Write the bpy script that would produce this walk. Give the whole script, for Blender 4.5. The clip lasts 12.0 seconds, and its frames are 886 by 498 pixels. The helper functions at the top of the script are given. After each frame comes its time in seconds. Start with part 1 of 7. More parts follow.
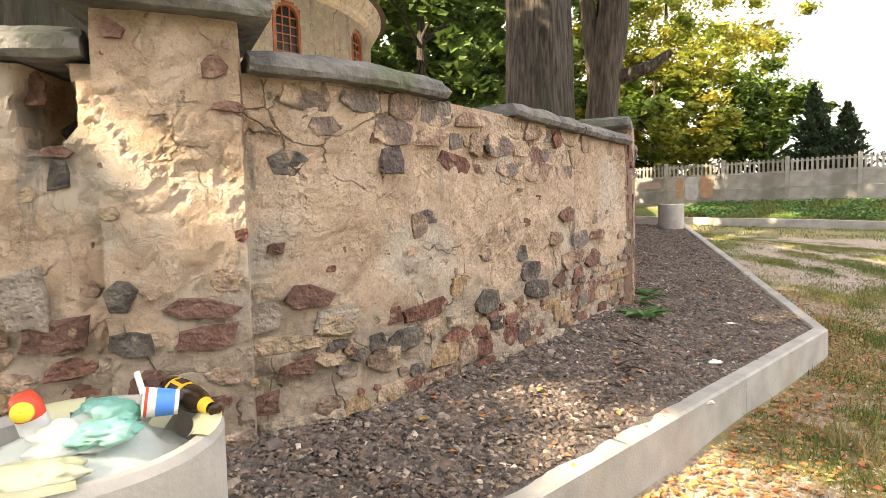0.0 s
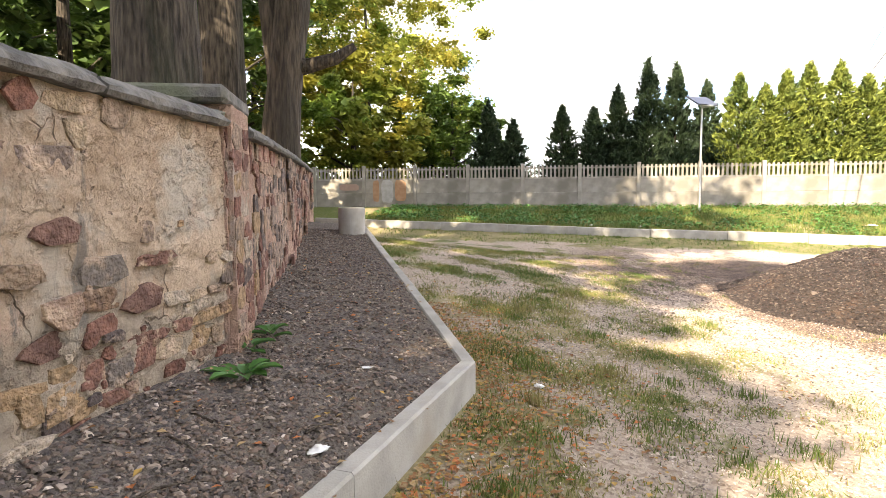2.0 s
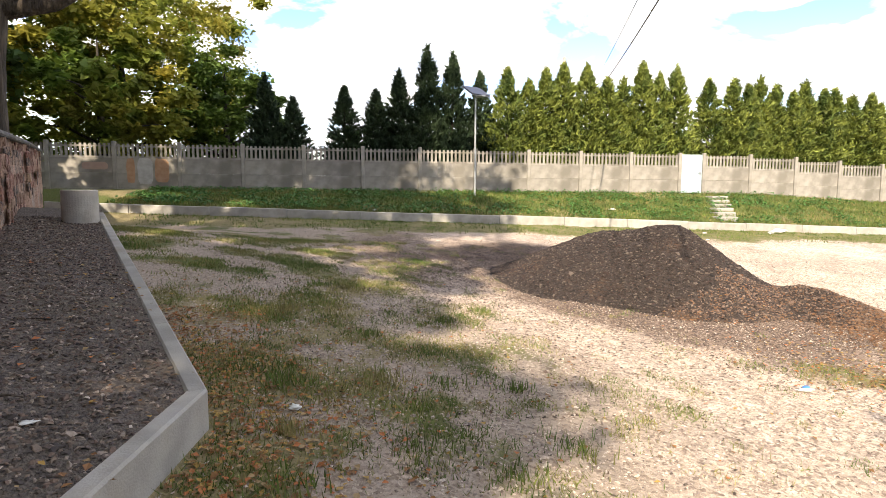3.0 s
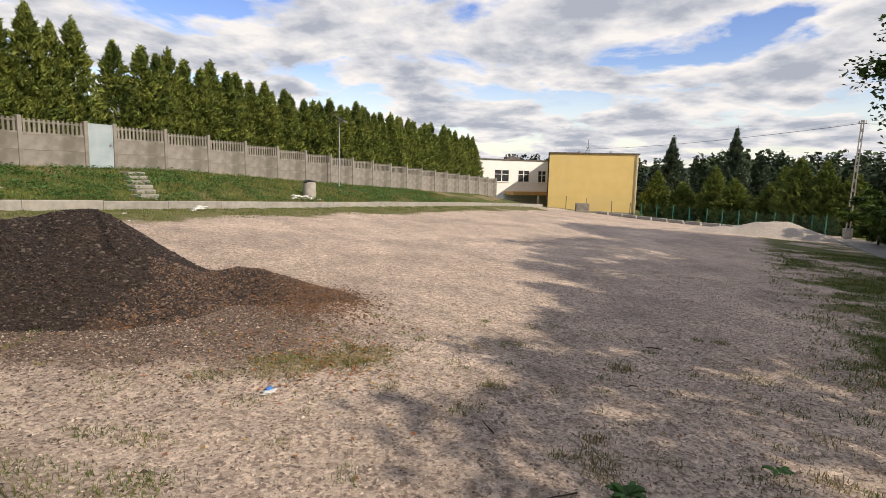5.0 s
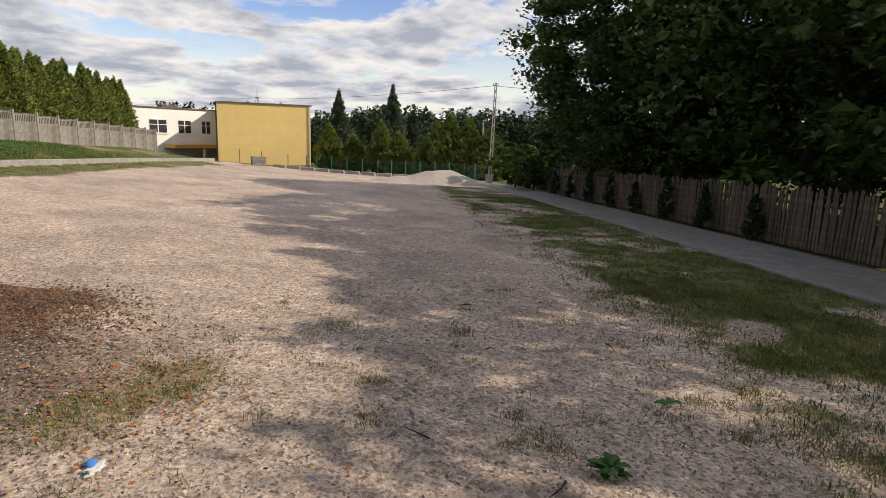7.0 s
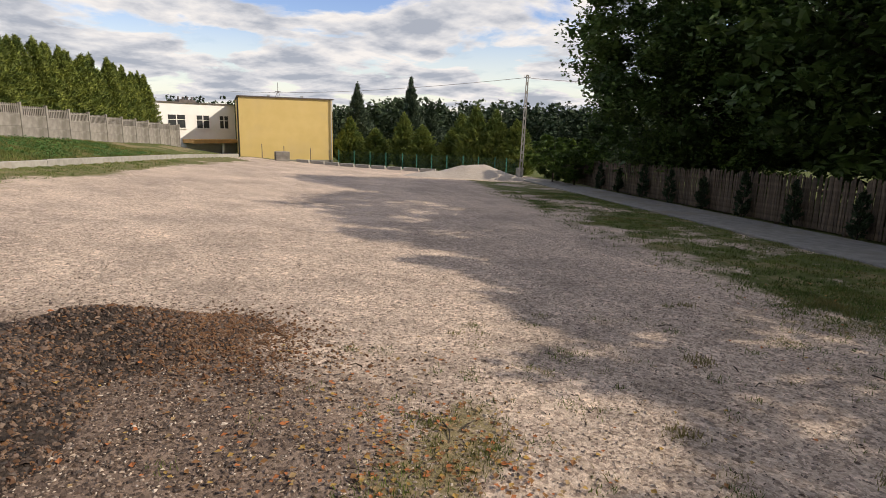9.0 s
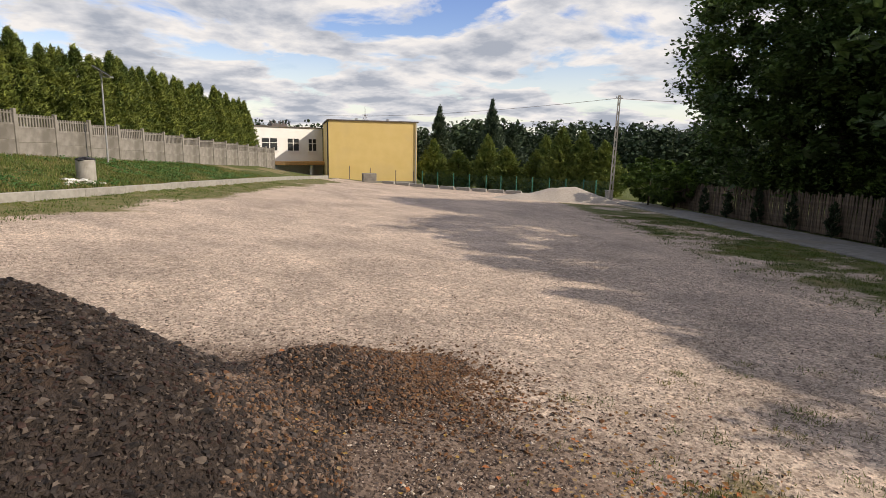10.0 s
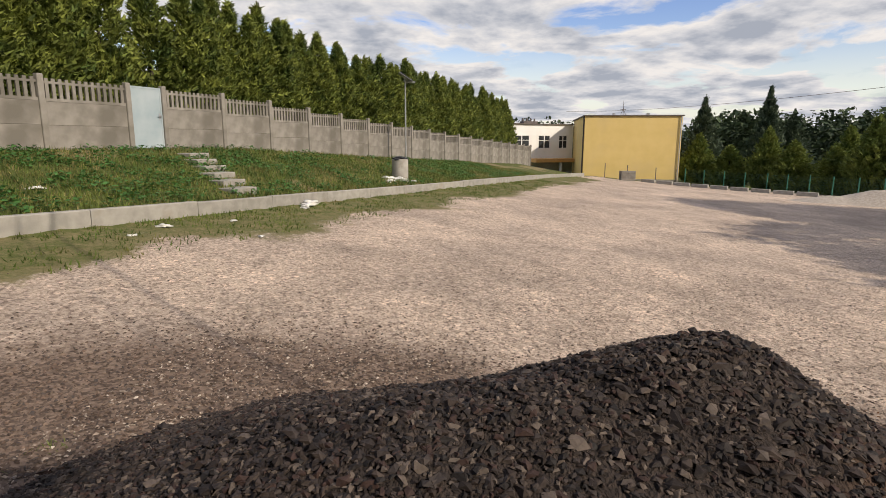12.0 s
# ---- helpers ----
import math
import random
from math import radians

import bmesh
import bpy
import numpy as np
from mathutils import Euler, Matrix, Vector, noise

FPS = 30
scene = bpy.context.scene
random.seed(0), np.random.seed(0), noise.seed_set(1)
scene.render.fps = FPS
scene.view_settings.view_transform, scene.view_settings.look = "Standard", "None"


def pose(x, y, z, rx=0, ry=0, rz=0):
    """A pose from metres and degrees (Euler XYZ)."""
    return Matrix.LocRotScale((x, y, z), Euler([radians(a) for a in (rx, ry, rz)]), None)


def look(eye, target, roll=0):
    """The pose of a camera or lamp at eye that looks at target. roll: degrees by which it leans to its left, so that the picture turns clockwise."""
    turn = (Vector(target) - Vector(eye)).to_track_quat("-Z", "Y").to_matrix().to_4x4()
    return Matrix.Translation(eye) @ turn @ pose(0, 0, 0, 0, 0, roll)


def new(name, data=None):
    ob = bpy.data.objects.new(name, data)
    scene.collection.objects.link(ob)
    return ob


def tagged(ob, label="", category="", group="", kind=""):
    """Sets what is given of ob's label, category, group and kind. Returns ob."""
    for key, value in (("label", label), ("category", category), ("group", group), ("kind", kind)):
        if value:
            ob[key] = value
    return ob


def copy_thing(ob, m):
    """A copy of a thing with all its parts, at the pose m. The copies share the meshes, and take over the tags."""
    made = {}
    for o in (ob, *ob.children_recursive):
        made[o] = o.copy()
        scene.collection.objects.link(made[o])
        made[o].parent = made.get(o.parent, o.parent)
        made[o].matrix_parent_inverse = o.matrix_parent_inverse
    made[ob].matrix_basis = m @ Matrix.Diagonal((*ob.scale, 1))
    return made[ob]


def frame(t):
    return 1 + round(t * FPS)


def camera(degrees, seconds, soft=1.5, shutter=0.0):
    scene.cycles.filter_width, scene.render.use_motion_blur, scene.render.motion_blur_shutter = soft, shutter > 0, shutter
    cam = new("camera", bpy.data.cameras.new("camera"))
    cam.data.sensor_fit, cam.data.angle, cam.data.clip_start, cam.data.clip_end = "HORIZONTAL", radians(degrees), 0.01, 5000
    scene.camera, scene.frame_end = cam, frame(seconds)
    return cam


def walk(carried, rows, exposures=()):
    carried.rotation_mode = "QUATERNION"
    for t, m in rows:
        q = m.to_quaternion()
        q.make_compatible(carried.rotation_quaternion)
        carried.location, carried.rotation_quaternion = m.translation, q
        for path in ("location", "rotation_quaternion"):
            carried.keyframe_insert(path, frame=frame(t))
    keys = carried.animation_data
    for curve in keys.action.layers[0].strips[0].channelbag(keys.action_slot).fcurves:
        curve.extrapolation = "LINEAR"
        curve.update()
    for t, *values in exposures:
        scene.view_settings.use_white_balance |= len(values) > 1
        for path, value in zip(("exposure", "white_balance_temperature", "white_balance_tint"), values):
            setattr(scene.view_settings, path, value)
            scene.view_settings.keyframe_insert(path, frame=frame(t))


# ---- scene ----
cam = camera(75.1, 12.0, soft=0.8)
METRES, EYE, TILT, LEAN, TURN = 11.05, 1.68, 0.0, 0.0, 18.5
ROWS = [
    (0.0, 0.0, 0.0, 0.0, -0.09, -3.68, 1.47),
    (0.5, 0.0264, 0.0263, -0.0016, -5.98, -5.0, 1.29),
    (1.0, 0.0487, 0.051, 0.0011, -8.77, -5.02, 1.18),
    (1.5, 0.0672, 0.0757, 0.0041, -11.49, -3.45, 1.04),
    (2.0, 0.0912, 0.1032, 0.0037, -27.64, -4.2, 0.4),
    (2.5, 0.1138, 0.122, 0.0032, -37.98, -4.92, 0.09),
    (3.0, 0.1421, 0.1381, 0.0045, -48.29, -5.86, -0.16),
    (5.0, 0.2487, 0.1811, 0.0059, -101.98, -7.48, -1.45),
    (5.5, 0.2797, 0.196, 0.0041, -115.61, -7.95, -1.62),
    (6.0, 0.306, 0.2232, 0.0051, -126.89, -8.66, -1.77),
    (6.5, 0.3355, 0.2512, 0.0074, -132.76, -9.66, -1.8),
    (8.5, 0.5008, 0.3362, 0.0065, -136.08, -13.03, -1.65),
    (9.0, 0.5437, 0.3598, 0.0109, -134.6, -11.97, -1.5),
    (9.5, 0.5805, 0.3896, 0.017, -131.66, -11.09, -1.36),
    (10.0, 0.6351, 0.4246, 0.0193, -127.73, -10.18, -1.18),
    (10.5, 0.6792, 0.4665, 0.0207, -123.65, -9.34, -0.97),
    (11.0, 0.7169, 0.4998, 0.0233, -118.57, -8.9, -0.7),
    (11.5, 0.7637, 0.5265, 0.0197, -113.19, -9.53, -0.49),
    (12.0, 0.8029, 0.5646, 0.0196, -105.54, -10.8, -0.26),
]
walk(cam, [(t, pose(0, 0, EYE, TILT, LEAN, TURN) @ pose(METRES * x, METRES * y, METRES * z, 90 + pitch, roll, yaw)) for t, x, y, z, yaw, pitch, roll in ROWS],
     exposures=[(0.0, 2.7, 8800, 12), (1.5, 2.6, 8500, 12), (2.5, 2.0, 7700, 10), (3.2, 1.25, 7500, 12), (4.8, 0.25, 7350, 13), (6.0, 0.12, 7350, 13), (9.0, 0.15, 7350, 13), (12.0, 0.06, 7350, 13)])

# ---- light: a broken autumn sky and one low sun behind the churchyard trees ----
SUN_FROM = Vector((-0.57, -0.82, 0.0)).normalized()
SUN_ELEV = radians(34)
sun = new("sun", bpy.data.lights.new("sun", "SUN"))
sun.data.energy, sun.data.angle, sun.data.color = 3.6, radians(0.6), (1.0, 0.93, 0.82)
sun_vec = Vector((SUN_FROM.x * math.cos(SUN_ELEV), SUN_FROM.y * math.cos(SUN_ELEV), math.sin(SUN_ELEV)))
sun.matrix_world = look(sun_vec * 60, (0, 0, 0))

world = bpy.data.worlds.new("world")
scene.world = world
world.use_nodes = True
wt = world.node_tree
wt.nodes.clear()


def wmath(op):
    n = wt.nodes.new("ShaderNodeMath")
    n.operation = op
    return n


wout = wt.nodes.new("ShaderNodeOutputWorld")
wbg = wt.nodes.new("ShaderNodeBackground")
wsky = wt.nodes.new("ShaderNodeTexSky")
wsky.sky_type, wsky.sun_disc = "NISHITA", False
wsky.sun_elevation, wsky.sun_rotation = SUN_ELEV, math.atan2(SUN_FROM.x, SUN_FROM.y)
wsky.air_density, wsky.dust_density = 1.0, 0.6
wco = wt.nodes.new("ShaderNodeTexCoord")
wsep = wt.nodes.new("ShaderNodeSeparateXYZ")
wt.links.new(wco.outputs["Generated"], wsep.inputs[0])
# cloud deck: the direction is laid onto a flat layer overhead
wup = wmath("MAXIMUM")
wt.links.new(wsep.outputs["Z"], wup.inputs[0])
wup.inputs[1].default_value = 0.0
wadd = wmath("ADD")
wt.links.new(wup.outputs[0], wadd.inputs[0])
wadd.inputs[1].default_value = 0.16
wdx, wdy = wmath("DIVIDE"), wmath("DIVIDE")
wt.links.new(wsep.outputs["X"], wdx.inputs[0])
wt.links.new(wadd.outputs[0], wdx.inputs[1])
wt.links.new(wsep.outputs["Y"], wdy.inputs[0])
wt.links.new(wadd.outputs[0], wdy.inputs[1])
wcomb = wt.nodes.new("ShaderNodeCombineXYZ")
wt.links.new(wdx.outputs[0], wcomb.inputs["X"])
wt.links.new(wdy.outputs[0], wcomb.inputs["Y"])
wn1 = wt.nodes.new("ShaderNodeTexNoise")
wn1.inputs["Scale"].default_value, wn1.inputs["Detail"].default_value, wn1.inputs["Roughness"].default_value = 1.35, 10, 0.55
wn1.inputs["Distortion"].default_value = 0.25
wt.links.new(wcomb.outputs[0], wn1.inputs["Vector"])
wramp = wt.nodes.new("ShaderNodeValToRGB")
wramp.color_ramp.elements[0].position, wramp.color_ramp.elements[1].position = 0.42, 0.49
wt.links.new(wn1.outputs["Fac"], wramp.inputs[0])
# sunlit heads and grey-blue undersides: thickness of the deck, broken by finer billows
wn2 = wt.nodes.new("ShaderNodeTexNoise")
wn2.inputs["Scale"].default_value, wn2.inputs["Detail"].default_value, wn2.inputs["Roughness"].default_value = 3.0, 9, 0.56
wt.links.new(wcomb.outputs[0], wn2.inputs["Vector"])
wthick = wmath("MULTIPLY_ADD")
wt.links.new(wn2.outputs["Fac"], wthick.inputs[0])
wthick.inputs[1].default_value = 0.70
wt.links.new(wn1.outputs["Fac"], wthick.inputs[2])
wshade = wt.nodes.new("ShaderNodeValToRGB")
we = wshade.color_ramp.elements
we[0].position, we[0].color = 0.78, (7.9, 8.15, 8.6, 1)
we[1].position, we[1].color = 1.0, (3.5, 4.1, 5.2, 1)
wmid = we.new(0.88)
wmid.color = (5.9, 6.4, 7.3, 1)
wt.links.new(wthick.outputs[0], wshade.inputs[0])
wmix = wt.nodes.new("ShaderNodeMixRGB")
whaze = wt.nodes.new("ShaderNodeMapRange")
whaze.inputs["From Min"].default_value, whaze.inputs["From Max"].default_value = 0.0, 0.17
whaze.inputs["To Min"].default_value, whaze.inputs["To Max"].default_value = 0.9, 0.0
wt.links.new(wsep.outputs["Z"], whaze.inputs["Value"])
wcover = wmath("MAXIMUM")
wt.links.new(wramp.outputs[0], wcover.inputs[0])
wt.links.new(whaze.outputs[0], wcover.inputs[1])
wt.links.new(wcover.outputs[0], wmix.inputs[0])
wblue = wt.nodes.new("ShaderNodeHueSaturation")
wblue.inputs["Saturation"].default_value, wblue.inputs["Value"].default_value = 1.35, 1.6
wblue.inputs["Hue"].default_value = 0.525
wt.links.new(wsky.outputs[0], wblue.inputs["Color"])
wt.links.new(wblue.outputs[0], wmix.inputs[1])
wt.links.new(wshade.outputs[0], wmix.inputs[2])
wt.links.new(wmix.outputs[0], wbg.inputs[0])
wbg.inputs[1].default_value = 0.10
wt.links.new(wbg.outputs[0], wout.inputs[0])


# ---- materials ----
def mat(name, c1, c2, scale=6.0, rough=0.85, bump=0.3, bscale=40.0, c3=None, s3=1.2, f3=(0.5, 0.62), vary=0.0, pieces=False, metal=0.0, detail=6,
        through_light=0.0, ramp=None, depth=0.02, stretch=None, placed=False):
    """Two tones by noise, a third in larger patches, bump, and brightness that varies by piece."""
    m = bpy.data.materials.new(name)
    m.use_nodes = True
    t = m.node_tree
    N, L = t.nodes.new, t.links.new
    b = t.nodes["Principled BSDF"]
    b.inputs["Roughness"].default_value, b.inputs["Metallic"].default_value = rough, metal
    b.inputs["Specular IOR Level"].default_value = 0.3
    co = N("ShaderNodeTexCoord")
    where = N("ShaderNodeNewGeometry").outputs["Position"] if placed else co.outputs["Object"]
    if stretch:
        mp = N("ShaderNodeMapping")
        mp.inputs["Scale"].default_value = stretch
        L(where, mp.inputs["Vector"])
        where = mp.outputs[0]
    n1 = N("ShaderNodeTexNoise")
    n1.inputs["Scale"].default_value, n1.inputs["Detail"].default_value = scale, detail
    L(where, n1.inputs["Vector"])
    r1 = N("ShaderNodeValToRGB")
    e = r1.color_ramp.elements
    e[0].position, e[0].color, e[1].position, e[1].color = 0.36, (*c1, 1), 0.64, (*c2, 1)
    L(n1.outputs["Fac"], r1.inputs[0])
    col = r1.outputs[0]
    rnd = None
    if vary or ramp:
        if pieces:
            rnd = N("ShaderNodeObjectInfo").outputs["Random"]
        else:
            rnd = N("ShaderNodeNewGeometry").outputs["Random Per Island"]
    if ramp:
        rr = N("ShaderNodeValToRGB")
        rr.color_ramp.interpolation = "CONSTANT"
        es = rr.color_ramp.elements
        while len(es) < len(ramp):
            es.new(0.5)
        for i, c in enumerate(ramp):
            es[i].position, es[i].color = i / len(ramp), (*c, 1)
        L(rnd, rr.inputs[0])
        mx = N("ShaderNodeMixRGB")
        mx.blend_type = "MULTIPLY"
        mx.inputs[0].default_value = 1.0
        L(rr.outputs[0], mx.inputs[1])
        L(col, mx.inputs[2])
        col = mx.outputs[0]
    if c3:
        n3 = N("ShaderNodeTexNoise")
        n3.inputs["Scale"].default_value, n3.inputs["Detail"].default_value = s3, 5
        L(where, n3.inputs["Vector"])
        r3 = N("ShaderNodeValToRGB")
        r3.color_ramp.elements[0].position, r3.color_ramp.elements[1].position = f3
        L(n3.outputs["Fac"], r3.inputs[0])
        mx3 = N("ShaderNodeMixRGB")
        L(r3.outputs[0], mx3.inputs[0])
        L(col, mx3.inputs[1])
        mx3.inputs[2].default_value = (*c3, 1)
        col = mx3.outputs[0]
    if vary:
        hs = N("ShaderNodeHueSaturation")
        mr = N("ShaderNodeMapRange")
        mr.inputs["To Min"].default_value, mr.inputs["To Max"].default_value = 1 - vary, 1 + vary
        L(rnd, mr.inputs["Value"])
        L(mr.outputs[0], hs.inputs["Value"])
        L(col, hs.inputs["Color"])
        col = hs.outputs[0]
    L(col, b.inputs["Base Color"])
    if bump:
        nb = N("ShaderNodeTexNoise")
        nb.inputs["Scale"].default_value, nb.inputs["Detail"].default_value = bscale, 5
        L(where, nb.inputs["Vector"])
        bp = N("ShaderNodeBump")
        bp.inputs["Strength"].default_value, bp.inputs["Distance"].default_value = bump, depth
        L(nb.outputs["Fac"], bp.inputs["Height"])
        L(bp.outputs[0], b.inputs["Normal"])
    if through_light:
        tr = N("ShaderNodeBsdfTranslucent")
        L(col, tr.inputs[0])
        ms = N("ShaderNodeMixShader")
        ms.inputs[0].default_value = through_light
        L(b.outputs[0], ms.inputs[1])
        L(tr.outputs[0], ms.inputs[2])
        L(ms.outputs[0], t.nodes["Material Output"].inputs[0])
    return m




def plaster(name, c1, c2, grey, stain, crack_scale, mortar=None, foot=1.33):
    """Flaking lime plaster: two tones, grey washes, dark run-off stains, flake edges and cracks."""
    m = bpy.data.materials.new(name)
    m.use_nodes = True
    t = m.node_tree
    N, L = t.nodes.new, t.links.new
    b = t.nodes["Principled BSDF"]
    b.inputs["Roughness"].default_value, b.inputs["Specular IOR Level"].default_value = 0.95, 0.15
    co = N("ShaderNodeTexCoord").outputs["Object"]

    def nz(scale, detail=6, rough=0.6, vec=co):
        n = N("ShaderNodeTexNoise")
        n.inputs["Scale"].default_value, n.inputs["Detail"].default_value, n.inputs["Roughness"].default_value = scale, detail, rough
        L(vec, n.inputs["Vector"])
        return n.outputs["Fac"]

    def remap(v, lo, hi, a=0.0, c=1.0):
        r = N("ShaderNodeMapRange")
        r.interpolation_type = "SMOOTHSTEP"
        for k, x in (("From Min", lo), ("From Max", hi), ("To Min", a), ("To Max", c)):
            r.inputs[k].default_value = x
        L(v, r.inputs["Value"])
        return r.outputs[0]

    def mixc(f, a, c):
        n = N("ShaderNodeMixRGB")
        L(f, n.inputs[0])
        for k, v in ((1, a), (2, c)):
            if isinstance(v, tuple):
                n.inputs[k].default_value = (*v, 1)
            else:
                L(v, n.inputs[k])
        return n.outputs[0]

    def two(op, a, c):
        n = N("ShaderNodeMath")
        n.operation = op
        for k, v in ((0, a), (1, c)):
            if isinstance(v, float):
                n.inputs[k].default_value = v
            else:
                L(v, n.inputs[k])
        return n.outputs[0]

    col = mixc(remap(nz(5, 8, 0.65), 0.35, 0.65), c1, c2)
    mp0 = N("ShaderNodeMapping")
    mp0.inputs["Location"].default_value = (7.0, 3.0, 5.0)
    L(co, mp0.inputs["Vector"])
    col = mixc(remap(nz(38, 5, 0.7), 0.52, 0.75, 0.0, 0.45), col, tuple(0.62 * x for x in c1))
    col = mixc(remap(nz(120, 4, 0.75), 0.50, 0.72, 0.0, 0.5), col, tuple(0.5 * x for x in c1))
    col = mixc(remap(nz(90, 4, 0.75, mp0.outputs[0]), 0.55, 0.75, 0.0, 0.4), col, tuple(min(1, 1.25 * x) for x in c2))
    col = mixc(remap(nz(1.5, 6), 0.52, 0.62, 0.0, 0.8), col, grey)
    col = mixc(remap(nz(2.3, 5, 0.6), 0.56, 0.70, 0.0, 0.6), col, tuple(x * k for x, k in zip(c2, (1.0, 0.86, 0.84))))
    mp = N("ShaderNodeMapping")
    mp.inputs["Scale"].default_value = (3.2, 3.2, 0.55)
    L(co, mp.inputs["Vector"])
    col = mixc(remap(nz(1.1, 7, 0.7, mp.outputs[0]), 0.555, 0.635, 0.0, 0.8), col, stain)
    if mortar:
        # the render has fallen off the foot of the wall and the bedding mortar shows
        sz = N("ShaderNodeSeparateXYZ")
        L(co, sz.inputs[0])
        rag = two("ADD", sz.outputs["Z"], two("MULTIPLY", two("SUBTRACT", nz(3.0, 7, 0.65), 0.5), 0.9))
        bed = mixc(remap(nz(14, 7, 0.7), 0.35, 0.65), tuple(0.72 * x for x in mortar), mortar)
        col = mixc(remap(rag, foot + 0.05, foot - 0.05, 0.0, 0.9), col, bed)
    # flakes: sharp terraces of a noise; cracks: warped cell edges, broken up
    flake = remap(nz(3.4, 9, 0.62), 0.485, 0.505)
    flake2 = remap(nz(8.5, 7, 0.6), 0.56, 0.585)
    wp = N("ShaderNodeMixRGB")
    wp.inputs[0].default_value = 0.16
    nn = N("ShaderNodeTexNoise")
    nn.inputs["Scale"].default_value, nn.inputs["Detail"].default_value = 6, 5
    L(co, nn.inputs["Vector"])
    L(co, wp.inputs[1])
    L(nn.outputs["Color"], wp.inputs[2])
    vo = N("ShaderNodeTexVoronoi")
    vo.feature = "DISTANCE_TO_EDGE"
    vo.inputs["Scale"].default_value = crack_scale
    L(wp.outputs[0], vo.inputs["Vector"])
    line = two("MULTIPLY", remap(vo.outputs["Distance"], 0.004, 0.022, 1.0, 0.0), remap(nz(2.2, 4), 0.50, 0.62))
    pits = remap(nz(17, 4, 0.5), 0.68, 0.73)
    gap = two("MAXIMUM", line, pits)
    col = mixc(two("MULTIPLY", gap, 0.75), col, tuple(0.22 * x for x in c1))
    col = mixc(two("MULTIPLY", flake2, 0.25), col, tuple(min(1, 1.2 * x) for x in c2))
    L(col, b.inputs["Base Color"])
    h = two("ADD", two("MULTIPLY", flake, 0.55), two("MULTIPLY", flake2, 0.35))
    h = two("ADD", h, two("MULTIPLY", nz(30, 8, 0.75), 1.3))
    h = two("SUBTRACT", h, gap)
    bp = N("ShaderNodeBump")
    bp.inputs["Strength"].default_value, bp.inputs["Distance"].default_value = 1.0, 0.026
    L(h, bp.inputs["Height"])
    L(bp.outputs[0], b.inputs["Normal"])
    return m


PLASTER = plaster("lime_plaster", (0.49, 0.355, 0.25), (0.68, 0.53, 0.40), (0.57, 0.51, 0.43), (0.20, 0.185, 0.17), 4.5, (0.50, 0.415, 0.33))
PLASTER_PINK = plaster("pink_mortar", (0.40, 0.26, 0.20), (0.55, 0.38, 0.30), (0.44, 0.38, 0.33), (0.22, 0.18, 0.15), 7.0)
STONE = mat("field_stone", (0.60, 0.60, 0.60), (1.22, 1.18, 1.14), 26, 0.88, 1.0, 55, (0.42, 0.31, 0.23), 13.0, (0.58, 0.70), placed=True, vary=0.2, pieces=True, depth=0.03,
            ramp=[(0.20, 0.095, 0.072), (0.27, 0.175, 0.12), (0.125, 0.10, 0.095), (0.24, 0.12, 0.092), (0.35, 0.24, 0.145), (0.27, 0.20, 0.155), (0.19, 0.10, 0.078), (0.36, 0.30, 0.24)])
STONE_FAR = mat("field_stone_joined", (0.60, 0.60, 0.60), (1.22, 1.18, 1.14), 26, 0.88, 1.0, 55, (0.44, 0.31, 0.24), 13.0, (0.52, 0.66), placed=True, vary=0.2, depth=0.03,
                ramp=[(0.24, 0.125, 0.10), (0.30, 0.19, 0.145), (0.15, 0.12, 0.11), (0.33, 0.18, 0.145), (0.34, 0.235, 0.17), (0.26, 0.20, 0.165)])
STONE_DUSTY = mat("mortar_smeared_stone", (0.7, 0.7, 0.7), (1.15, 1.12, 1.08), 26, 0.9, 1.0, 55, (0.46, 0.34, 0.25), 9.0, (0.49, 0.62), placed=True, vary=0.15, pieces=True, depth=0.03,
                  ramp=[(0.24, 0.17, 0.13), (0.30, 0.22, 0.16), (0.20, 0.17, 0.15), (0.28, 0.19, 0.145), (0.35, 0.27, 0.19), (0.17, 0.13, 0.11)])
STONE_RED = mat("red_field_stone", (0.105, 0.056, 0.045), (0.22, 0.125, 0.098), 14, 0.88, 1.0, 55, (0.30, 0.20, 0.15), 13.0, (0.62, 0.72), placed=True, vary=0.15, pieces=True, depth=0.03)
STONE_BLACK = mat("dark_basalt_stone", (0.048, 0.042, 0.038), (0.155, 0.135, 0.116), 14, 0.85, 1.0, 55, (0.30, 0.23, 0.17), 13.0, (0.62, 0.72), placed=True, vary=0.15, pieces=True, depth=0.03)
STONE_PALE = mat("pale_grey_stone", (0.26, 0.215, 0.18), (0.40, 0.345, 0.29), 14, 0.9, 1.0, 55, (0.20, 0.17, 0.14), 9.0, (0.60, 0.72), placed=True, vary=0.15, pieces=True, depth=0.03)
CAPSTONE = mat("weathered_cap_stone", (0.095, 0.092, 0.088), (0.20, 0.19, 0.175), 9, 0.9, 0.8, 26, (0.12, 0.13, 0.09), 2.2, (0.52, 0.66), depth=0.03)
KERB = mat("kerb_concrete", (0.28, 0.27, 0.245), (0.37, 0.355, 0.325), 5, 0.85, 0.25, 90, (0.30, 0.27, 0.22), 1.7, (0.58, 0.74), vary=0.06, pieces=True)
RING = mat("ring_concrete", (0.32, 0.305, 0.275), (0.42, 0.40, 0.365), 4, 0.85, 0.3, 60, (0.30, 0.28, 0.24), 3.0, (0.56, 0.70))
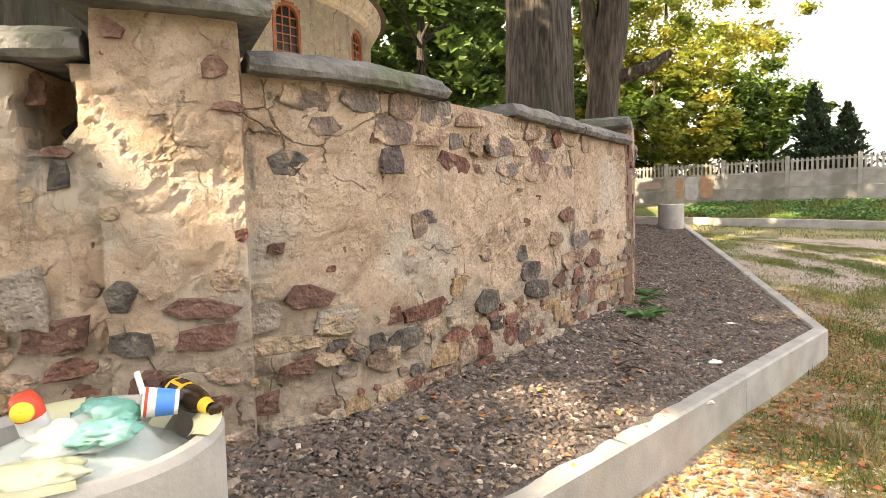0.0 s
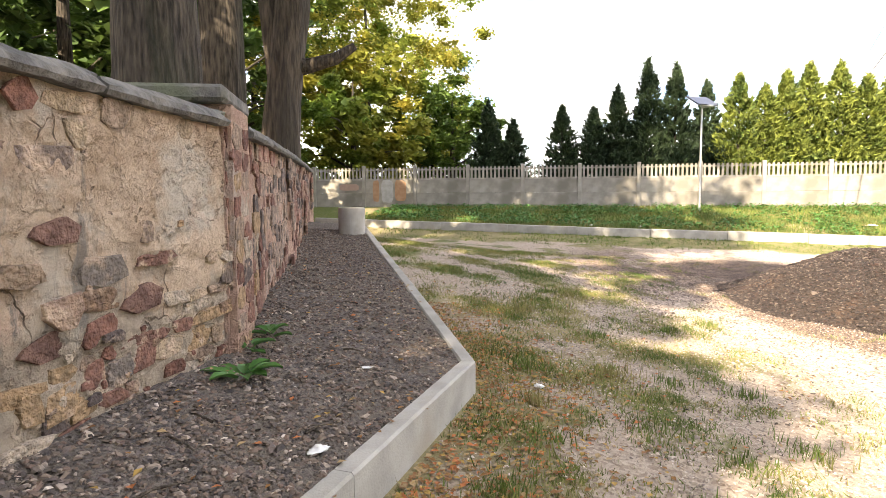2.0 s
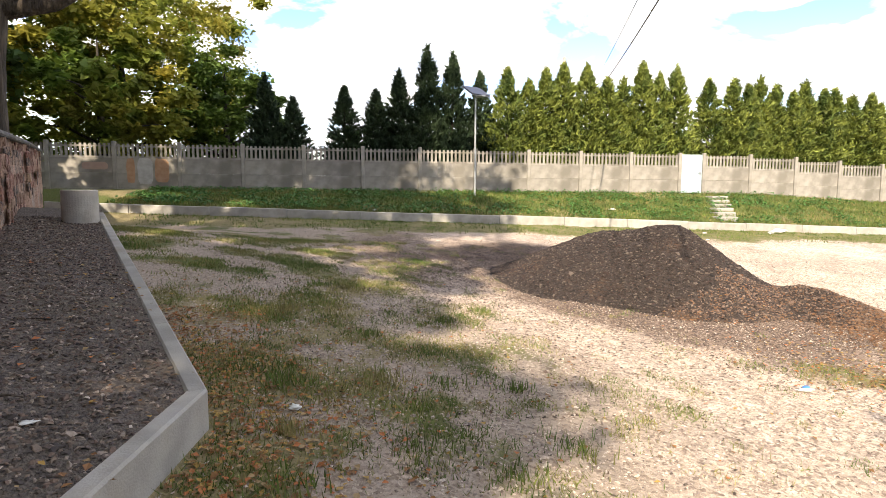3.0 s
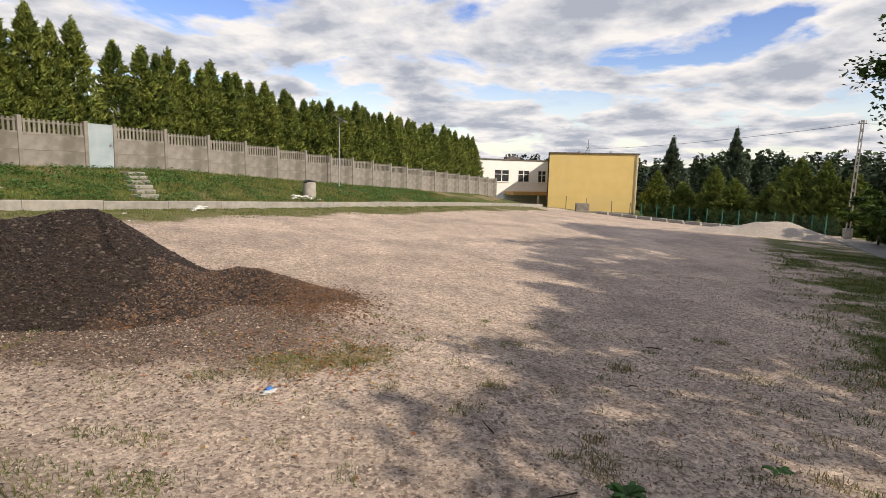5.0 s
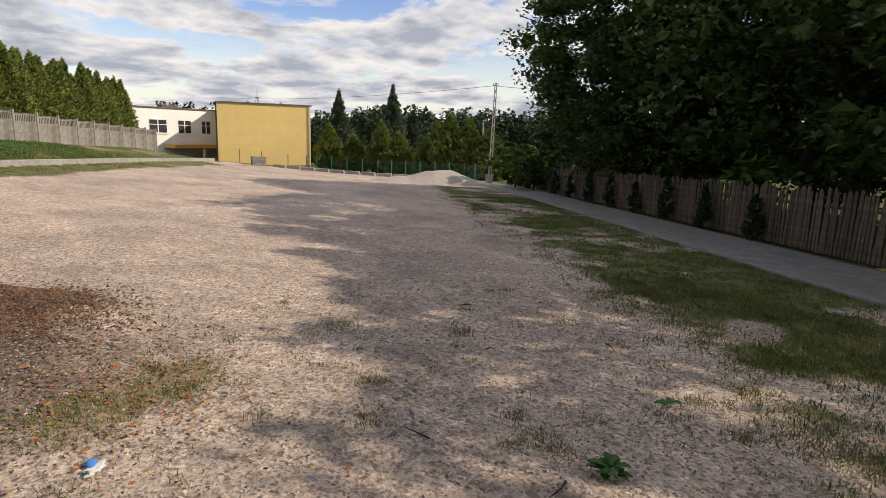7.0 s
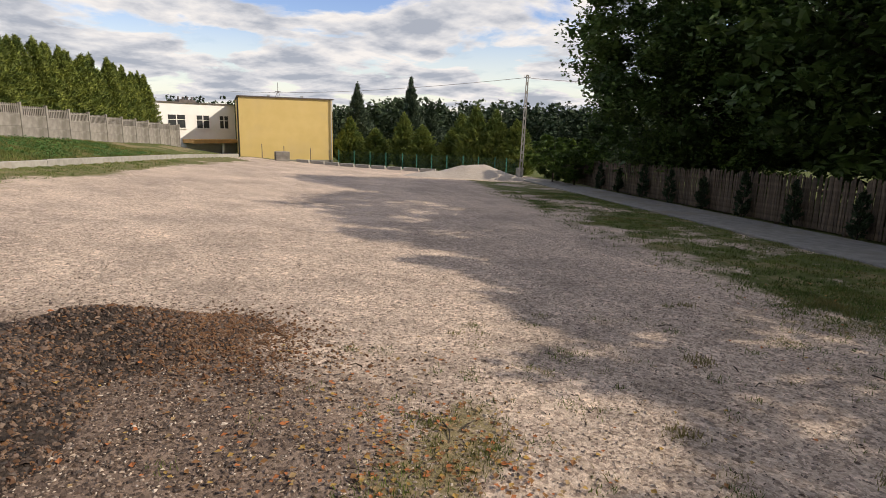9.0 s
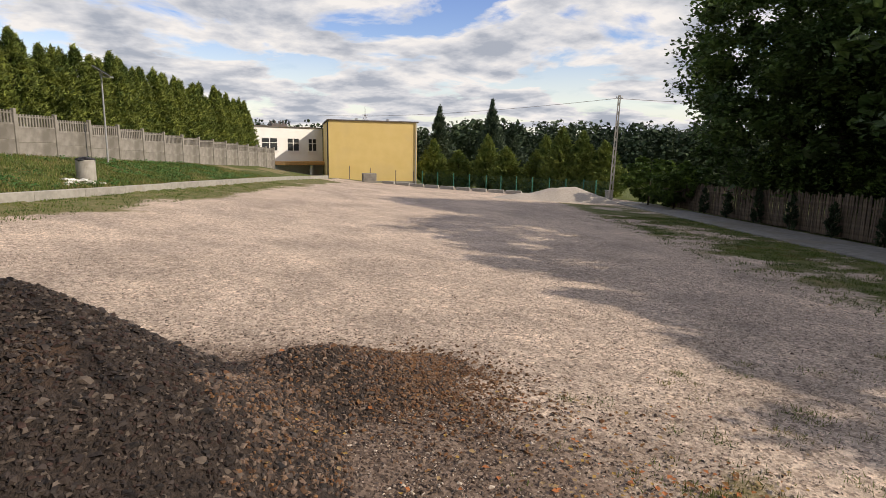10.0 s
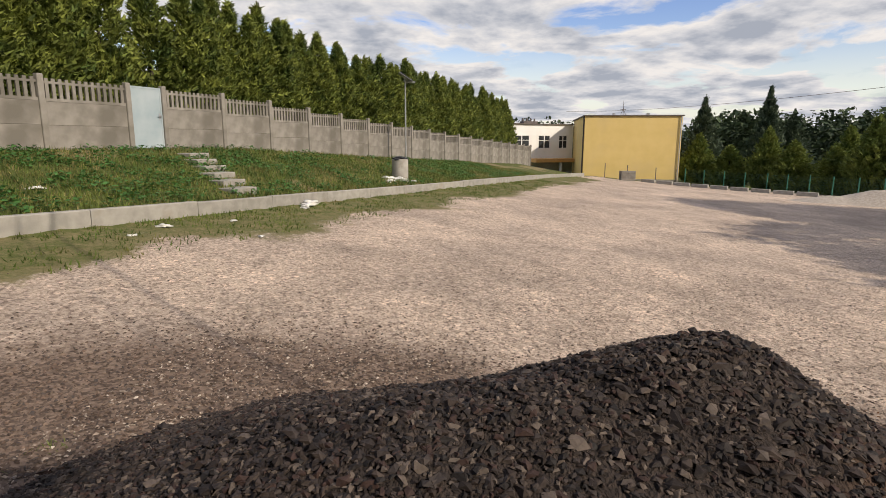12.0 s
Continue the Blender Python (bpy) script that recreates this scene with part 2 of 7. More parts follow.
FENCE = mat("fence_concrete", (0.215, 0.20, 0.175), (0.30, 0.28, 0.25), 3, 0.88, 0.3, 60, (0.165, 0.152, 0.13), 1.1, (0.5, 0.68), vary=0.06, pieces=True)
GATE = mat("gate_paint", (0.32, 0.40, 0.44), (0.40, 0.47, 0.50), 2, 0.45, 0.05, 30)
STEEL = mat("galvanised_steel", (0.42, 0.43, 0.44), (0.52, 0.53, 0.54), 12, 0.45, 0.05, 60, metal=0.7)
CHIP = mat("grey_stone_chips", (0.68, 0.68, 0.68), (1.0, 0.975, 0.955), 30, 0.85, 0.3, 60, vary=0.35,
           ramp=[(0.145, 0.118, 0.103), (0.20, 0.158, 0.13), (0.085, 0.072, 0.068), (0.23, 0.18, 0.145), (0.16, 0.12, 0.096), (0.30, 0.25, 0.21), (0.15, 0.106, 0.085), (0.12, 0.097, 0.088)])
CHIP_BROWN = mat("brown_stone_chips", (0.8, 0.8, 0.8), (1.15, 1.12, 1.1), 30, 0.85, 0.3, 60, vary=0.35,
                 ramp=[(0.115, 0.082, 0.066), (0.15, 0.105, 0.083), (0.085, 0.066, 0.058), (0.20, 0.15, 0.12), (0.07, 0.058, 0.054), (0.13, 0.092, 0.074)])
CHIP_DARK = mat("dark_stone_chips", (0.66, 0.66, 0.66), (0.95, 0.93, 0.91), 30, 0.7, 0.3, 60, vary=0.48,
                ramp=[(0.040, 0.029, 0.026), (0.056, 0.040, 0.034), (0.026, 0.022, 0.022), (0.058, 0.034, 0.029), (0.066, 0.050, 0.043), (0.034, 0.027, 0.026), (0.046, 0.036, 0.033), (0.10, 0.08, 0.068)])
PEBBLE = mat("pale_pebbles", (0.85, 0.85, 0.85), (1.1, 1.1, 1.1), 30, 0.9, 0.2, 60, vary=0.35,
             ramp=[(0.46, 0.385, 0.325), (0.36, 0.295, 0.25), (0.60, 0.52, 0.45), (0.24, 0.195, 0.17), (0.42, 0.35, 0.29), (0.32, 0.26, 0.215)])
BED = mat("bed_gravel", (0.09, 0.077, 0.069), (0.185, 0.155, 0.135), 45, 0.95, 1.0, 90, (0.15, 0.125, 0.10), 1.3, (0.5, 0.7), depth=0.03)
HEAP = mat("heap_gravel", (0.028, 0.022, 0.020), (0.066, 0.050, 0.043), 40, 0.9, 1.0, 80, (0.12, 0.07, 0.045), 1.0, (0.56, 0.7), depth=0.03)
PALE_HEAP = mat("pale_sand_heap", (0.33, 0.29, 0.25), (0.46, 0.41, 0.36), 12, 0.95, 0.6, 30, depth=0.04)
BARK = mat("furrowed_bark", (0.018, 0.015, 0.012), (0.085, 0.070, 0.056), 24, 0.95, 1.0, 24, (0.040, 0.042, 0.028), 2.0, (0.50, 0.66), depth=0.06, stretch=(1, 1, 0.16))
DEADWOOD = mat("bare_weathered_wood", (0.034, 0.027, 0.022), (0.11, 0.088, 0.068), 16, 0.9, 1.0, 18, (0.05, 0.042, 0.034), 1.5, (0.5, 0.65), depth=0.08, stretch=(1, 1, 0.14))
LEAF = mat("maple_leaves", (0.055, 0.10, 0.020), (0.11, 0.17, 0.034), 0.6, 0.6, 0, vary=0.35, through_light=0.35)
LEAF_YELLOW = mat("autumn_leaves", (0.12, 0.19, 0.036), (0.36, 0.31, 0.06), 0.28, 0.6, 0, vary=0.3, through_light=0.5)
LEAF_DARK = mat("dark_maple_leaves", (0.046, 0.088, 0.025), (0.10, 0.16, 0.042), 0.5, 0.55, 0, vary=0.4, through_light=0.3)
THUJA = mat("thuja_leaves", (0.062, 0.10, 0.024), (0.215, 0.25, 0.052), 1.6, 0.7, 0, vary=0.5, through_light=0.22)
# lightened copy of the thuja green; sunlight put into the colour
GARDEN_SUNLIT = mat("sunlit_conifer_leaves", (0.085, 0.13, 0.03), (0.20, 0.24, 0.055), 0.9, 0.7, 0, vary=0.35, through_light=0.25)
THUJA_DARK = mat("dark_conifer_needles", (0.018, 0.036, 0.018), (0.040, 0.066, 0.028), 0.9, 0.7, 0, vary=0.35, through_light=0.12)
SPRUCE = mat("blue_green_spruce_needles", (0.035, 0.060, 0.036), (0.075, 0.105, 0.062), 0.9, 0.7, 0, vary=0.35, through_light=0.12)
FOREST = mat("far_forest", (0.030, 0.052, 0.027), (0.062, 0.090, 0.042), 0.05, 0.8, 0, vary=0.35)
GRASS = mat("grass_blades", (0.070, 0.120, 0.026), (0.16, 0.20, 0.05), 0.9, 0.7, 0, c3=(0.19, 0.17, 0.06), s3=1.3, f3=(0.54, 0.68), vary=0.4, through_light=0.3)
GRASS_DRY = mat("dry_grass_blades", (0.20, 0.19, 0.07), (0.32, 0.27, 0.12), 0.9, 0.8, 0, vary=0.3, through_light=0.25)
FALLEN = mat("fallen_leaves", (0.9, 0.9, 0.9), (1.1, 1.1, 1.1), 5, 0.8, 0, vary=0.3, through_light=0.1,
             ramp=[(0.32, 0.16, 0.06), (0.42, 0.27, 0.08), (0.22, 0.11, 0.05), (0.36, 0.13, 0.05), (0.27, 0.19, 0.10)])
YELLOW_WALL = mat("yellow_render", (0.66, 0.49, 0.19), (0.70, 0.525, 0.215), 1.0, 0.9, 0.1, 60, (0.63, 0.475, 0.22), 0.4, (0.5, 0.75))
WHITE_WALL = mat("white_render", (0.76, 0.76, 0.74), (0.82, 0.82, 0.80), 1.0, 0.9, 0.1, 60)
ROOF_DARK = mat("dark_roof_felt", (0.10, 0.085, 0.08), (0.15, 0.13, 0.12), 3, 0.8, 0.1, 20)
FASCIA = mat("orange_fascia", (0.50, 0.28, 0.10), (0.56, 0.33, 0.13), 3, 0.7, 0.1, 20)
CHURCH = plaster("church_render", (0.60, 0.52, 0.41), (0.80, 0.73, 0.60), (0.64, 0.58, 0.49), (0.44, 0.32, 0.24), 2.0)
BRICK_TRIM = mat("brick_red_window_frame", (0.30, 0.11, 0.06), (0.40, 0.16, 0.08), 8, 0.8, 0.2, 40)
PANE = mat("dark_glass", (0.035, 0.04, 0.045), (0.05, 0.055, 0.06), 2, 0.12, 0)
PVC = mat("white_plastic", (0.70, 0.70, 0.69), (0.76, 0.76, 0.75), 3, 0.4, 0.05, 30)
GREEN_PAINT = mat("green_fence_paint", (0.03, 0.14, 0.10), (0.04, 0.18, 0.13), 3, 0.5, 0.05, 30)
WIRE_MESH = mat("green_wire", (0.035, 0.10, 0.075), (0.05, 0.13, 0.09), 3, 0.5, 0)
WOOD = mat("grey_picket_wood", (0.08, 0.062, 0.046), (0.14, 0.11, 0.082), 8, 0.9, 0.5, 30, vary=0.3, pieces=True)
ASPHALT = mat("pavement_concrete", (0.20, 0.195, 0.185), (0.27, 0.265, 0.25), 4, 0.9, 0.4, 80, (0.22, 0.20, 0.17), 0.7, (0.55, 0.7))
PANEL = mat("solar_glass", (0.03, 0.034, 0.045), (0.045, 0.05, 0.065), 2, 0.3, 0)
BAG = mat("thin_plastic_bag", (0.62, 0.70, 0.66), (0.76, 0.80, 0.76), 6, 0.3, 0.6, 18, through_light=0.35)
BAG_TEAL = mat("teal_plastic_bag", (0.16, 0.52, 0.44), (0.42, 0.70, 0.62), 7, 0.3, 0.6, 18, through_light=0.3)
BAG_YELLOW = mat("yellow_stain_film", (0.58, 0.58, 0.36), (0.66, 0.65, 0.48), 7, 0.35, 0.4, 18, through_light=0.2)
RED = mat("red_plastic", (0.62, 0.06, 0.03), (0.66, 0.08, 0.04), 3, 0.35, 0)
LID_YELLOW = mat("yellow_plastic", (0.75, 0.62, 0.06), (0.8, 0.66, 0.08), 3, 0.35, 0)
BROWN_GLASS = mat("brown_bottle_glass", (0.028, 0.016, 0.008), (0.04, 0.022, 0.010), 3, 0.08, 0)
LABEL_Y = mat("yellow_label", (0.70, 0.42, 0.04), (0.74, 0.46, 0.06), 3, 0.5, 0)
BLUE = mat("blue_film", (0.05, 0.22, 0.68), (0.08, 0.28, 0.72), 3, 0.4, 0)
PAPER = mat("white_litter", (0.62, 0.62, 0.60), (0.76, 0.76, 0.74), 9, 0.6, 0.4, 20)
BROADLEAF = mat("weed_leaves", (0.045, 0.13, 0.03), (0.08, 0.20, 0.05), 8, 0.5, 0, vary=0.25, through_light=0.25)
BIN_BLACK = mat("black_bin_bag", (0.015, 0.015, 0.017), (0.03, 0.03, 0.033), 8, 0.35, 0.5, 20)


# ---- mesh helpers ----
def thing(name, m=None, **tags):
    ob = new(name)
    ob.matrix_world = m or Matrix()
    return tagged(ob, **tags)


def mesh_from(name, verts, faces, material=None, smooth=False):
    me = bpy.data.meshes.new(name)
    me.from_pydata([tuple(v) for v in verts], [], [tuple(f) for f in faces])
    if smooth:
        me.polygons.foreach_set("use_smooth", [True] * len(me.polygons))
    if material:
        me.materials.append(material)
    return me


def part(name, bm, material, parent=None, label="", m=None, smooth=False):
    """Links a bmesh (or a finished mesh) as one object, under parent if there is one."""
    if isinstance(bm, bmesh.types.BMesh):
        me = bpy.data.meshes.new(name)
        bm.to_mesh(me)
        bm.free()
        if smooth:
            me.polygons.foreach_set("use_smooth", [True] * len(me.polygons))
        me.materials.append(material)
    else:
        me = bm
    ob = new(name, me)
    if parent:
        ob.parent = parent
    if m is not None:
        ob.matrix_basis = m
    return tagged(ob, label=label)


def box(bm, x0, x1, y0, y1, z0, z1, bevel=0.0):
    r = bmesh.ops.create_cube(bm, size=1.0, matrix=Matrix.Translation(((x0 + x1) / 2, (y0 + y1) / 2, (z0 + z1) / 2)) @ Matrix.Diagonal((x1 - x0, y1 - y0, z1 - z0, 1)))
    if bevel:
        es = list({e for v in r["verts"] for e in v.link_edges})
        bmesh.ops.bevel(bm, geom=es, offset=bevel, segments=1, affect="EDGES")
    return bm


def boxes(*rows, bevel=0.0):
    bm = bmesh.new()
    for r in rows:
        box(bm, *r, bevel=bevel)
    return bm


def tube(bm, p, q, r0, r1, n=8, caps=True):
    """A tapered round bar from p to q."""
    p, q = Vector(p), Vector(q)
    d = q - p
    rot = d.to_track_quat("Z", "Y").to_matrix().to_4x4()
    bmesh.ops.create_cone(bm, cap_ends=caps, segments=n, radius1=r0, radius2=r1, depth=d.length, matrix=Matrix.Translation((p + q) / 2) @ rot)
    return bm


def bake(name, base_v, base_f, pos, rot, scl, material, smooth=False):
    """Joins many small copies of one little shape into a mesh. pos (n,3), rot (n,3,3), scl (n,3)."""
    base_v = np.asarray(base_v, float)
    n, k = len(pos), len(base_v)
    v = np.einsum("nij,nkj->nki", rot, base_v[None] * scl[:, None, :]) + pos[:, None, :]
    flat = np.concatenate([np.asarray(f) for f in base_f])
    sizes = np.array([len(f) for f in base_f])
    idx = (flat[None] + (np.arange(n) * k)[:, None]).ravel()
    me = bpy.data.meshes.new(name)
    me.vertices.add(n * k)
    me.vertices.foreach_set("co", v.ravel())
    me.loops.add(len(idx))
    me.loops.foreach_set("vertex_index", idx)
    me.polygons.add(n * len(sizes))
    tot = np.tile(sizes, n)
    me.polygons.foreach_set("loop_start", np.r_[0, np.cumsum(tot)[:-1]])
    me.polygons.foreach_set("loop_total", tot)
    me.polygons.foreach_set("use_smooth", np.full(len(tot), smooth))
    me.update(calc_edges=True)
    me.validate()
    me.materials.append(material)
    return me


def turns(n, rng, tilt=math.pi):
    """n random rotations; tilt limits how far the z axis leans."""
    a, b, c = rng.uniform(0, 2 * math.pi, n), rng.uniform(-tilt, tilt, n), rng.uniform(0, 2 * math.pi, n)
    ca, sa, cb, sb, cc, sc = np.cos(a), np.sin(a), np.cos(b), np.sin(b), np.cos(c), np.sin(c)
    z, o = np.zeros(n), np.ones(n)
    A = np.stack([ca, -sa, z, sa, ca, z, z, z, o], 1).reshape(n, 3, 3)
    B = np.stack([o, z, z, z, cb, -sb, z, sb, cb], 1).reshape(n, 3, 3)
    C = np.stack([cc, -sc, z, sc, cc, z, z, z, o], 1).reshape(n, 3, 3)
    return A @ B @ C


CHIP_V = [(-1, -0.6, -0.4), (0.9, -0.7, -0.5), (1, 0.6, -0.4), (-0.8, 0.8, -0.5), (-0.5, -0.4, 0.5), (0.7, -0.2, 0.6), (0.1, 0.7, 0.45)]
CHIP_F = [(0, 1, 5, 4), (1, 2, 5), (2, 6, 5), (2, 3, 6), (3, 0, 4, 6), (4, 5, 6)]
GRIT_V = [(-1, -0.5, -0.4), (0.8, -0.7, -0.4), (0.9, 0.6, -0.4), (-0.7, 0.7, -0.4), (0.15, -0.1, 0.55)]
GRIT_F = [(0, 1, 4), (1, 2, 4), (2, 3, 4), (3, 0, 4)]
LEAF_V = [(-0.5, 0, 0), (0, -0.42, 0.10), (0.6, 0, -0.05), (0, 0.42, 0.10)]
LEAF_F = [(0, 1, 2, 3)]
SPRAY_V = [(-0.5, -0.34, 0.03), (-0.5, 0.34, 0.03), (0.7, 0, 0)]
SPRAY_F = [(0, 1, 2)]
BLADE_V = [(-0.5, 0, 0), (0.5, 0, 0), (0.15, 0.25, 1)]
BLADE_F = [(0, 1, 2)]


def fbm(x, y, s=1.0, z=0.0):
    return noise.fractal((x * s, y * s, z), 0.9, 2.1, 4)


def step_up(a, b, x):
    t = min(1.0, max(0.0, (x - a) / (b - a)))
    return t * t * (3 - 2 * t)


# ---- the plan: the concrete fence is the base line; L runs along it, D from it towards the lot ----
FX, FY, FA = 20.187, 16.98, -0.354
FD, FN = Vector((math.cos(FA), math.sin(FA), 0)), Vector((math.sin(FA), -math.cos(FA), 0))
KERB_D, WALK_D, WALK_FAR = 4.5, 24.7, 26.9


def plan(L, D, z=0.0):
    p = Vector((FX, FY, 0)) + FD * L + FN * D
    p.z = z
    return p


def to_plan(x, y):
    v = Vector((x - FX, y - FY, 0))
    return v.dot(FD), v.dot(FN)


def fence_top(L):
    return 3.12 - 0.006 * L if L < 3.4 else 3.10 - 0.06 * (L - 3.4) + 0.0003 * (L - 3.4) ** 2


def lot_z(L, D):
    z0 = 0.45 - 0.035 * min(L, 60) - 0.012 * max(0, min(L, 60) - 25)
    z = z0 - 1.1 * (1 - math.exp(-max(0, D - KERB_D) / 11)) + 0.10 * max(0, min(-10 - L, 12)) * step_up(6, 12, D)
    return z


def bank_z(L, D):
    """The grass bank between the far kerb and the concrete fence."""
    low = lot_z(L, KERB_D) + 0.24
    high = fence_top(min(L, 39)) - 1.5
    return low + (max(high, low + 0.05) - low) * min(1.0, max(0.0, (4.3 - D) / 4.2))


def ground_z(x, y):
    L, D = to_plan(x, y)
    if D < KERB_D and L < 39:
        z = lot_z(L, KERB_D)
        z += (bank_z(L, D) - z) * step_up(KERB_D - 0.02, KERB_D - 0.45, D)
        if L > 33:
            z += (lot_z(L, KERB_D) - z) * step_up(33, 39, L)
    else:
        z = lot_z(L, min(D, 32))
    if y > 0.3 and x < x_on(WALL_X, y) - 0.15 and D > 0.3:
        z = max(z, 1.25)
    if L > 60:
        z += -6 * step_up(60, 140, L)
    return z


# ---- the stone wall's line, and the gravel bed in front of it ----
WALL_A = [(-4.4, 0.35), (-3.2, 0.62), (-2.3, 0.95), (-1.55, 1.34), (-1.17, 1.65), (-0.94, 1.95), (-0.75, 2.45), (-0.51, 3.15), (-0.22, 4.15), (-0.06, 4.62)]
WALL_B = [(-0.06, 4.62), (-0.06, 6.0), (-0.09, 8.5), (-0.16, 11.0), (-0.28, 14.5), (-0.48, 18.0), (-0.75, 22.5)]
KERB_LINE = [(-0.62, -1.2), (-0.54, 0.5), (-0.49, 1.3), (-0.36, 1.8), (0.59, 3.55), (1.38, 5.0), (1.22, 7.4), (1.05, 9.8), (0.89, 12.2)]


def along(points, n):
    """n+1 even points on a smooth line through the points, with the run length."""
    pts = [Vector((*p, 0)) for p in points]
    pts = [pts[0] * 2 - pts[1]] + pts + [pts[-1] * 2 - pts[-2]]
    dense = []
    for i in range(1, len(pts) - 2):
        a, b, c, d = pts[i - 1:i + 3]
        for k in range(24):
            t = k / 24
            dense.append(0.5 * ((2 * b) + (c - a) * t + (2 * a - 5 * b + 4 * c - d) * t * t + (3 * b - a - 3 * c + d) * t ** 3))
    dense.append(pts[-2])
    run = [0.0]
    for p, q in zip(dense, dense[1:]):
        run.append(run[-1] + (q - p).length)
    out, j = [], 0
    for i in range(n + 1):
        s = run[-1] * i / n
        while j < len(run) - 2 and run[j + 1] < s:
            j += 1
        f = (s - run[j]) / max(1e-9, run[j + 1] - run[j])
        out.append(dense[j].lerp(dense[j + 1], f))
    return out, run[-1]


def x_on(points, y):
    for (xa, ya), (xb, yb) in zip(points, points[1:]):
        if ya <= y <= yb:
            return xa + (xb - xa) * (y - ya) / (yb - ya)
    return points[-1][0] if y > points[-1][1] else points[0][0]


WALL_X = WALL_A[:-1] + WALL_B


def bed_edge_z(y):
    return 0.70 + 0.09 * max(0.0, y - 4.9)


def bed_z(x, y):
    xw, xk = x_on(WALL_X, y), x_on(KERB_LINE, y)
    f = min(1.0, max(0.0, (x - xw) / max(0.05, xk - xw)))
    return bed_edge_z(y) + 0.20 * (1 - f) * step_up(12, 5, y) + 0.05 * (1 - f) + 0.012 * fbm(x, y, 5) - 0.015


def zone(x, y):
    """How much grass, brown soil and dryness the ground has there."""
    L, D = to_plan(x, y)
    n = fbm(x, y, 0.35, 3.0)
    n2 = fbm(x, y, 1.1, 8.0)
    g = b = d = 0.0
    if D < KERB_D:
        g, d = 1.0, 0.25 + 0.6 * step_up(0.25, 0.75, n + 0.35 * step_up(4, 12, L))
    elif D < 7 + 1.2 * n and L < 34:
        g = step_up(7.2 + 1.5 * n, 5.4, D) * (0.9 + 0.3 * n)
        d = 0.5
    elif D > 20.2 + 0.9 * n:
        g = step_up(20.2 + 0.9 * n, 21.6 + 0.9 * n, D) * (0.62 + 0.9 * n + 0.5 * n2) * step_up(27, 22, L)
        d = 0.35 + 0.4 * n2
        if D > WALK_FAR:
            g, d = 1.0, 0.3
    if L < -8.2 and D > KERB_D and x > -1.5:
        # worn grass between the bed and the gravel, in islands
        side = step_up(-9.6, -12.6, L + 0.9 * n)
        g = max(g, side * (0.42 + 0.85 * n2 + 0.40 * n))
        d = max(d, 0.55 + 0.4 * n)
        b = side
    near_heap = math.hypot(x - 8.2, (y - 8.8) * 0.60)
    dk = step_up(3.5 + 1.2 * n, 1.9, near_heap)
    g *= 1 - dk
    patch = step_up(1.0 + 0.5 * n2, 0.45, math.hypot(((x - 7.0) + (y - 4.35)) * 1.6, ((x - 7.0) - (y - 4.35)) * 0.62))
    g, d = max(g, patch * 0.55), max(d, patch * 0.85)
    if L > 41 or D > 34 or x < -6 or D < -1:
        g, d = 1.0, 0.3
    return min(1, max(0, g)), min(1, max(0, max(b, dk))), min(1, max(0, d))


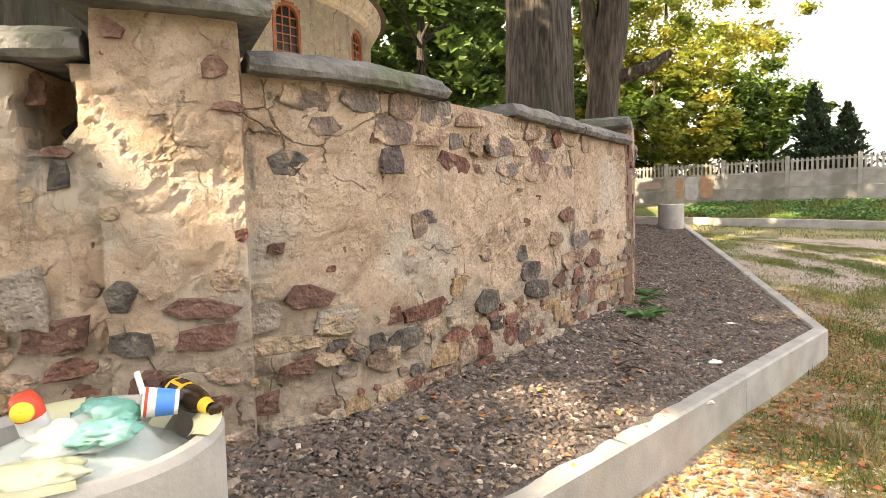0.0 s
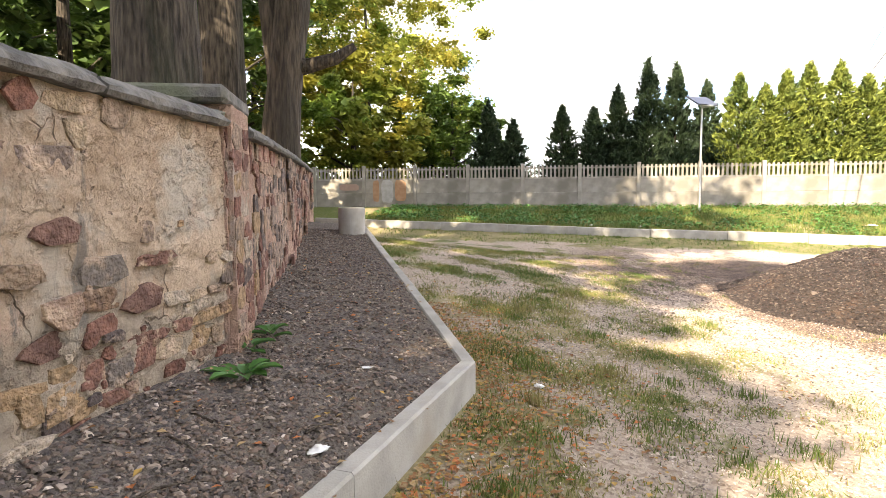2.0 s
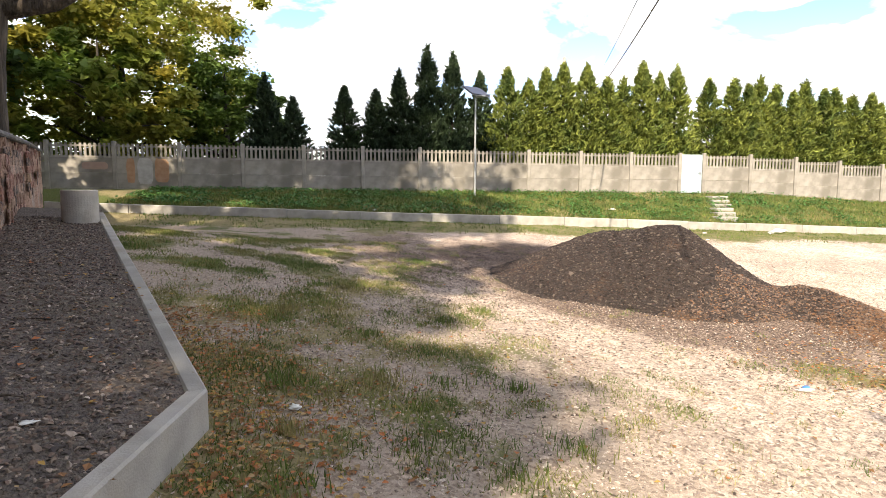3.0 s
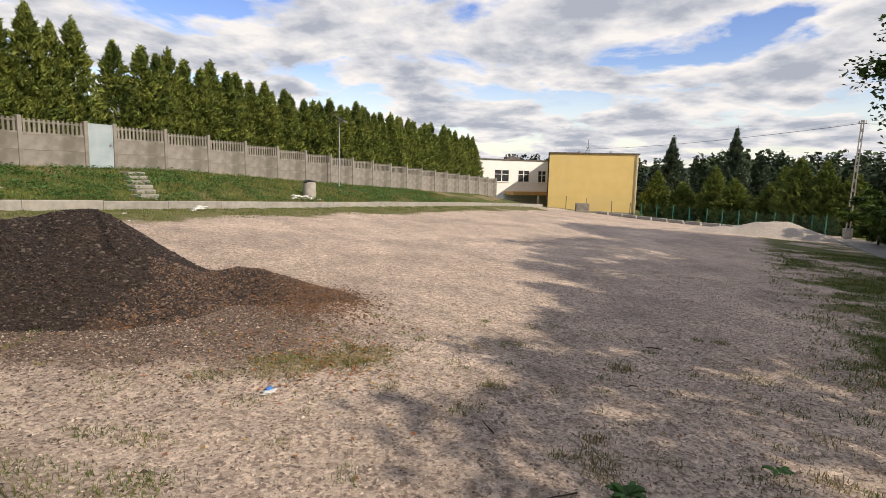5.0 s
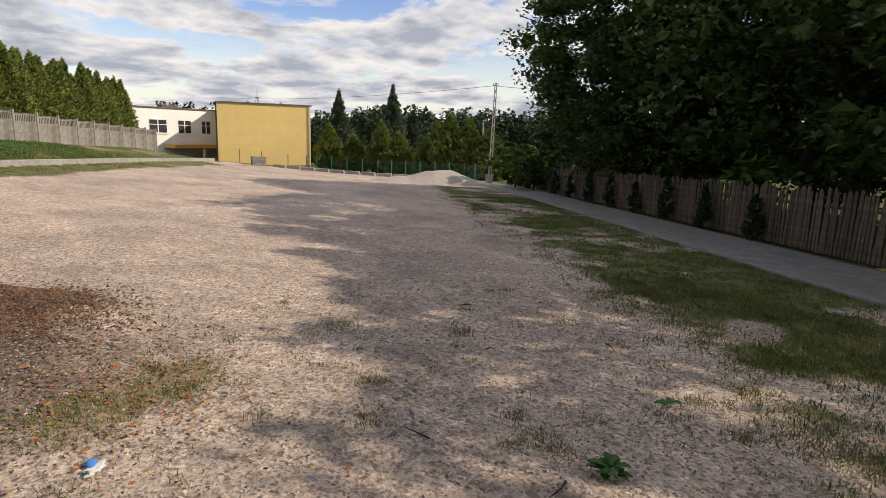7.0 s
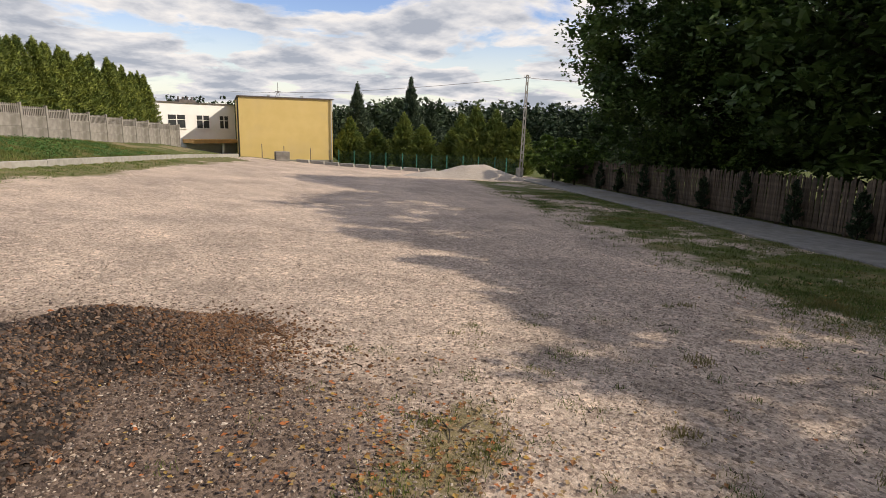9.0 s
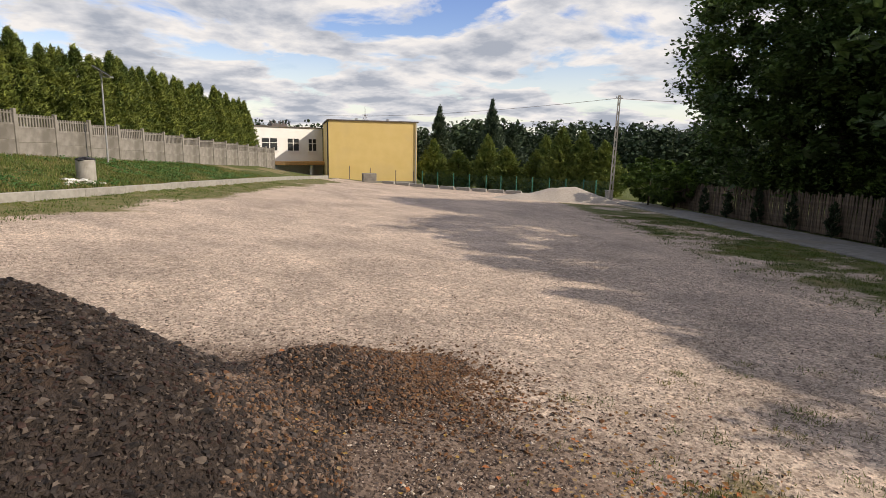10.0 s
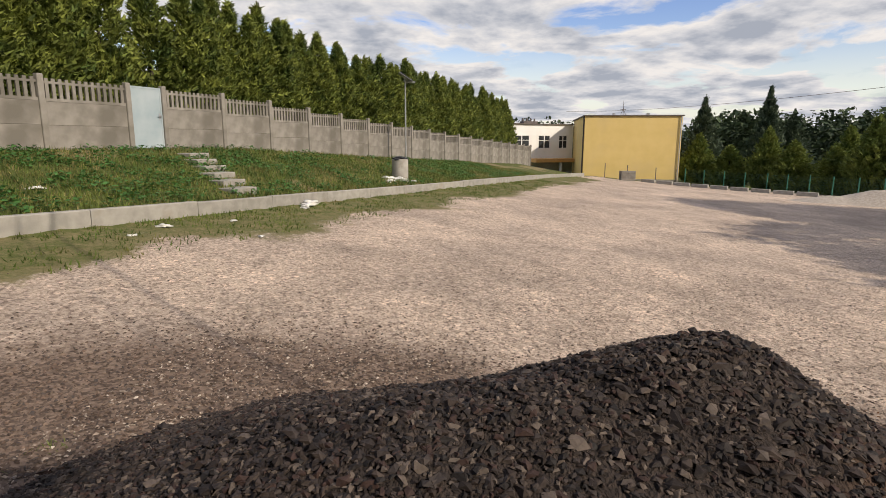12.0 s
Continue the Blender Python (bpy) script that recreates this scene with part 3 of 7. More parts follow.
# ---- ground: one sheet out to the horizon ----
def ground_sheet():
    xs = np.concatenate([-np.geomspace(900, 12, 16), np.arange(-10, 26, 0.2), np.arange(26, 70, 0.9), 70 + np.geomspace(3, 2200, 26)])
    ys = np.concatenate([-np.geomspace(1500, 24, 18), np.arange(-22, -8, 0.5), np.arange(-8, 20, 0.2), 20 + np.geomspace(1, 1500, 22)])
    nx, ny = len(xs), len(ys)
    verts, green, brown, dry, wood, heap_ = [], [], [], [], [], []
    for y in ys:
        for x in xs:
            z = ground_z(x, y)
            L, D = to_plan(x, y)
            g, b, d = zone(x, y)
            n2 = fbm(x, y, 1.1, 8.0)
            rough = 0.03 * n2 + 0.012 * fbm(x, y, 4.0, 1.0) if abs(x) < 70 and abs(y) < 40 else 0.0
            r = math.hypot(x, y)
            hill = 0.0
            if L > 120:
                hill = 23 * step_up(230, 640, L) * step_up(160, -40, D)
            verts.append((x, y, z + rough * 0.7 + hill))
            green.append(g)
            heap_.append(step_up(4.6, 3.2, math.hypot(x - 8.2, (y - 8.8) * 0.60)))
            wood.append(step_up(100, 170, L) if D < 400 else 1.0)
            brown.append(b)
            dry.append(d)
    faces = [(j * nx + i, j * nx + i + 1, (j + 1) * nx + i + 1, (j + 1) * nx + i) for j in range(ny - 1) for i in range(nx - 1)]
    me = mesh_from("ground", verts, faces, None, True)
    for key, vals in (("green", green), ("brown", brown), ("dry", dry), ("wood", wood), ("heap", heap_)):
        at = me.attributes.new(key, "FLOAT", "POINT")
        at.data.foreach_set("value", vals)
    m = bpy.data.materials.new("lot_ground")
    m.use_nodes = True
    t = m.node_tree
    N, L_ = t.nodes.new, t.links.new
    b = t.nodes["Principled BSDF"]
    b.inputs["Roughness"].default_value = 0.95
    b.inputs["Specular IOR Level"].default_value = 0.15
    co = N("ShaderNodeTexCoord")

    def nz(scale, detail=6, ro=0.6):
        n = N("ShaderNodeTexNoise")
        n.inputs["Scale"].default_value, n.inputs["Detail"].default_value, n.inputs["Roughness"].default_value = scale, detail, ro
        L_(co.outputs["Object"], n.inputs["Vector"])
        return n.outputs["Fac"]

    def ramp(fac, *stops):
        r = N("ShaderNodeValToRGB")
        e = r.color_ramp.elements
        while len(e) < len(stops):
            e.new(0.5)
        for i, (p, c) in enumerate(stops):
            e[i].position, e[i].color = p, (*c, 1)
        L_(fac, r.inputs[0])
        return r.outputs[0]

    def mix(fac, a, c, blend="MIX"):
        n = N("ShaderNodeMixRGB")
        n.blend_type = blend
        for k, v in ((0, fac), (1, a), (2, c)):
            if isinstance(v, float):
                n.inputs[k].default_value = v
            else:
                L_(v, n.inputs[k])
        return n.outputs[0]

    def attr(key):
        n = N("ShaderNodeAttribute")
        n.attribute_name = key
        return n.outputs["Fac"]

    vor = N("ShaderNodeTexVoronoi")
    vor.inputs["Scale"].default_value = 42
    L_(co.outputs["Object"], vor.inputs["Vector"])
    sepc = N("ShaderNodeSeparateColor")
    L_(vor.outputs["Color"], sepc.inputs[0])
    stones = ramp(sepc.outputs[0], (0.0, (0.16, 0.125, 0.11)), (0.35, (0.51, 0.435, 0.365)), (1.0, (0.76, 0.675, 0.585)))
    broad = ramp(nz(0.28, 5), (0.33, (0.74, 0.72, 0.72)), (0.68, (1.12, 1.08, 1.05)))
    gravel = mix(1.0, mix(0.35, stones, ramp(nz(26, 8, 0.75), (0.3, (0.36, 0.29, 0.25)), (0.7, (0.56, 0.465, 0.395)))), broad, "MULTIPLY")
    soil = ramp(nz(14, 8, 0.7), (0.3, (0.20, 0.15, 0.115)), (0.7, (0.36, 0.28, 0.215)))
    dark = ramp(sepc.outputs[1], (0.0, (0.095, 0.070, 0.058)), (1.0, (0.29, 0.215, 0.17)))
    lawn = ramp(nz(24, 8, 0.75), (0.3, (0.055, 0.076, 0.023)), (0.7, (0.145, 0.165, 0.052)))
    straw = ramp(nz(18, 8, 0.75), (0.3, (0.17, 0.145, 0.075)), (0.7, (0.33, 0.27, 0.15)))
    edge_mix = N("ShaderNodeMath")
    edge_mix.operation = "MULTIPLY_ADD"
    L_(nz(16, 8, 0.75), edge_mix.inputs[0])
    edge_mix.inputs[1].default_value = 0.9
    edge_sum = N("ShaderNodeMath")
    edge_sum.operation = "SUBTRACT"
    L_(nz(3.2, 8, 0.72), edge_sum.inputs[0])
    edge_sum.inputs[1].default_value = 0.45
    L_(edge_sum.outputs[0], edge_mix.inputs[2])
    edge = edge_mix.outputs[0]

    def cut(key, lo=0.32, hi=0.60):
        a = N("ShaderNodeMath")
        a.operation = "ADD"
        L_(attr(key), a.inputs[0])
        s = N("ShaderNodeMath")
        s.operation = "MULTIPLY_ADD"
        L_(edge, s.inputs[0])
        s.inputs[1].default_value, s.inputs[2].default_value = 0.9, -0.45
        L_(s.outputs[0], a.inputs[1])
        mr = N("ShaderNodeMapRange")
        mr.interpolation_type = "SMOOTHSTEP"
        mr.inputs["From Min"].default_value, mr.inputs["From Max"].default_value = lo, hi
        L_(a.outputs[0], mr.inputs["Value"])
        return mr.outputs[0]

    gravel = mix(1.0, gravel, ramp(nz(1.1, 6, 0.65), (0.30, (0.82, 0.815, 0.81)), (0.70, (1.14, 1.13, 1.12))), "MULTIPLY")
    gravel = mix(1.0, gravel, ramp(nz(6, 8, 0.8), (0.34, (0.84, 0.835, 0.83)), (0.66, (1.16, 1.155, 1.15))), "MULTIPLY")
    vor2 = N("ShaderNodeTexVoronoi")
    vor2.inputs["Scale"].default_value = 19
    L_(co.outputs["Object"], vor2.inputs["Vector"])
    sep2 = N("ShaderNodeSeparateColor")
    L_(vor2.outputs["Color"], sep2.inputs[0])
    gravel = mix(1.0, gravel, ramp(sep2.outputs[0], (0.0, (0.70, 0.69, 0.69)), (0.22, (0.97, 0.97, 0.97)), (0.8, (1.05, 1.05, 1.05)), (1.0, (1.32, 1.31, 1.30))), "MULTIPLY")
    gravel = mix(1.0, gravel, ramp(nz(60, 6, 0.8), (0.34, (0.78, 0.77, 0.76)), (0.66, (1.36, 1.35, 1.34))), "MULTIPLY")
    c = mix(cut("brown", 0.20, 0.85), gravel, mix(attr("heap"), mix(0.28, soil, stones), dark))
    c = mix(cut("green", 0.30, 0.62), c, mix(cut("dry", 0.3, 0.75), lawn, straw))
    c = mix(attr("wood"), c, ramp(nz(0.03, 8, 0.8), (0.35, (0.016, 0.028, 0.020)), (0.65, (0.030, 0.046, 0.032))))
    L_(c, b.inputs["Base Color"])
    bp = N("ShaderNodeBump")
    bp.inputs["Strength"].default_value, bp.inputs["Distance"].default_value = 0.8, 0.025
    hm = N("ShaderNodeMath")
    hm.operation = "ADD"
    L_(nz(30, 6, 0.7), hm.inputs[0])
    L_(sepc.outputs[2], hm.inputs[1])
    L_(hm.outputs[0], bp.inputs["Height"])
    L_(bp.outputs[0], b.inputs["Normal"])
    me.materials.append(m)
    return tagged(new("ground", me), "pale trodden gravel lot with worn grass and weedy banks", "ground", kind="structure")


ground_sheet()


# ---- the old stone wall ----
A_POINTS, A_RUN = along(WALL_A, 230)
B_POINTS, B_RUN = along(WALL_B, 240)
A_TOP, PILASTER = 2.15, (3.05, 3.465)   # run lengths of the pilaster's edges


def a_frame(s):
    i = min(len(A_POINTS) - 2, max(0, int(s / A_RUN * (len(A_POINTS) - 1))))
    p = A_POINTS[i].lerp(A_POINTS[i + 1], s / A_RUN * (len(A_POINTS) - 1) - i)
    d = (A_POINTS[min(i + 2, len(A_POINTS) - 1)] - A_POINTS[max(0, i - 1)]).normalized()
    return p, d, Vector((d.y, -d.x, 0))


def b_frame(s):
    i = min(len(B_POINTS) - 2, max(0, int(s / B_RUN * (len(B_POINTS) - 1))))
    p = B_POINTS[i].lerp(B_POINTS[i + 1], s / B_RUN * (len(B_POINTS) - 1) - i)
    d = (B_POINTS[i + 1] - B_POINTS[i]).normalized()
    return p, d, Vector((d.y, -d.x, 0))


def a_top(s):
    return A_TOP + (0.16 if PILASTER[0] < s < PILASTER[1] else 0.0)


def b_top(s):
    return 2.14 + 0.036 * s


def wall_skin(name, frame_at, run, top_at, base, n, rows, material, thick, label, bulge):
    """A wall of real thickness with an uneven, plastered front."""
    verts, faces = [], []
    for i in range(n + 1):
        s = run * i / n
        p, d, o = frame_at(s)
        top = top_at(s)
        for j in range(rows + 1):
            z = base + (top - base) * j / rows
            q = p + o * bulge(s, z)
            verts.append((q.x, q.y, z))
        q = p - o * thick
        verts.append((q.x, q.y, top))
        verts.append((q.x, q.y, base))
    w = rows + 3
    for i in range(n):
        for j in range(w):
            a, b = i * w + j, i * w + (j + 1) % w
            faces.append((a, a + w, b + w, b))
    faces.append(tuple(range(w)))
    faces.append(tuple(reversed(range(n * w, n * w + w))))
    ob = new(name, mesh_from(name, verts, faces, material))
    return tagged(ob, label, "wall", kind="structure")


def a_bulge(s, z):
    v = 0.016 * noise.fractal((s * 1.6, z * 1.6, 0), 1, 2, 4) + 0.006 * noise.fractal((s * 9, z * 9, 4), 1, 2, 3)
    low = step_up(1.42, 1.18, z + 0.08 * noise.noise((s * 2.5, 0, 7)))
    v -= 0.030 * low * (0.6 + 0.6 * noise.noise((s * 7, z * 7, 2)))
    v -= 0.03 * step_up(0.30, 0.60, noise.noise((s * 3.1 + 5, z * 3.1, 9)))
    # shed layers of plaster leave ragged ledges
    v -= 0.008 * step_up(-0.01, 0.03, noise.fractal((s * 2.6, z * 3.4, 31), 0.9, 2, 5))
    v -= 0.007 * step_up(0.16, 0.20, noise.fractal((s * 6.0, z * 9.0, 41), 0.9, 2, 4))
    if PILASTER[0] < s < PILASTER[1]:
        v += 0.06
    # a deep hole where the top stones have fallen out
    hole = math.hypot((s - 2.90) / 0.085, (z - 2.03) / 0.135) + 0.35 * noise.noise((s * 16, z * 16, 3))
    v -= 0.24 * step_up(1.1, 0.85, hole)
    return v


def b_bulge(s, z):
    v = 0.02 * noise.fractal((s * 1.6, z * 1.6, 20), 1, 2, 4) + 0.014 * noise.fractal((s * 8, z * 8, 24), 1, 2, 3)
    return v + (0.05 if s % 3.1 < 0.45 and s > 1 else 0.0)


wall_a = wall_skin("wall_curved", a_frame, A_RUN, a_top, 0.45, 440, 100, PLASTER, 0.42, "curved field-stone wall with flaking peach lime plaster", a_bulge)
wall_b = wall_skin("wall_straight", b_frame, B_RUN, b_top, 0.5, 220, 34, PLASTER_PINK, 0.42, "old rubble stone wall with pinkish mortar above the gravel bed", b_bulge)


def stone_meshes(n, material, seed):
    """Split field stones: angular, uneven outlines and rough, nearly flat fronts. x along, y up, z out."""
    rng, out = random.Random(seed), []
    for k in range(n):
        m = rng.randint(6, 9)
        sq = rng.uniform(0.75, 1.0)
        ring = []
        for i in range(m):
            a = 2 * math.pi * (i + rng.uniform(-0.32, 0.32)) / m
            r = 0.5 / max(abs(math.cos(a)), abs(math.sin(a))) ** sq * rng.uniform(0.74, 1.04)
            ring.append((r * math.cos(a), r * math.sin(a)))
        tx, ty = rng.uniform(-0.5, 0.5), rng.uniform(-0.5, 0.5)
        v = [(x, y, -1.2) for x, y in ring]
        v += [(x * 0.99, y * 0.99, rng.uniform(0.2, 0.7) + tx * x) for x, y in ring]
        v += [(x * rng.uniform(0.86, 0.96), y * rng.uniform(0.86, 0.96), rng.uniform(0.6, 0.95) + tx * x + ty * y) for x, y in ring]
        v += [(x * rng.uniform(0.3, 0.5), y * rng.uniform(0.3, 0.5), rng.uniform(0.6, 1.15) + tx * x + ty * y) for x, y in ring]
        f = []
        for i in range(m):
            j = (i + 1) % m
            for q in (0, 1, 2):
                f.append((q * m + i, q * m + j, q * m + m + j, q * m + m + i))
        f.append(tuple(range(3 * m, 4 * m)))
        out.append(mesh_from("stone", v, f, material))
    return out


STONES = stone_meshes(22, STONE, 5)
DUSTY = stone_meshes(12, STONE_DUSTY, 6)


def set_stone(parent, p, d, o, w, h, out, rng, far=None, dusty=False):
    m = Matrix((d, Vector((0, 0, 1)), o)).transposed().to_4x4()
    m = Matrix.Translation(p) @ m @ pose(0, 0, 0, rng.uniform(-3, 3), rng.uniform(-3, 3), rng.uniform(-5, 5)) @ Matrix.Diagonal((w, h, out, 1))
    if far is None:
        part("stone", rng.choice(DUSTY if dusty else STONES), None, parent, m=m)
    else:
        far.append(m)


# the stones that stand out: run, height, width, thickness, kind
MARKED = [(2.83, 2.10, .09, .13, 0), (2.92, 1.98, .15, .08, 1), (2.93, 1.89, .10, .04, 0), (2.93, 1.82, .07, .10, 1), (3.42, 2.03, .11, .04, 0),
          (3.38, 2.15, .09, .08, 0), (3.61, 1.86, .15, .10, 1), (3.11, 2.24, .08, .06, 0), (2.82, 1.45, .15, .23, 2), (2.89, 1.33, .23, .13, 0),
          (3.10, 1.45, .10, .11, 1), (3.30, 1.40, .27, .07, 0), (3.38, 1.48, .11, .09, 3), (3.11, 1.30, .14, .09, 1), (3.65, 1.40, .21, .09, 0),
          (3.50, 1.33, .13, .12, 2), (3.76, 1.31, .18, .10, 2), (3.32, 1.30, .21, .10, 0), (3.55, 1.57, .07, .05, 0),
          (5.18, 1.97, 0.18, 0.11, 0), (5.59, 1.65, 0.22, 0.11, 0), (4.71, 2.00, 0.15, 0.05, 1), (4.67, 1.88, 0.23, 0.05, 0), (5.05, 1.45, 0.17, 0.10, 1),
          (5.12, 1.35, 0.22, 0.12, 1), (5.56, 1.26, 0.26, 0.12, 0), (6.04, 1.35, 0.29, 0.13, 0), (5.46, 1.51, 0.19, 0.09, 3), (5.83, 1.49, 0.27, 0.13, 3),
          (5.21, 1.24, 0.31, 0.12, 1), (3.76, 1.29, 0.18, 0.10, 3), (4.09, 1.17, 0.22, 0.10, 1), (3.94, 1.19, 0.09, 0.07, 1), (3.84, 1.16, 0.09, 0.06, 1),
          (3.77, 1.21, 0.12, 0.04, 1), (3.61, 1.14, 0.16, 0.08, 0), (3.98, 1.11, 0.19, 0.11, 3), (3.16, 1.18, 0.13, 0.09, 0), (3.49, 1.03, 0.13, 0.09, 0),
          (4.02, 0.98, 0.17, 0.08, 3), (3.80, 1.11, 0.10, 0.08, 3), (4.67, 1.25, 0.21, 0.13, 1), (4.16, 1.03, 0.09, 0.06, 1), (3.29, 1.06, 0.18, 0.09, 0),
          (3.37, 1.17, 0.11, 0.07, 3), (3.73, 0.99, 0.13, 0.08, 3)]


def clear_of_marked(s, z, w, h):
    return all(abs(s - a) > 0.38 * (w + c) or abs(z - b) > 0.36 * (h + d) for a, b, c, d, k in MARKED)


def lay_marked():
    rng = random.Random(29)
    kinds = [stone_meshes(5, m, 60 + i) for i, m in enumerate((STONE_RED, STONE_BLACK, STONE_PALE, STONE_DUSTY))]
    for s, z, w, h, k in MARKED:
        p, d, o = a_frame(s)
        m = Matrix((d, Vector((0, 0, 1)), o)).transposed().to_4x4()
        out = 0.013 if z < 1.6 else 0.008
        m = Matrix.Translation(p + o * (a_bulge(s, z) + 0.003) + Vector((0, 0, z))) @ m @ pose(0, 0, 0, rng.uniform(-3, 3), rng.uniform(-3, 3), rng.uniform(-4, 4)) @ Matrix.Diagonal((w, h, out, 1))
        part("stone", rng.choice(kinds[k]), None, wall_a, m=m)


def lay_stones():
    rng = random.Random(11)
    lay_marked()
    # rubble along the foot of the curved wall: close courses, thinning out upwards
    z = 0.78
    while z < 1.46:
        h = rng.uniform(0.055, 0.115)
        s = 2.25 + rng.random() * 0.15
        while s < A_RUN - 0.04:
            w = rng.uniform(0.08, 0.20) if rng.random() < 0.7 else rng.uniform(0.2, 0.34)
            zz = z + h / 2 + 0.025 * math.sin(s * 2.3) + rng.uniform(-0.018, 0.018)
            keep = 0.98 if zz < 1.20 else 0.9 if zz < 1.32 else 0.38
            if rng.random() < keep and clear_of_marked(s + w / 2, zz, w, h):
                p, d, o = a_frame(s + w / 2)
                set_stone(wall_a, p + o * (a_bulge(s + w / 2, zz) + 0.002) + Vector((0, 0, zz)), d, o, w * rng.uniform(1.10, 1.24), h * rng.uniform(1.0, 1.3), rng.uniform(0.007, 0.015), rng, None, rng.random() < 0.22)
            s += w + rng.uniform(0.002, 0.022)
        z += h + 0.006
    # small filling stones between the courses
    for k in range(70):
        s, zz = rng.uniform(2.4, A_RUN - 0.1), rng.uniform(0.86, 1.22)
        p, d, o = a_frame(s)
        set_stone(wall_a, p + o * (a_bulge(s, zz) + 0.001) + Vector((0, 0, zz)), d, o, rng.uniform(0.03, 0.08), rng.uniform(0.025, 0.05), rng.uniform(0.006, 0.016), rng)
    # single stones showing through the plaster higher up
    for k in range(40):
        s, zz = rng.uniform(2.3, A_RUN - 0.1), rng.uniform(1.40, 2.0)
        p, d, o = a_frame(s)
        big = rng.random() < 0.3
        if s < 4.0 and (big or not clear_of_marked(s, zz, 0.08, 0.05)):
            continue
        set_stone(wall_a, p + o * (a_bulge(s, zz) - 0.002) + Vector((0, 0, zz)), d, o, rng.uniform(0.09, 0.17) if big else rng.uniform(0.035, 0.09), rng.uniform(0.06, 0.12) if big else rng.uniform(0.025, 0.06), rng.uniform(0.005, 0.010), rng, None, rng.random() < 0.4)
    # rough top courses under the cap slabs, heaviest where the slabs are gone
    for row in range(3):
        s = 2.3
        while s < A_RUN - 0.1:
            w = rng.uniform(0.10, 0.26)
            bare = PILASTER[1] + 0.5 < s < PILASTER[1] + 2.0
            if s > PILASTER[1] + 0.1 and rng.random() < (0.97 if bare else 0.35 if row == 0 else 0.12):
                hh = rng.uniform(0.06, 0.11)
                zz = a_top(s + w / 2) - 0.055 - 0.105 * row
                p, d, o = a_frame(s + w / 2)
                set_stone(wall_a, p + o * (a_bulge(s + w / 2, zz) + 0.001) + Vector((0, 0, zz)), d, o, w * 1.15, hh * 1.25, 0.008, rng, None, rng.random() < 0.85)
            s += w + 0.012
    # the straight wall is rubble nearly all over
    far = []
    z = 0.80
    while z < 2.55:
        h = rng.uniform(0.08, 0.16)
        s = 0.03
        while s < B_RUN - 0.1:
            w = rng.uniform(0.08, 0.20) if rng.random() < 0.8 else rng.uniform(0.2, 0.32)
            zz = z + h / 2 + 0.035 * s + rng.uniform(-0.02, 0.02)
            if zz < b_top(s) - 0.04 and zz > bed_edge_z(4.6 + s) and rng.random() < 0.90:
                p, d, o = b_frame(s + w / 2)
                near = s < 1.1
                set_stone(wall_b, p + o * (b_bulge(s + w / 2, zz) + 0.001) + Vector((0, 0, zz)), d, o, w * rng.uniform(1.25, 1.45), h * rng.uniform(1.25, 1.5), rng.uniform(0.008, 0.016), rng, None if near else far)
            s += w + rng.uniform(0.006, 0.03)
        z += h + 0.008
    for k in range(8):
        some = far[k::8]
        v = [tuple(q.co) for q in STONES[k].vertices]
        f = [tuple(q.vertices) for q in STONES[k].polygons]
        pos = np.array([m.translation for m in some])
        rot = np.array([np.array(m.to_3x3().normalized()) for m in some])
        scl = np.array([m.to_scale() for m in some])
        tagged(part("rubble_stones", bake("rubble_stones", v, f, pos, rot, scl, STONE_FAR), None, wall_b), kind="stuff")


def cap_slab(parent, frame_at, s0, s1, z0, z1, thick, over, seed, bulge=0.0):
    """A weathered stone slab that follows the wall's line and overhangs its front."""
    n = max(3, int((s1 - s0) / 0.06))
    verts, faces = [], []
    for i in range(n + 1):
        s = s0 + (s1 - s0) * i / n
        p, d, o = frame_at(s)
        z = z0 + (z1 - z0) * i / n
        end = 0.012 if i in (0, n) else 0.0
        ring = [(over - 0.015, 0.0), (over, 0.02), (over - 0.008, thick - 0.025), (over - 0.035, thick - 0.004), (0.0, thick + 0.012), (-0.30, thick + 0.01), (-0.46, thick - 0.02), (-0.46, 0.0)]
        for k, (a, b) in enumerate(ring):
            j = 0.013 * noise.fractal((s * 5, k * 1.7, seed), 1, 2, 3)
            q = p + o * (a + j - end * (1 if a > 0 else -1) + bulge)
            verts.append((q.x, q.y, z + b + 0.5 * j + (-end if b > 0.03 else end) * 0.6))
    w = 8
    for i in range(n):
        for k in range(w):
            a, b = i * w + k, i * w + (k + 1) % w
            faces.append((a, b, b + w, a + w))
    faces += [tuple(reversed(range(w))), tuple(range(n * w, n * w + w))]
    part("cap_slab", mesh_from("cap_slab", verts, faces, CAPSTONE), None, parent, "grey weathered cap slab")


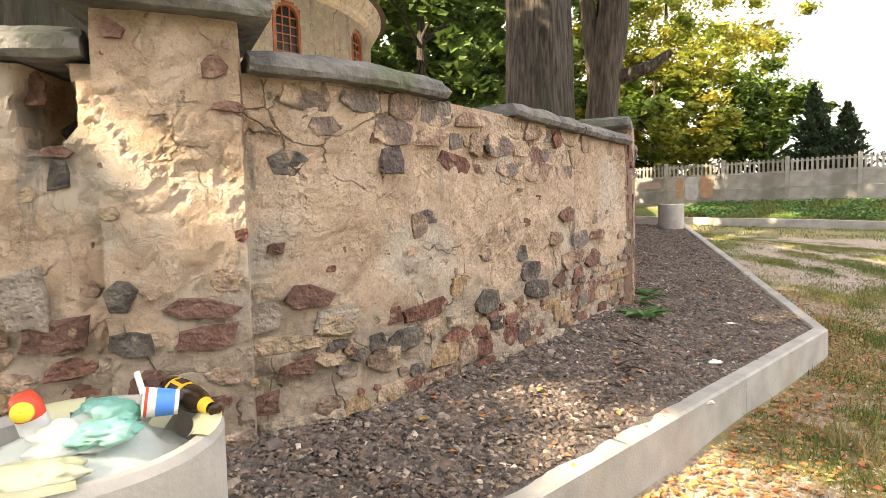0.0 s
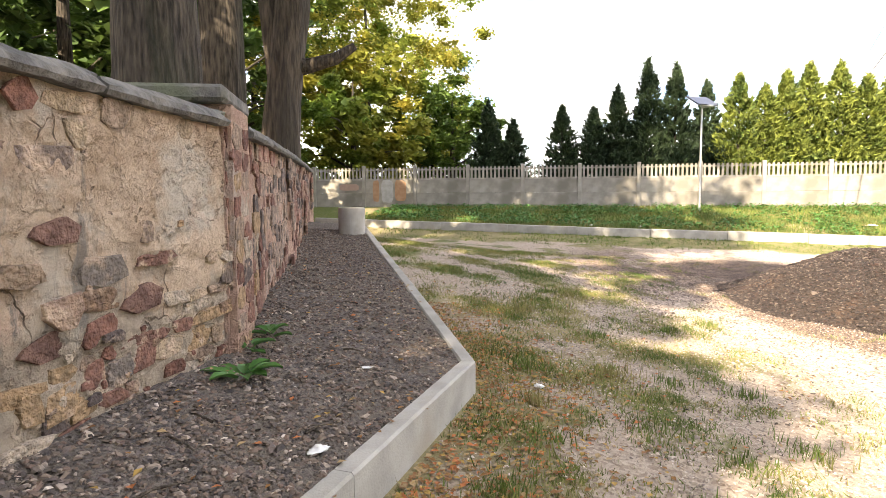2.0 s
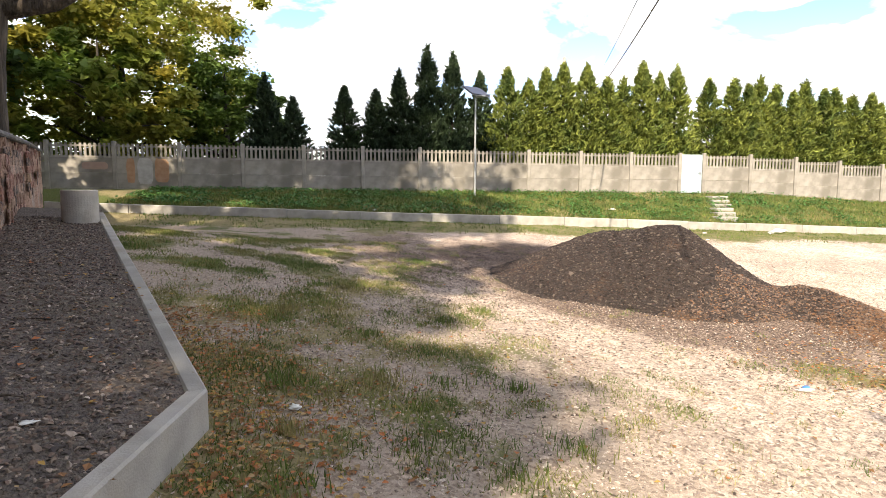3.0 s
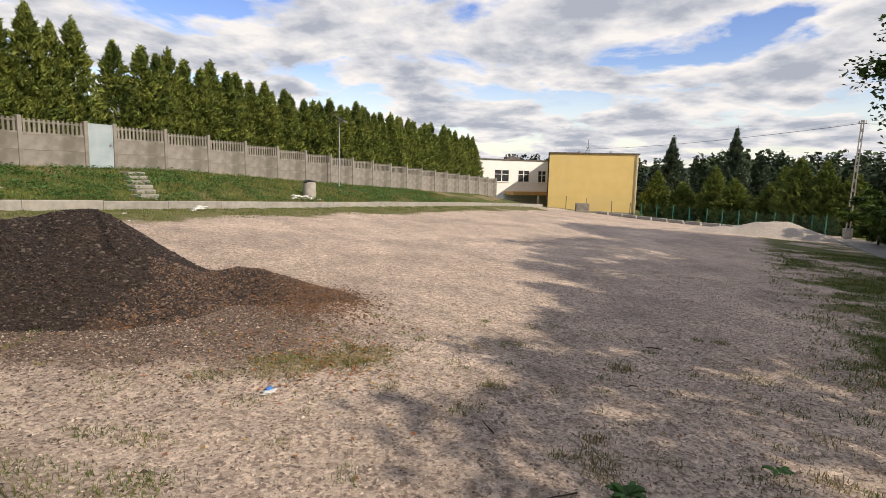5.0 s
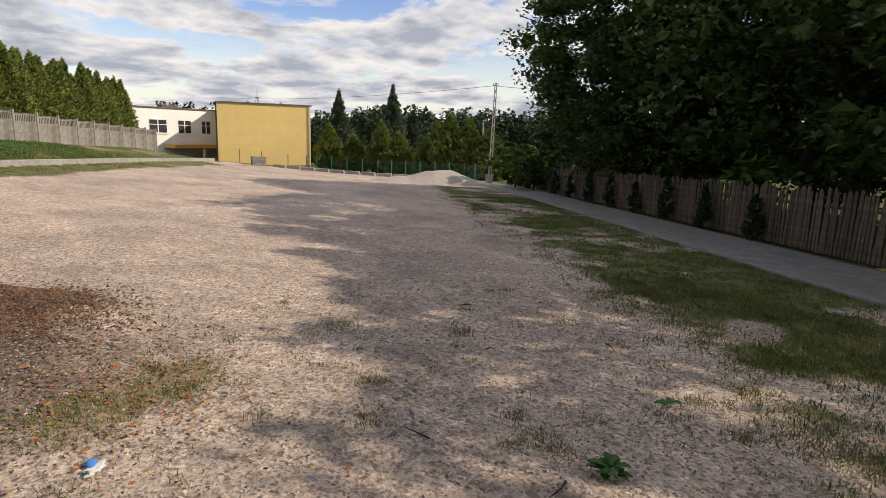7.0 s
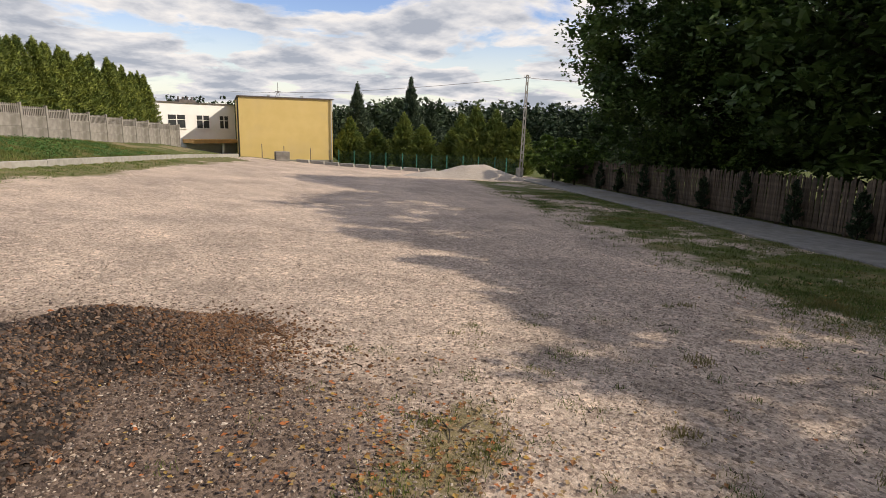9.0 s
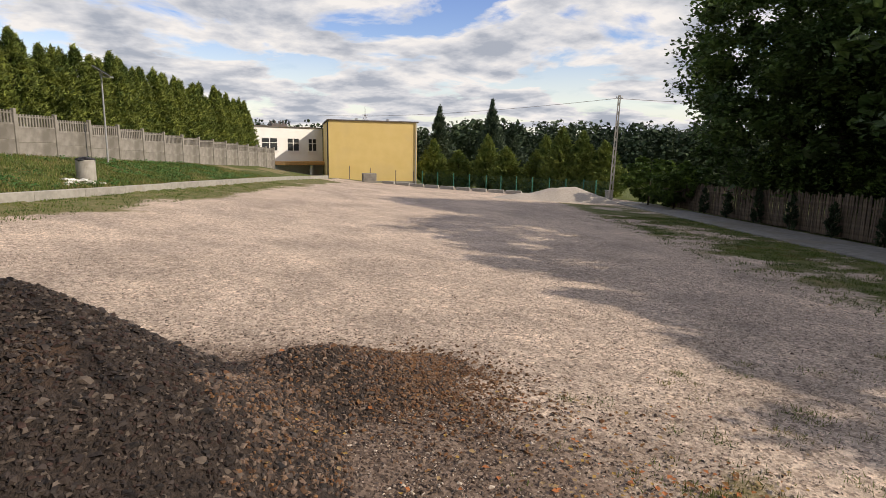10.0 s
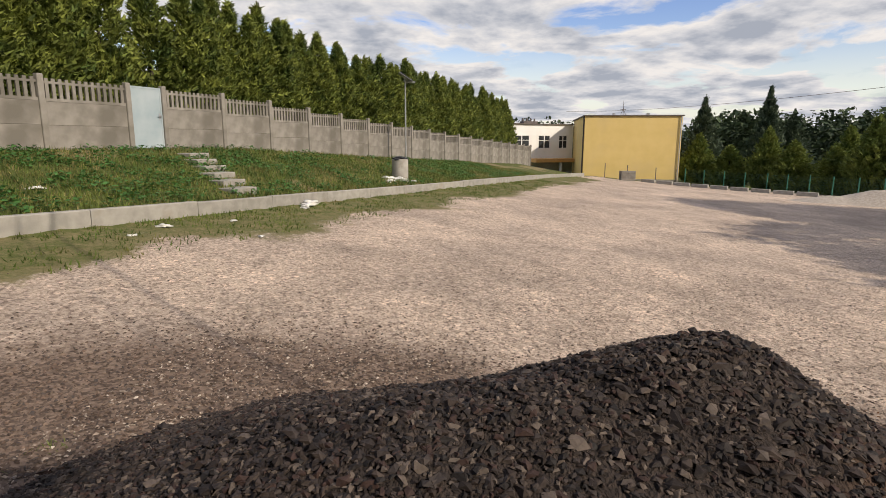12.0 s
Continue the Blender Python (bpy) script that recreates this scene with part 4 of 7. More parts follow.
def caps():
    p0, p1 = PILASTER
    for i, (a, b) in enumerate([(0.2, 1.0), (1.02, 1.95), (1.97, p0 - 0.03)]):
        cap_slab(wall_a, a_frame, a, b, A_TOP + 0.0, A_TOP + 0.01, 0.085, 0.05, i)
    cap_slab(wall_a, a_frame, p0 - 0.07, p1 + 0.08, A_TOP + 0.15, A_TOP + 0.14, 0.13, 0.09, 5, 0.06)
    cap_slab(wall_a, a_frame, p1 + 0.02, p1 + 0.88, A_TOP - 0.01, A_TOP, 0.075, 0.07, 6)
    for i, (a, b) in enumerate([(p1 + 1.45, p1 + 2.35), (p1 + 2.37, A_RUN + 0.0)]):
        cap_slab(wall_a, a_frame, a, b, a_top(a) - 0.005, a_top(b) - 0.005, 0.07, 0.06, 8 + i)
    s, i = 0.62, 20
    while s < B_RUN - 0.3:
        e = min(B_RUN, s + 0.95)
        cap_slab(wall_b, b_frame, s, e - 0.015, b_top(s) - 0.005, b_top(e) - 0.005, 0.075, 0.06, i, 0.02)
        s, i = e, i + 1


def corner_pillar():
    """The stubby pillar where the two runs of wall meet."""
    ob = thing("corner_pillar", pose(-0.36, 4.86, 0, 0, 0, -2), label="square rubble pillar with a grey slab where the walls meet", category="pillar", kind="structure")
    bm = boxes((-0.26, 0.345, -0.20, 0.24, 0.5, 2.27))
    bmesh.ops.subdivide_edges(bm, edges=bm.edges, cuts=9, use_grid_fill=True)
    for v in bm.verts:
        j = noise.fractal(v.co * 5, 1, 2, 3)
        v.co += Vector((v.co.x, v.co.y, 0)).normalized() * 0.016 * j
    part("pillar_body", bm, PLASTER_PINK, ob)
    bm = boxes((-0.32, 0.34, -0.30, 0.31, 2.27, 2.36), bevel=0.02)
    part("cap_slab", bm, CAPSTONE, ob, "grey weathered cap slab")
    rng = random.Random(3)
    for z in np.arange(0.95, 2.2, 0.13):
        for side in (0, 1):
            if side == 0:
                y = -0.19
                while y < 0.12:
                    w = rng.uniform(0.12, 0.24)
                    m = Matrix((Vector((0, 1, 0)), Vector((0, 0, 1)), Vector((1, 0, 0)))).transposed().to_4x4()
                    part("stone", rng.choice(STONES), None, ob, m=Matrix.Translation((0.342, y + w / 2, z + rng.uniform(-0.02, 0.02))) @ m @ pose(0, 0, 0, 0, 0, rng.uniform(-6, 6)) @ Matrix.Diagonal((w * rng.uniform(1.05, 1.25), rng.uniform(0.12, 0.165), 0.011, 1)))
                    y += w + 0.004


caps()
corner_pillar()


# ---- the gravel bed and its kerb ----
def gravel_bed():
    ys = np.arange(-0.6, 12.9, 0.1)
    verts, faces, n = [], [], 18
    for y in ys:
        xw, xk = x_on(WALL_X, y) - 0.06, x_on(KERB_LINE, y) - 0.03
        if y > 12.2:
            xk = 0.89 - 0.03
        for i in range(n + 1):
            x = xw + (xk - xw) * i / n
            verts.append((x, y, bed_z(x, y) + 0.01 * fbm(x, y, 9)))
    for j in range(len(ys) - 1):
        for i in range(n):
            a = j * (n + 1) + i
            faces.append((a, a + 1, a + n + 2, a + n + 1))
    tagged(new("gravel_bed", mesh_from("gravel_bed", verts, faces, BED, True)), "dark grey stone-chip bed below the old wall", "gravel bed", kind="structure")


gravel_bed()


def bed_kerb():
    kerb = thing("bed_kerb", label="pale concrete kerb edging the gravel bed", category="kerb", kind="structure")
    pieces = []
    for (xa, ya), (xb, yb) in zip(KERB_LINE, KERB_LINE[1:]):
        a, b = Vector((xa, ya, 0)), Vector((xb, yb, 0))
        n = max(1, round((b - a).length / (2.0 if ya < 5 else 1.0)))
        for i in range(n):
            pieces.append((a.lerp(b, i / n), a.lerp(b, (i + 1) / n)))
    for a, b in pieces:
        d = (b - a).normalized()
        o = Vector((d.y, -d.x, 0))
        za, zb = bed_edge_z(a.y) + 0.015, bed_edge_z(b.y) + 0.015
        v = []
        for p, z in ((a + d * 0.002, za), (b - d * 0.002, zb)):
            for off, h in ((0.0, -0.55), (0.0, -0.012), (-0.012, 0.0), (-0.088, 0.0), (-0.1, -0.012), (-0.1, -0.55)):
                q = p + o * off
                v.append((q.x, q.y, z + h))
        f = [(i, i + 6, (i + 1) % 6 + 6, (i + 1) % 6) for i in range(6)] + [(0, 1, 2, 3, 4, 5), (11, 10, 9, 8, 7, 6)]
        part("kerb_stone", mesh_from("kerb_stone", v, f, KERB), None, kerb)


bed_kerb()


# ---- far kerb, bank, concrete fence, gate, steps ----
def far_kerb():
    kerb = thing("far_kerb", label="low pale concrete kerb along the grass bank", category="kerb", kind="structure")
    rng = random.Random(4)
    L = -20.4
    while L < 36:
        w = 2.0 if L < 6 else 3.0
        za, zb = lot_z(L, KERB_D) + 0.25, lot_z(L + w, KERB_D) + 0.25
        t = rng.uniform(-0.015, 0.015)
        v = []
        for l, z in ((L + 0.006, za + t), (L + w - 0.006, zb + t)):
            for D, h in ((KERB_D, -0.5), (KERB_D, -0.015), (KERB_D - 0.015, 0.0), (KERB_D - 0.14, 0.0), (KERB_D - 0.15, -0.015), (KERB_D - 0.15, -0.5)):
                v.append(plan(l, D, z + h))
        f = [(i, (i + 1) % 6, (i + 1) % 6 + 6, i + 6) for i in range(6)] + [(5, 4, 3, 2, 1, 0), (6, 7, 8, 9, 10, 11)]
        part("kerb_stone", mesh_from("kerb_stone", v, f, KERB), None, kerb)
        L += w


far_kerb()
BAY, GATE_W = 2.03, 1.02


def openwork_mesh():
    """The cast top panel: a rail below, spindles, a rail with stub ends above."""
    bm = bmesh.new()
    box(bm, 0.07, BAY - 0.07, -0.025, 0.025, 0.0, 0.06)
    box(bm, 0.07, BAY - 0.07, -0.022, 0.022, 0.36, 0.41)
    n = 13
    for i in range(n):
        x = 0.07 + (BAY - 0.14) * (i + 0.5) / n
        box(bm, x - 0.036, x + 0.036, -0.02, 0.02, 0.06, 0.36)
        box(bm, x - 0.036, x + 0.036, -0.019, 0.019, 0.41, 0.47)
    me = bpy.data.meshes.new("openwork_panel")
    bm.to_mesh(me)
    bm.free()
    me.materials.append(FENCE)
    return me


def concrete_fence():
    fence = thing("concrete_fence", label="grey precast concrete panel fence with openwork top", category="fence", kind="structure")
    top = openwork_mesh()

    def own(name, bm):
        me = bpy.data.meshes.new(name)
        bm.to_mesh(me)
        bm.free()
        me.materials.append(FENCE)
        return me
    slab = own("panel", boxes((0.06, BAY - 0.06, -0.02, 0.02, 0, 0.488), bevel=0.006))
    post = own("post", boxes((-0.065, 0.065, -0.065, 0.065, -0.5, 1.55), bevel=0.012))
    starts = [-BAY * k for k in range(13, 0, -1)] + [GATE_W + BAY * k for k in range(18)]
    prev = None
    for L in starts:
        z = fence_top(L + BAY / 2 + (0.6 if L > 3 else 0)) - 1.5
        turn = math.degrees(FA)
        for k in range(2):
            part("panel", slab, None, fence, m=Matrix.Translation(plan(L, 0, z + 0.03 + 0.49 * k)) @ pose(0, 0, 0, 0, 0, turn))
        part("openwork_panel", top, None, fence, m=Matrix.Translation(plan(L, 0, z + 1.01)) @ pose(0, 0, 0, 0, 0, turn))
        part("panel", slab, None, fence, m=Matrix.Translation(plan(L, 0, z - 0.46)) @ pose(0, 0, 0, 0, 0, turn))
        zp = max(z, prev) if prev is not None else z
        part("post", post, None, fence, m=Matrix.Translation(plan(L, 0.0, zp)) @ pose(0, 0, 0, 0, 0, turn))
        if abs(L + BAY) < 0.01 or L == starts[-1]:
            part("post", post, None, fence, m=Matrix.Translation(plan(L + BAY, 0.0, z)) @ pose(0, 0, 0, 0, 0, turn))
        prev = z
    gate = thing("steel_gate", Matrix.Translation(plan(0.07, 0, fence_top(0) - 1.48)) @ pose(0, 0, 0, 0, 0, math.degrees(FA)), label="closed pale blue-grey sheet steel gate in the concrete fence", category="gate")
    w = GATE_W - 0.14
    part("gate_leaf", boxes((0.03, w - 0.03, -0.012, 0.012, 0.03, 1.45)), GATE, gate)
    part("gate_frame", boxes((0, 0.04, -0.02, 0.02, 0, 1.48), (w - 0.04, w, -0.02, 0.02, 0, 1.48), (0.04, w - 0.04, -0.02, 0.02, 1.44, 1.48), (0.04, w - 0.04, -0.02, 0.02, 0, 0.04)), GATE, gate)
    bm = boxes((w - 0.16, w - 0.05, -0.06, -0.045, 0.78, 0.80), (w - 0.075, w - 0.05, -0.06, -0.012, 0.78, 0.80), (w - 0.10, w - 0.04, -0.018, -0.012, 0.70, 0.86))
    part("handle", bm, STEEL, gate, "dark steel handle")


concrete_fence()


def bank_steps():
    steps = thing("bank_steps", label="concrete steps up the grass bank to the gate", category="steps", kind="structure")
    n = 6
    for i in range(n):
        D = 3.85 - i * 0.60
        L = -0.70 + 0.35 * i
        z = bank_z(L, D) + 0.05
        bm = boxes((-0.33, 0.33, -0.22, 0.22, -0.16, 0.03), bevel=0.012)
        part("tread", bm, KERB, steps, m=Matrix.Translation(plan(L, D, z)) @ pose(0, 0, 0, 0, 0, math.degrees(FA) + (i % 3 - 1) * 2))


bank_steps()


# ---- footpath on the other side ----
def footpath():
    Ls = np.arange(-24, 27, 0.6)
    verts, faces = [], []
    prof = [(WALK_D, -0.2), (WALK_D, 0.035), (WALK_D + 0.02, 0.05), (WALK_FAR - 0.02, 0.05), (WALK_FAR, 0.035), (WALK_FAR, -0.2)]
    for L in Ls:
        for D, h in prof:
            verts.append(plan(L, D, lot_z(L, D) + h))
    w = len(prof)
    for i in range(len(Ls) - 1):
        for k in range(w - 1):
            faces.append((i * w + k, i * w + k + 1, (i + 1) * w + k + 1, (i + 1) * w + k))
    tagged(new("footpath", mesh_from("footpath", verts, faces, ASPHALT)), "grey concrete footpath beside the picket fence", "pavement", kind="structure")


footpath()


# ---- heaps ----
def heap(name, cx, cy, z_at, span, res, material, label, step=0.06):
    xs = np.arange(cx - span, cx + span + step, step)
    ys = np.arange(cy - span, cy + span + step, step)
    nx = len(xs)
    verts = [(x, y, ground_z(x, y) - 0.03 + z_at(x, y)) for y in ys for x in xs]
    hs = [z_at(x, y) for y in ys for x in xs]
    faces = []
    for j in range(len(ys) - 1):
        for i in range(nx - 1):
            q = (j * nx + i, j * nx + i + 1, (j + 1) * nx + i + 1, (j + 1) * nx + i)
            if max(hs[k] for k in q) > 0.005:
                faces.append(q)
    used = sorted({k for f in faces for k in f})
    at = {k: i for i, k in enumerate(used)}
    me = mesh_from(name, [verts[k] for k in used], [tuple(at[k] for k in f) for f in faces], material, True)
    return tagged(new(name, me), label, "gravel heap")


def cone(x, y, cx, cy, rx, ry, ang, h, top=0.0):
    c, s = math.cos(ang), math.sin(ang)
    u, v = ((x - cx) * c + (y - cy) * s) / rx, (-(x - cx) * s + (y - cy) * c) / ry
    r = math.hypot(u, v)
    return h * min(1.0, max(0.0, (1 - r) / (1 - top)))


def heap_z(x, y):
    n = noise.fractal((x * 1.3, y * 1.3, 5), 1, 2, 4)
    # a ridge that falls away to the north
    ax, ay, bx, by = 8.42, 7.81, 8.14, 8.84
    t = min(1.0, max(0.0, ((x - ax) * (bx - ax) + (y - ay) * (by - ay)) / ((bx - ax) ** 2 + (by - ay) ** 2)))
    far = math.hypot(x - ax - t * (bx - ax), y - ay - t * (by - ay))
    far = math.sqrt(far * far + 0.007) - 0.083
    a = max(0.0, (1.165 - 0.20 * t) * (1 - (max(0.0, far) / (1.726 + 0.337 * t)) ** 1.1))
    b = cone(x, y, 9.3, 6.2, 1.66, 0.72, -1.2, 0.46, 0.1)
    k = 0.09
    top = k * math.log(math.exp(a / k) + math.exp(b / k)) - k * math.log(2)
    return max(0.0, top * (1 + 0.03 * n) + (0.015 * n + 0.015 * noise.fractal((x * 6, y * 6, 2), 1, 2, 3) if top > 0.01 else 0) - 0.02)


gravel_heap = heap("gravel_heap", 8.4, 7.3, heap_z, 3.4, 0.05, HEAP, "large dark crushed-stone heap dumped on the lot", 0.05)


def pale_z(x, y):
    n = noise.fractal((x * 0.5, y * 0.5, 9), 1, 2, 4)
    a = max(cone(x, y, 36.3, -12.2, 3.6, 2.0, 1.1, 0.75, 0.25), cone(x, y, 37.0, -9.8, 2.2, 1.5, 1.1, 0.40, 0.1))
    return max(0.0, a * (1 + 0.25 * n))


heap("sand_heap", 36.5, -11.3, pale_z, 5.0, 0.2, PALE_HEAP, "long pale sand and gravel heap at the lot's edge", 0.2)


# ---- trees ----
def leaf_mesh(name, centres, radii, per, size, material, seed, flat=1.0, shell=0.0):
    """Loose leaves gathered in clumps. centres (n,3), radii (n)."""
    rng = np.random.default_rng(seed)
    c = np.repeat(np.asarray(centres, float), per, axis=0)
    r = np.repeat(np.asarray(radii, float), per)
    d = rng.normal(size=c.shape)
    d /= np.linalg.norm(d, axis=1)[:, None]
    k = (shell + (1 - shell) * rng.random(len(c))) ** 0.45
    pos = c + d * (r * k)[:, None] * np.array([1, 1, flat])
    s = size * rng.uniform(0.55, 1.25, len(c))
    # a few large leaves close the inside of each clump
    inner = rng.random(len(c)) < 0.10
    pos[inner] = c[inner] + (pos[inner] - c[inner]) * 0.5
    s[inner] *= 2.3
    return bake(name, LEAF_V, LEAF_F, pos, turns(len(c), rng, 1.2), np.stack([s, s, s], 1), material)


def lumpy_trunk(points, radii, seed, furrow=0.07, segs=26, per=7):
    """A trunk or limb as rings along a bent line, with furrowed bark."""
    pts = [Vector(p) for p in points]
    verts, faces, rows = [], [], []
    for i in range(len(pts) - 1):
        for k in range(per):
            rows.append((pts[i].lerp(pts[i + 1], k / per), radii[i] + (radii[i + 1] - radii[i]) * k / per))
    rows.append((pts[-1], radii[-1]))
    for i, (p, r) in enumerate(rows):
        d = (rows[min(i + 1, len(rows) - 1)][0] - rows[max(0, i - 1)][0]).normalized()
        q = d.to_track_quat("Z", "Y")
        for k in range(segs):
            a = 2 * math.pi * k / segs
            u = Vector((math.cos(a), math.sin(a), 0))
            n = noise.fractal((u.x * 3 + seed, u.y * 3, p.z * 0.5), 1, 2, 3)
            f = abs(noise.noise((u.x * 7.5, u.y * 7.5 + seed, p.z * 0.7)))
            verts.append(p + q @ (u * r * (1 + 0.12 * n - furrow * (1 - 2.2 * f))))
    for i in range(len(rows) - 1):
        for k in range(segs):
            a, b = i * segs + k, i * segs + (k + 1) % segs
            faces.append((a, b, b + segs, a + segs))
    faces.append(tuple(range((len(rows) - 1) * segs, len(rows) * segs)))
    return verts, faces


def broad_tree(name, place, height, spread, trunk_r, low, leaf, material, label, seed, clumps=70, per=130, bark=BARK, lean=(0, 0), size_z=0.8):
    """A broadleaf tree: trunk, limbs, and a crown of leafy clumps with gaps."""
    rng = random.Random(seed)
    tree = thing(name, Matrix.Translation(place), label=label, category="tree")
    fork = low + (height - low) * 0.30
    tip = Vector((lean[0], lean[1], height * 0.86))
    pts = [(0, 0, -0.4), (lean[0] * 0.1, lean[1] * 0.1, low * 0.5), (lean[0] * 0.3, lean[1] * 0.3, fork), tip]
    v, f = lumpy_trunk(pts, [trunk_r * 1.25, trunk_r, trunk_r * 0.75, trunk_r * 0.12], seed)
    part("trunk", mesh_from("trunk", v, f, bark, True), None, tree)
    cs, rs = [], []
    for k in range(9):
        a = k * 2.4 + rng.random()
        z0 = low + (height - low) * rng.uniform(0.05, 0.5)
        out = spread * rng.uniform(0.55, 0.85)
        p0 = Vector((lean[0] * z0 / height, lean[1] * z0 / height, z0))
        p2 = p0 + Vector((math.cos(a) * out, math.sin(a) * out, out * rng.uniform(0.25, 0.6)))
        p1 = p0.lerp(p2, 0.5) + Vector((0, 0, 0.3))
        v, f = lumpy_trunk([p0, p1, p2], [trunk_r * 0.32, trunk_r * 0.2, trunk_r * 0.05], seed + k, segs=8, per=4)
        part("limb", mesh_from("limb", v, f, bark, True), None, tree)
    mid = (low + height) / 2
    for k in range(2 * clumps):
        a, u = rng.uniform(0, 2 * math.pi), rng.uniform(-1, 1)
        w = math.sqrt(1 - u * u)
        q = rng.uniform(0.72, 0.98) if k % 4 else rng.uniform(0.25, 0.65)
        wob = 1 + 0.30 * noise.noise((math.cos(a) * 2.2 + seed, math.sin(a) * 2.2, u * 2.2))
        cs.append((lean[0] * 0.6 + math.cos(a) * w * spread * q * wob, lean[1] * 0.6 + math.sin(a) * w * spread * q * wob, mid + u * (height - low) * 0.5 * q * (0.6 + 0.4 * wob)))
        rs.append(spread * rng.uniform(0.09, 0.21))
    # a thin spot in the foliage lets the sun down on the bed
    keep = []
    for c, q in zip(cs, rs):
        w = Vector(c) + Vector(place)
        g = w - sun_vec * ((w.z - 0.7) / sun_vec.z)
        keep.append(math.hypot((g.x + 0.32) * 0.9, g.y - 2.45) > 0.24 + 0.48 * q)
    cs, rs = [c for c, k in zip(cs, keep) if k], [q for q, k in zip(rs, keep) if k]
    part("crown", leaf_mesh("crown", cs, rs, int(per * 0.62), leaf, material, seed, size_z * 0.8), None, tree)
    return tree


def conifer_mesh(name, height, radius, count, size, material, seed, ragged=0.25, power=0.8, full=1.0):
    """Foliage of a column or cone shaped conifer: sprays that hang round its axis."""
    rng = np.random.default_rng(seed)
    sprays = max(40, count // 22)
    su = rng.random(sprays) ** 1.2
    sa = rng.uniform(0, 2 * math.pi, sprays)
    shape = np.minimum(1, (1 - su) * full) ** power * (0.72 + 0.28 * np.minimum(1, su * 7))
    reach = radius * shape * rng.uniform(1 - ragged, 1 + ragged * 0.55, sprays) + 0.012 * height * rng.random(sprays)
    pick = rng.integers(0, sprays, count)
    t = rng.random(count) ** 0.6
    start = 0.40 * reach[pick]
    rr = start + (reach[pick] - start) * t
    rise = 0.75 * (rr - start) + 0.10 * height * su[pick] ** 6 * rng.random(count)
    wide = (0.10 * radius * (1.1 - su[pick]) + 0.008 * height) * (1.15 - t)
    pos = np.stack([np.cos(sa[pick]) * rr, np.sin(sa[pick]) * rr, 0.03 * height + su[pick] * height * 0.93 + rise], 1)
    pos += rng.normal(size=pos.shape) * wide[:, None]
    pos[:, 2] = np.maximum(pos[:, 2], 0.05)
    s = size * rng.uniform(0.5, 1.3, count)
    # each spray points outwards and up
    d = np.stack([np.cos(sa[pick]) * 0.7, np.sin(sa[pick]) * 0.7, np.full(count, 0.75)], 1) + 0.45 * rng.normal(size=(count, 3))
    d /= np.linalg.norm(d, axis=1)[:, None]
    e = np.cross(d, rng.normal(size=(count, 3)))
    e /= np.linalg.norm(e, axis=1)[:, None]
    rot = np.stack([d, e, np.cross(d, e)], 2)
    # the dense shaded inside of the tree
    inner = count // 7
    pos[:inner, :2] *= 0.62
    s[:inner] = 0.30 * radius * rng.uniform(0.7, 1.2, inner) * np.maximum(0.2, 1 - pos[:inner, 2] / height)
    return bake(name, SPRAY_V, SPRAY_F, pos, rot, np.stack([s * 1.5, s * 0.9, s], 1), material)


def conifer(name, place, crown, label, height, group="", turn=0.0, scale=1.0, wide=1.0, trunk_r=0.07):
    tree = thing(name, Matrix.Translation(place) @ pose(0, 0, 0, 0, 0, turn) @ Matrix.Diagonal((wide, wide, scale, 1)), label=label, category="tree", group=group)
    v, f = lumpy_trunk([(0, 0, -0.3), (0, 0, height * 0.5), (0, 0, height * 0.97)], [trunk_r, trunk_r * 0.6, 0.01], 2, segs=8, per=3)
    part("trunk", mesh_from("trunk", v, f, BARK, True), None, tree)
    part("crown", crown, None, tree)
    return tree


def thuja_row():
    rng = random.Random(21)
    green = [conifer_mesh("thuja_crown", 5.0, 0.86, 10500, 0.108, THUJA, 40 + k, 0.34, 0.70, 1.5) for k in range(4)]
    dark = [conifer_mesh("dark_thuja_crown", 5.0, 0.92, 12000, 0.105, THUJA_DARK, 50 + k, 0.40, 0.72, 1.25) for k in range(3)]
    tops = [(-15.7, 4.3), (-14.7, 3.5), (-12.8, 4.0), (-11.6, 3.9), (-10.7, 4.7), (-9.6, 5.7), (-8.6, 5.5), (-7.5, 4.8)]
    for L, h in tops:
        p = plan(L, -2.0, fence_top(L) - 1.45)
        conifer("thuja_tree", p, rng.choice(dark), "slender dark green conifer behind the concrete fence", 5.0, "conifers behind the fence", rng.uniform(0, 360), 0.93 * h / 5.0, rng.uniform(0.9, 1.15))
    L = -6.5
    while L < 36.5:
        if not (0.9 < L < 1.75):
            h = rng.uniform(4.15, 5.05)
            p = plan(L, -1.75 + rng.uniform(-0.2, 0.2), fence_top(L) - 1.45)
            conifer("thuja_tree", p, rng.choice(green), "dense column of sunlit green thuja behind the fence", 5.0, "conifers behind the fence", rng.uniform(0, 360), h / 5.0, rng.uniform(1.06, 1.22))
        L += rng.uniform(0.66, 0.9)


thuja_row()


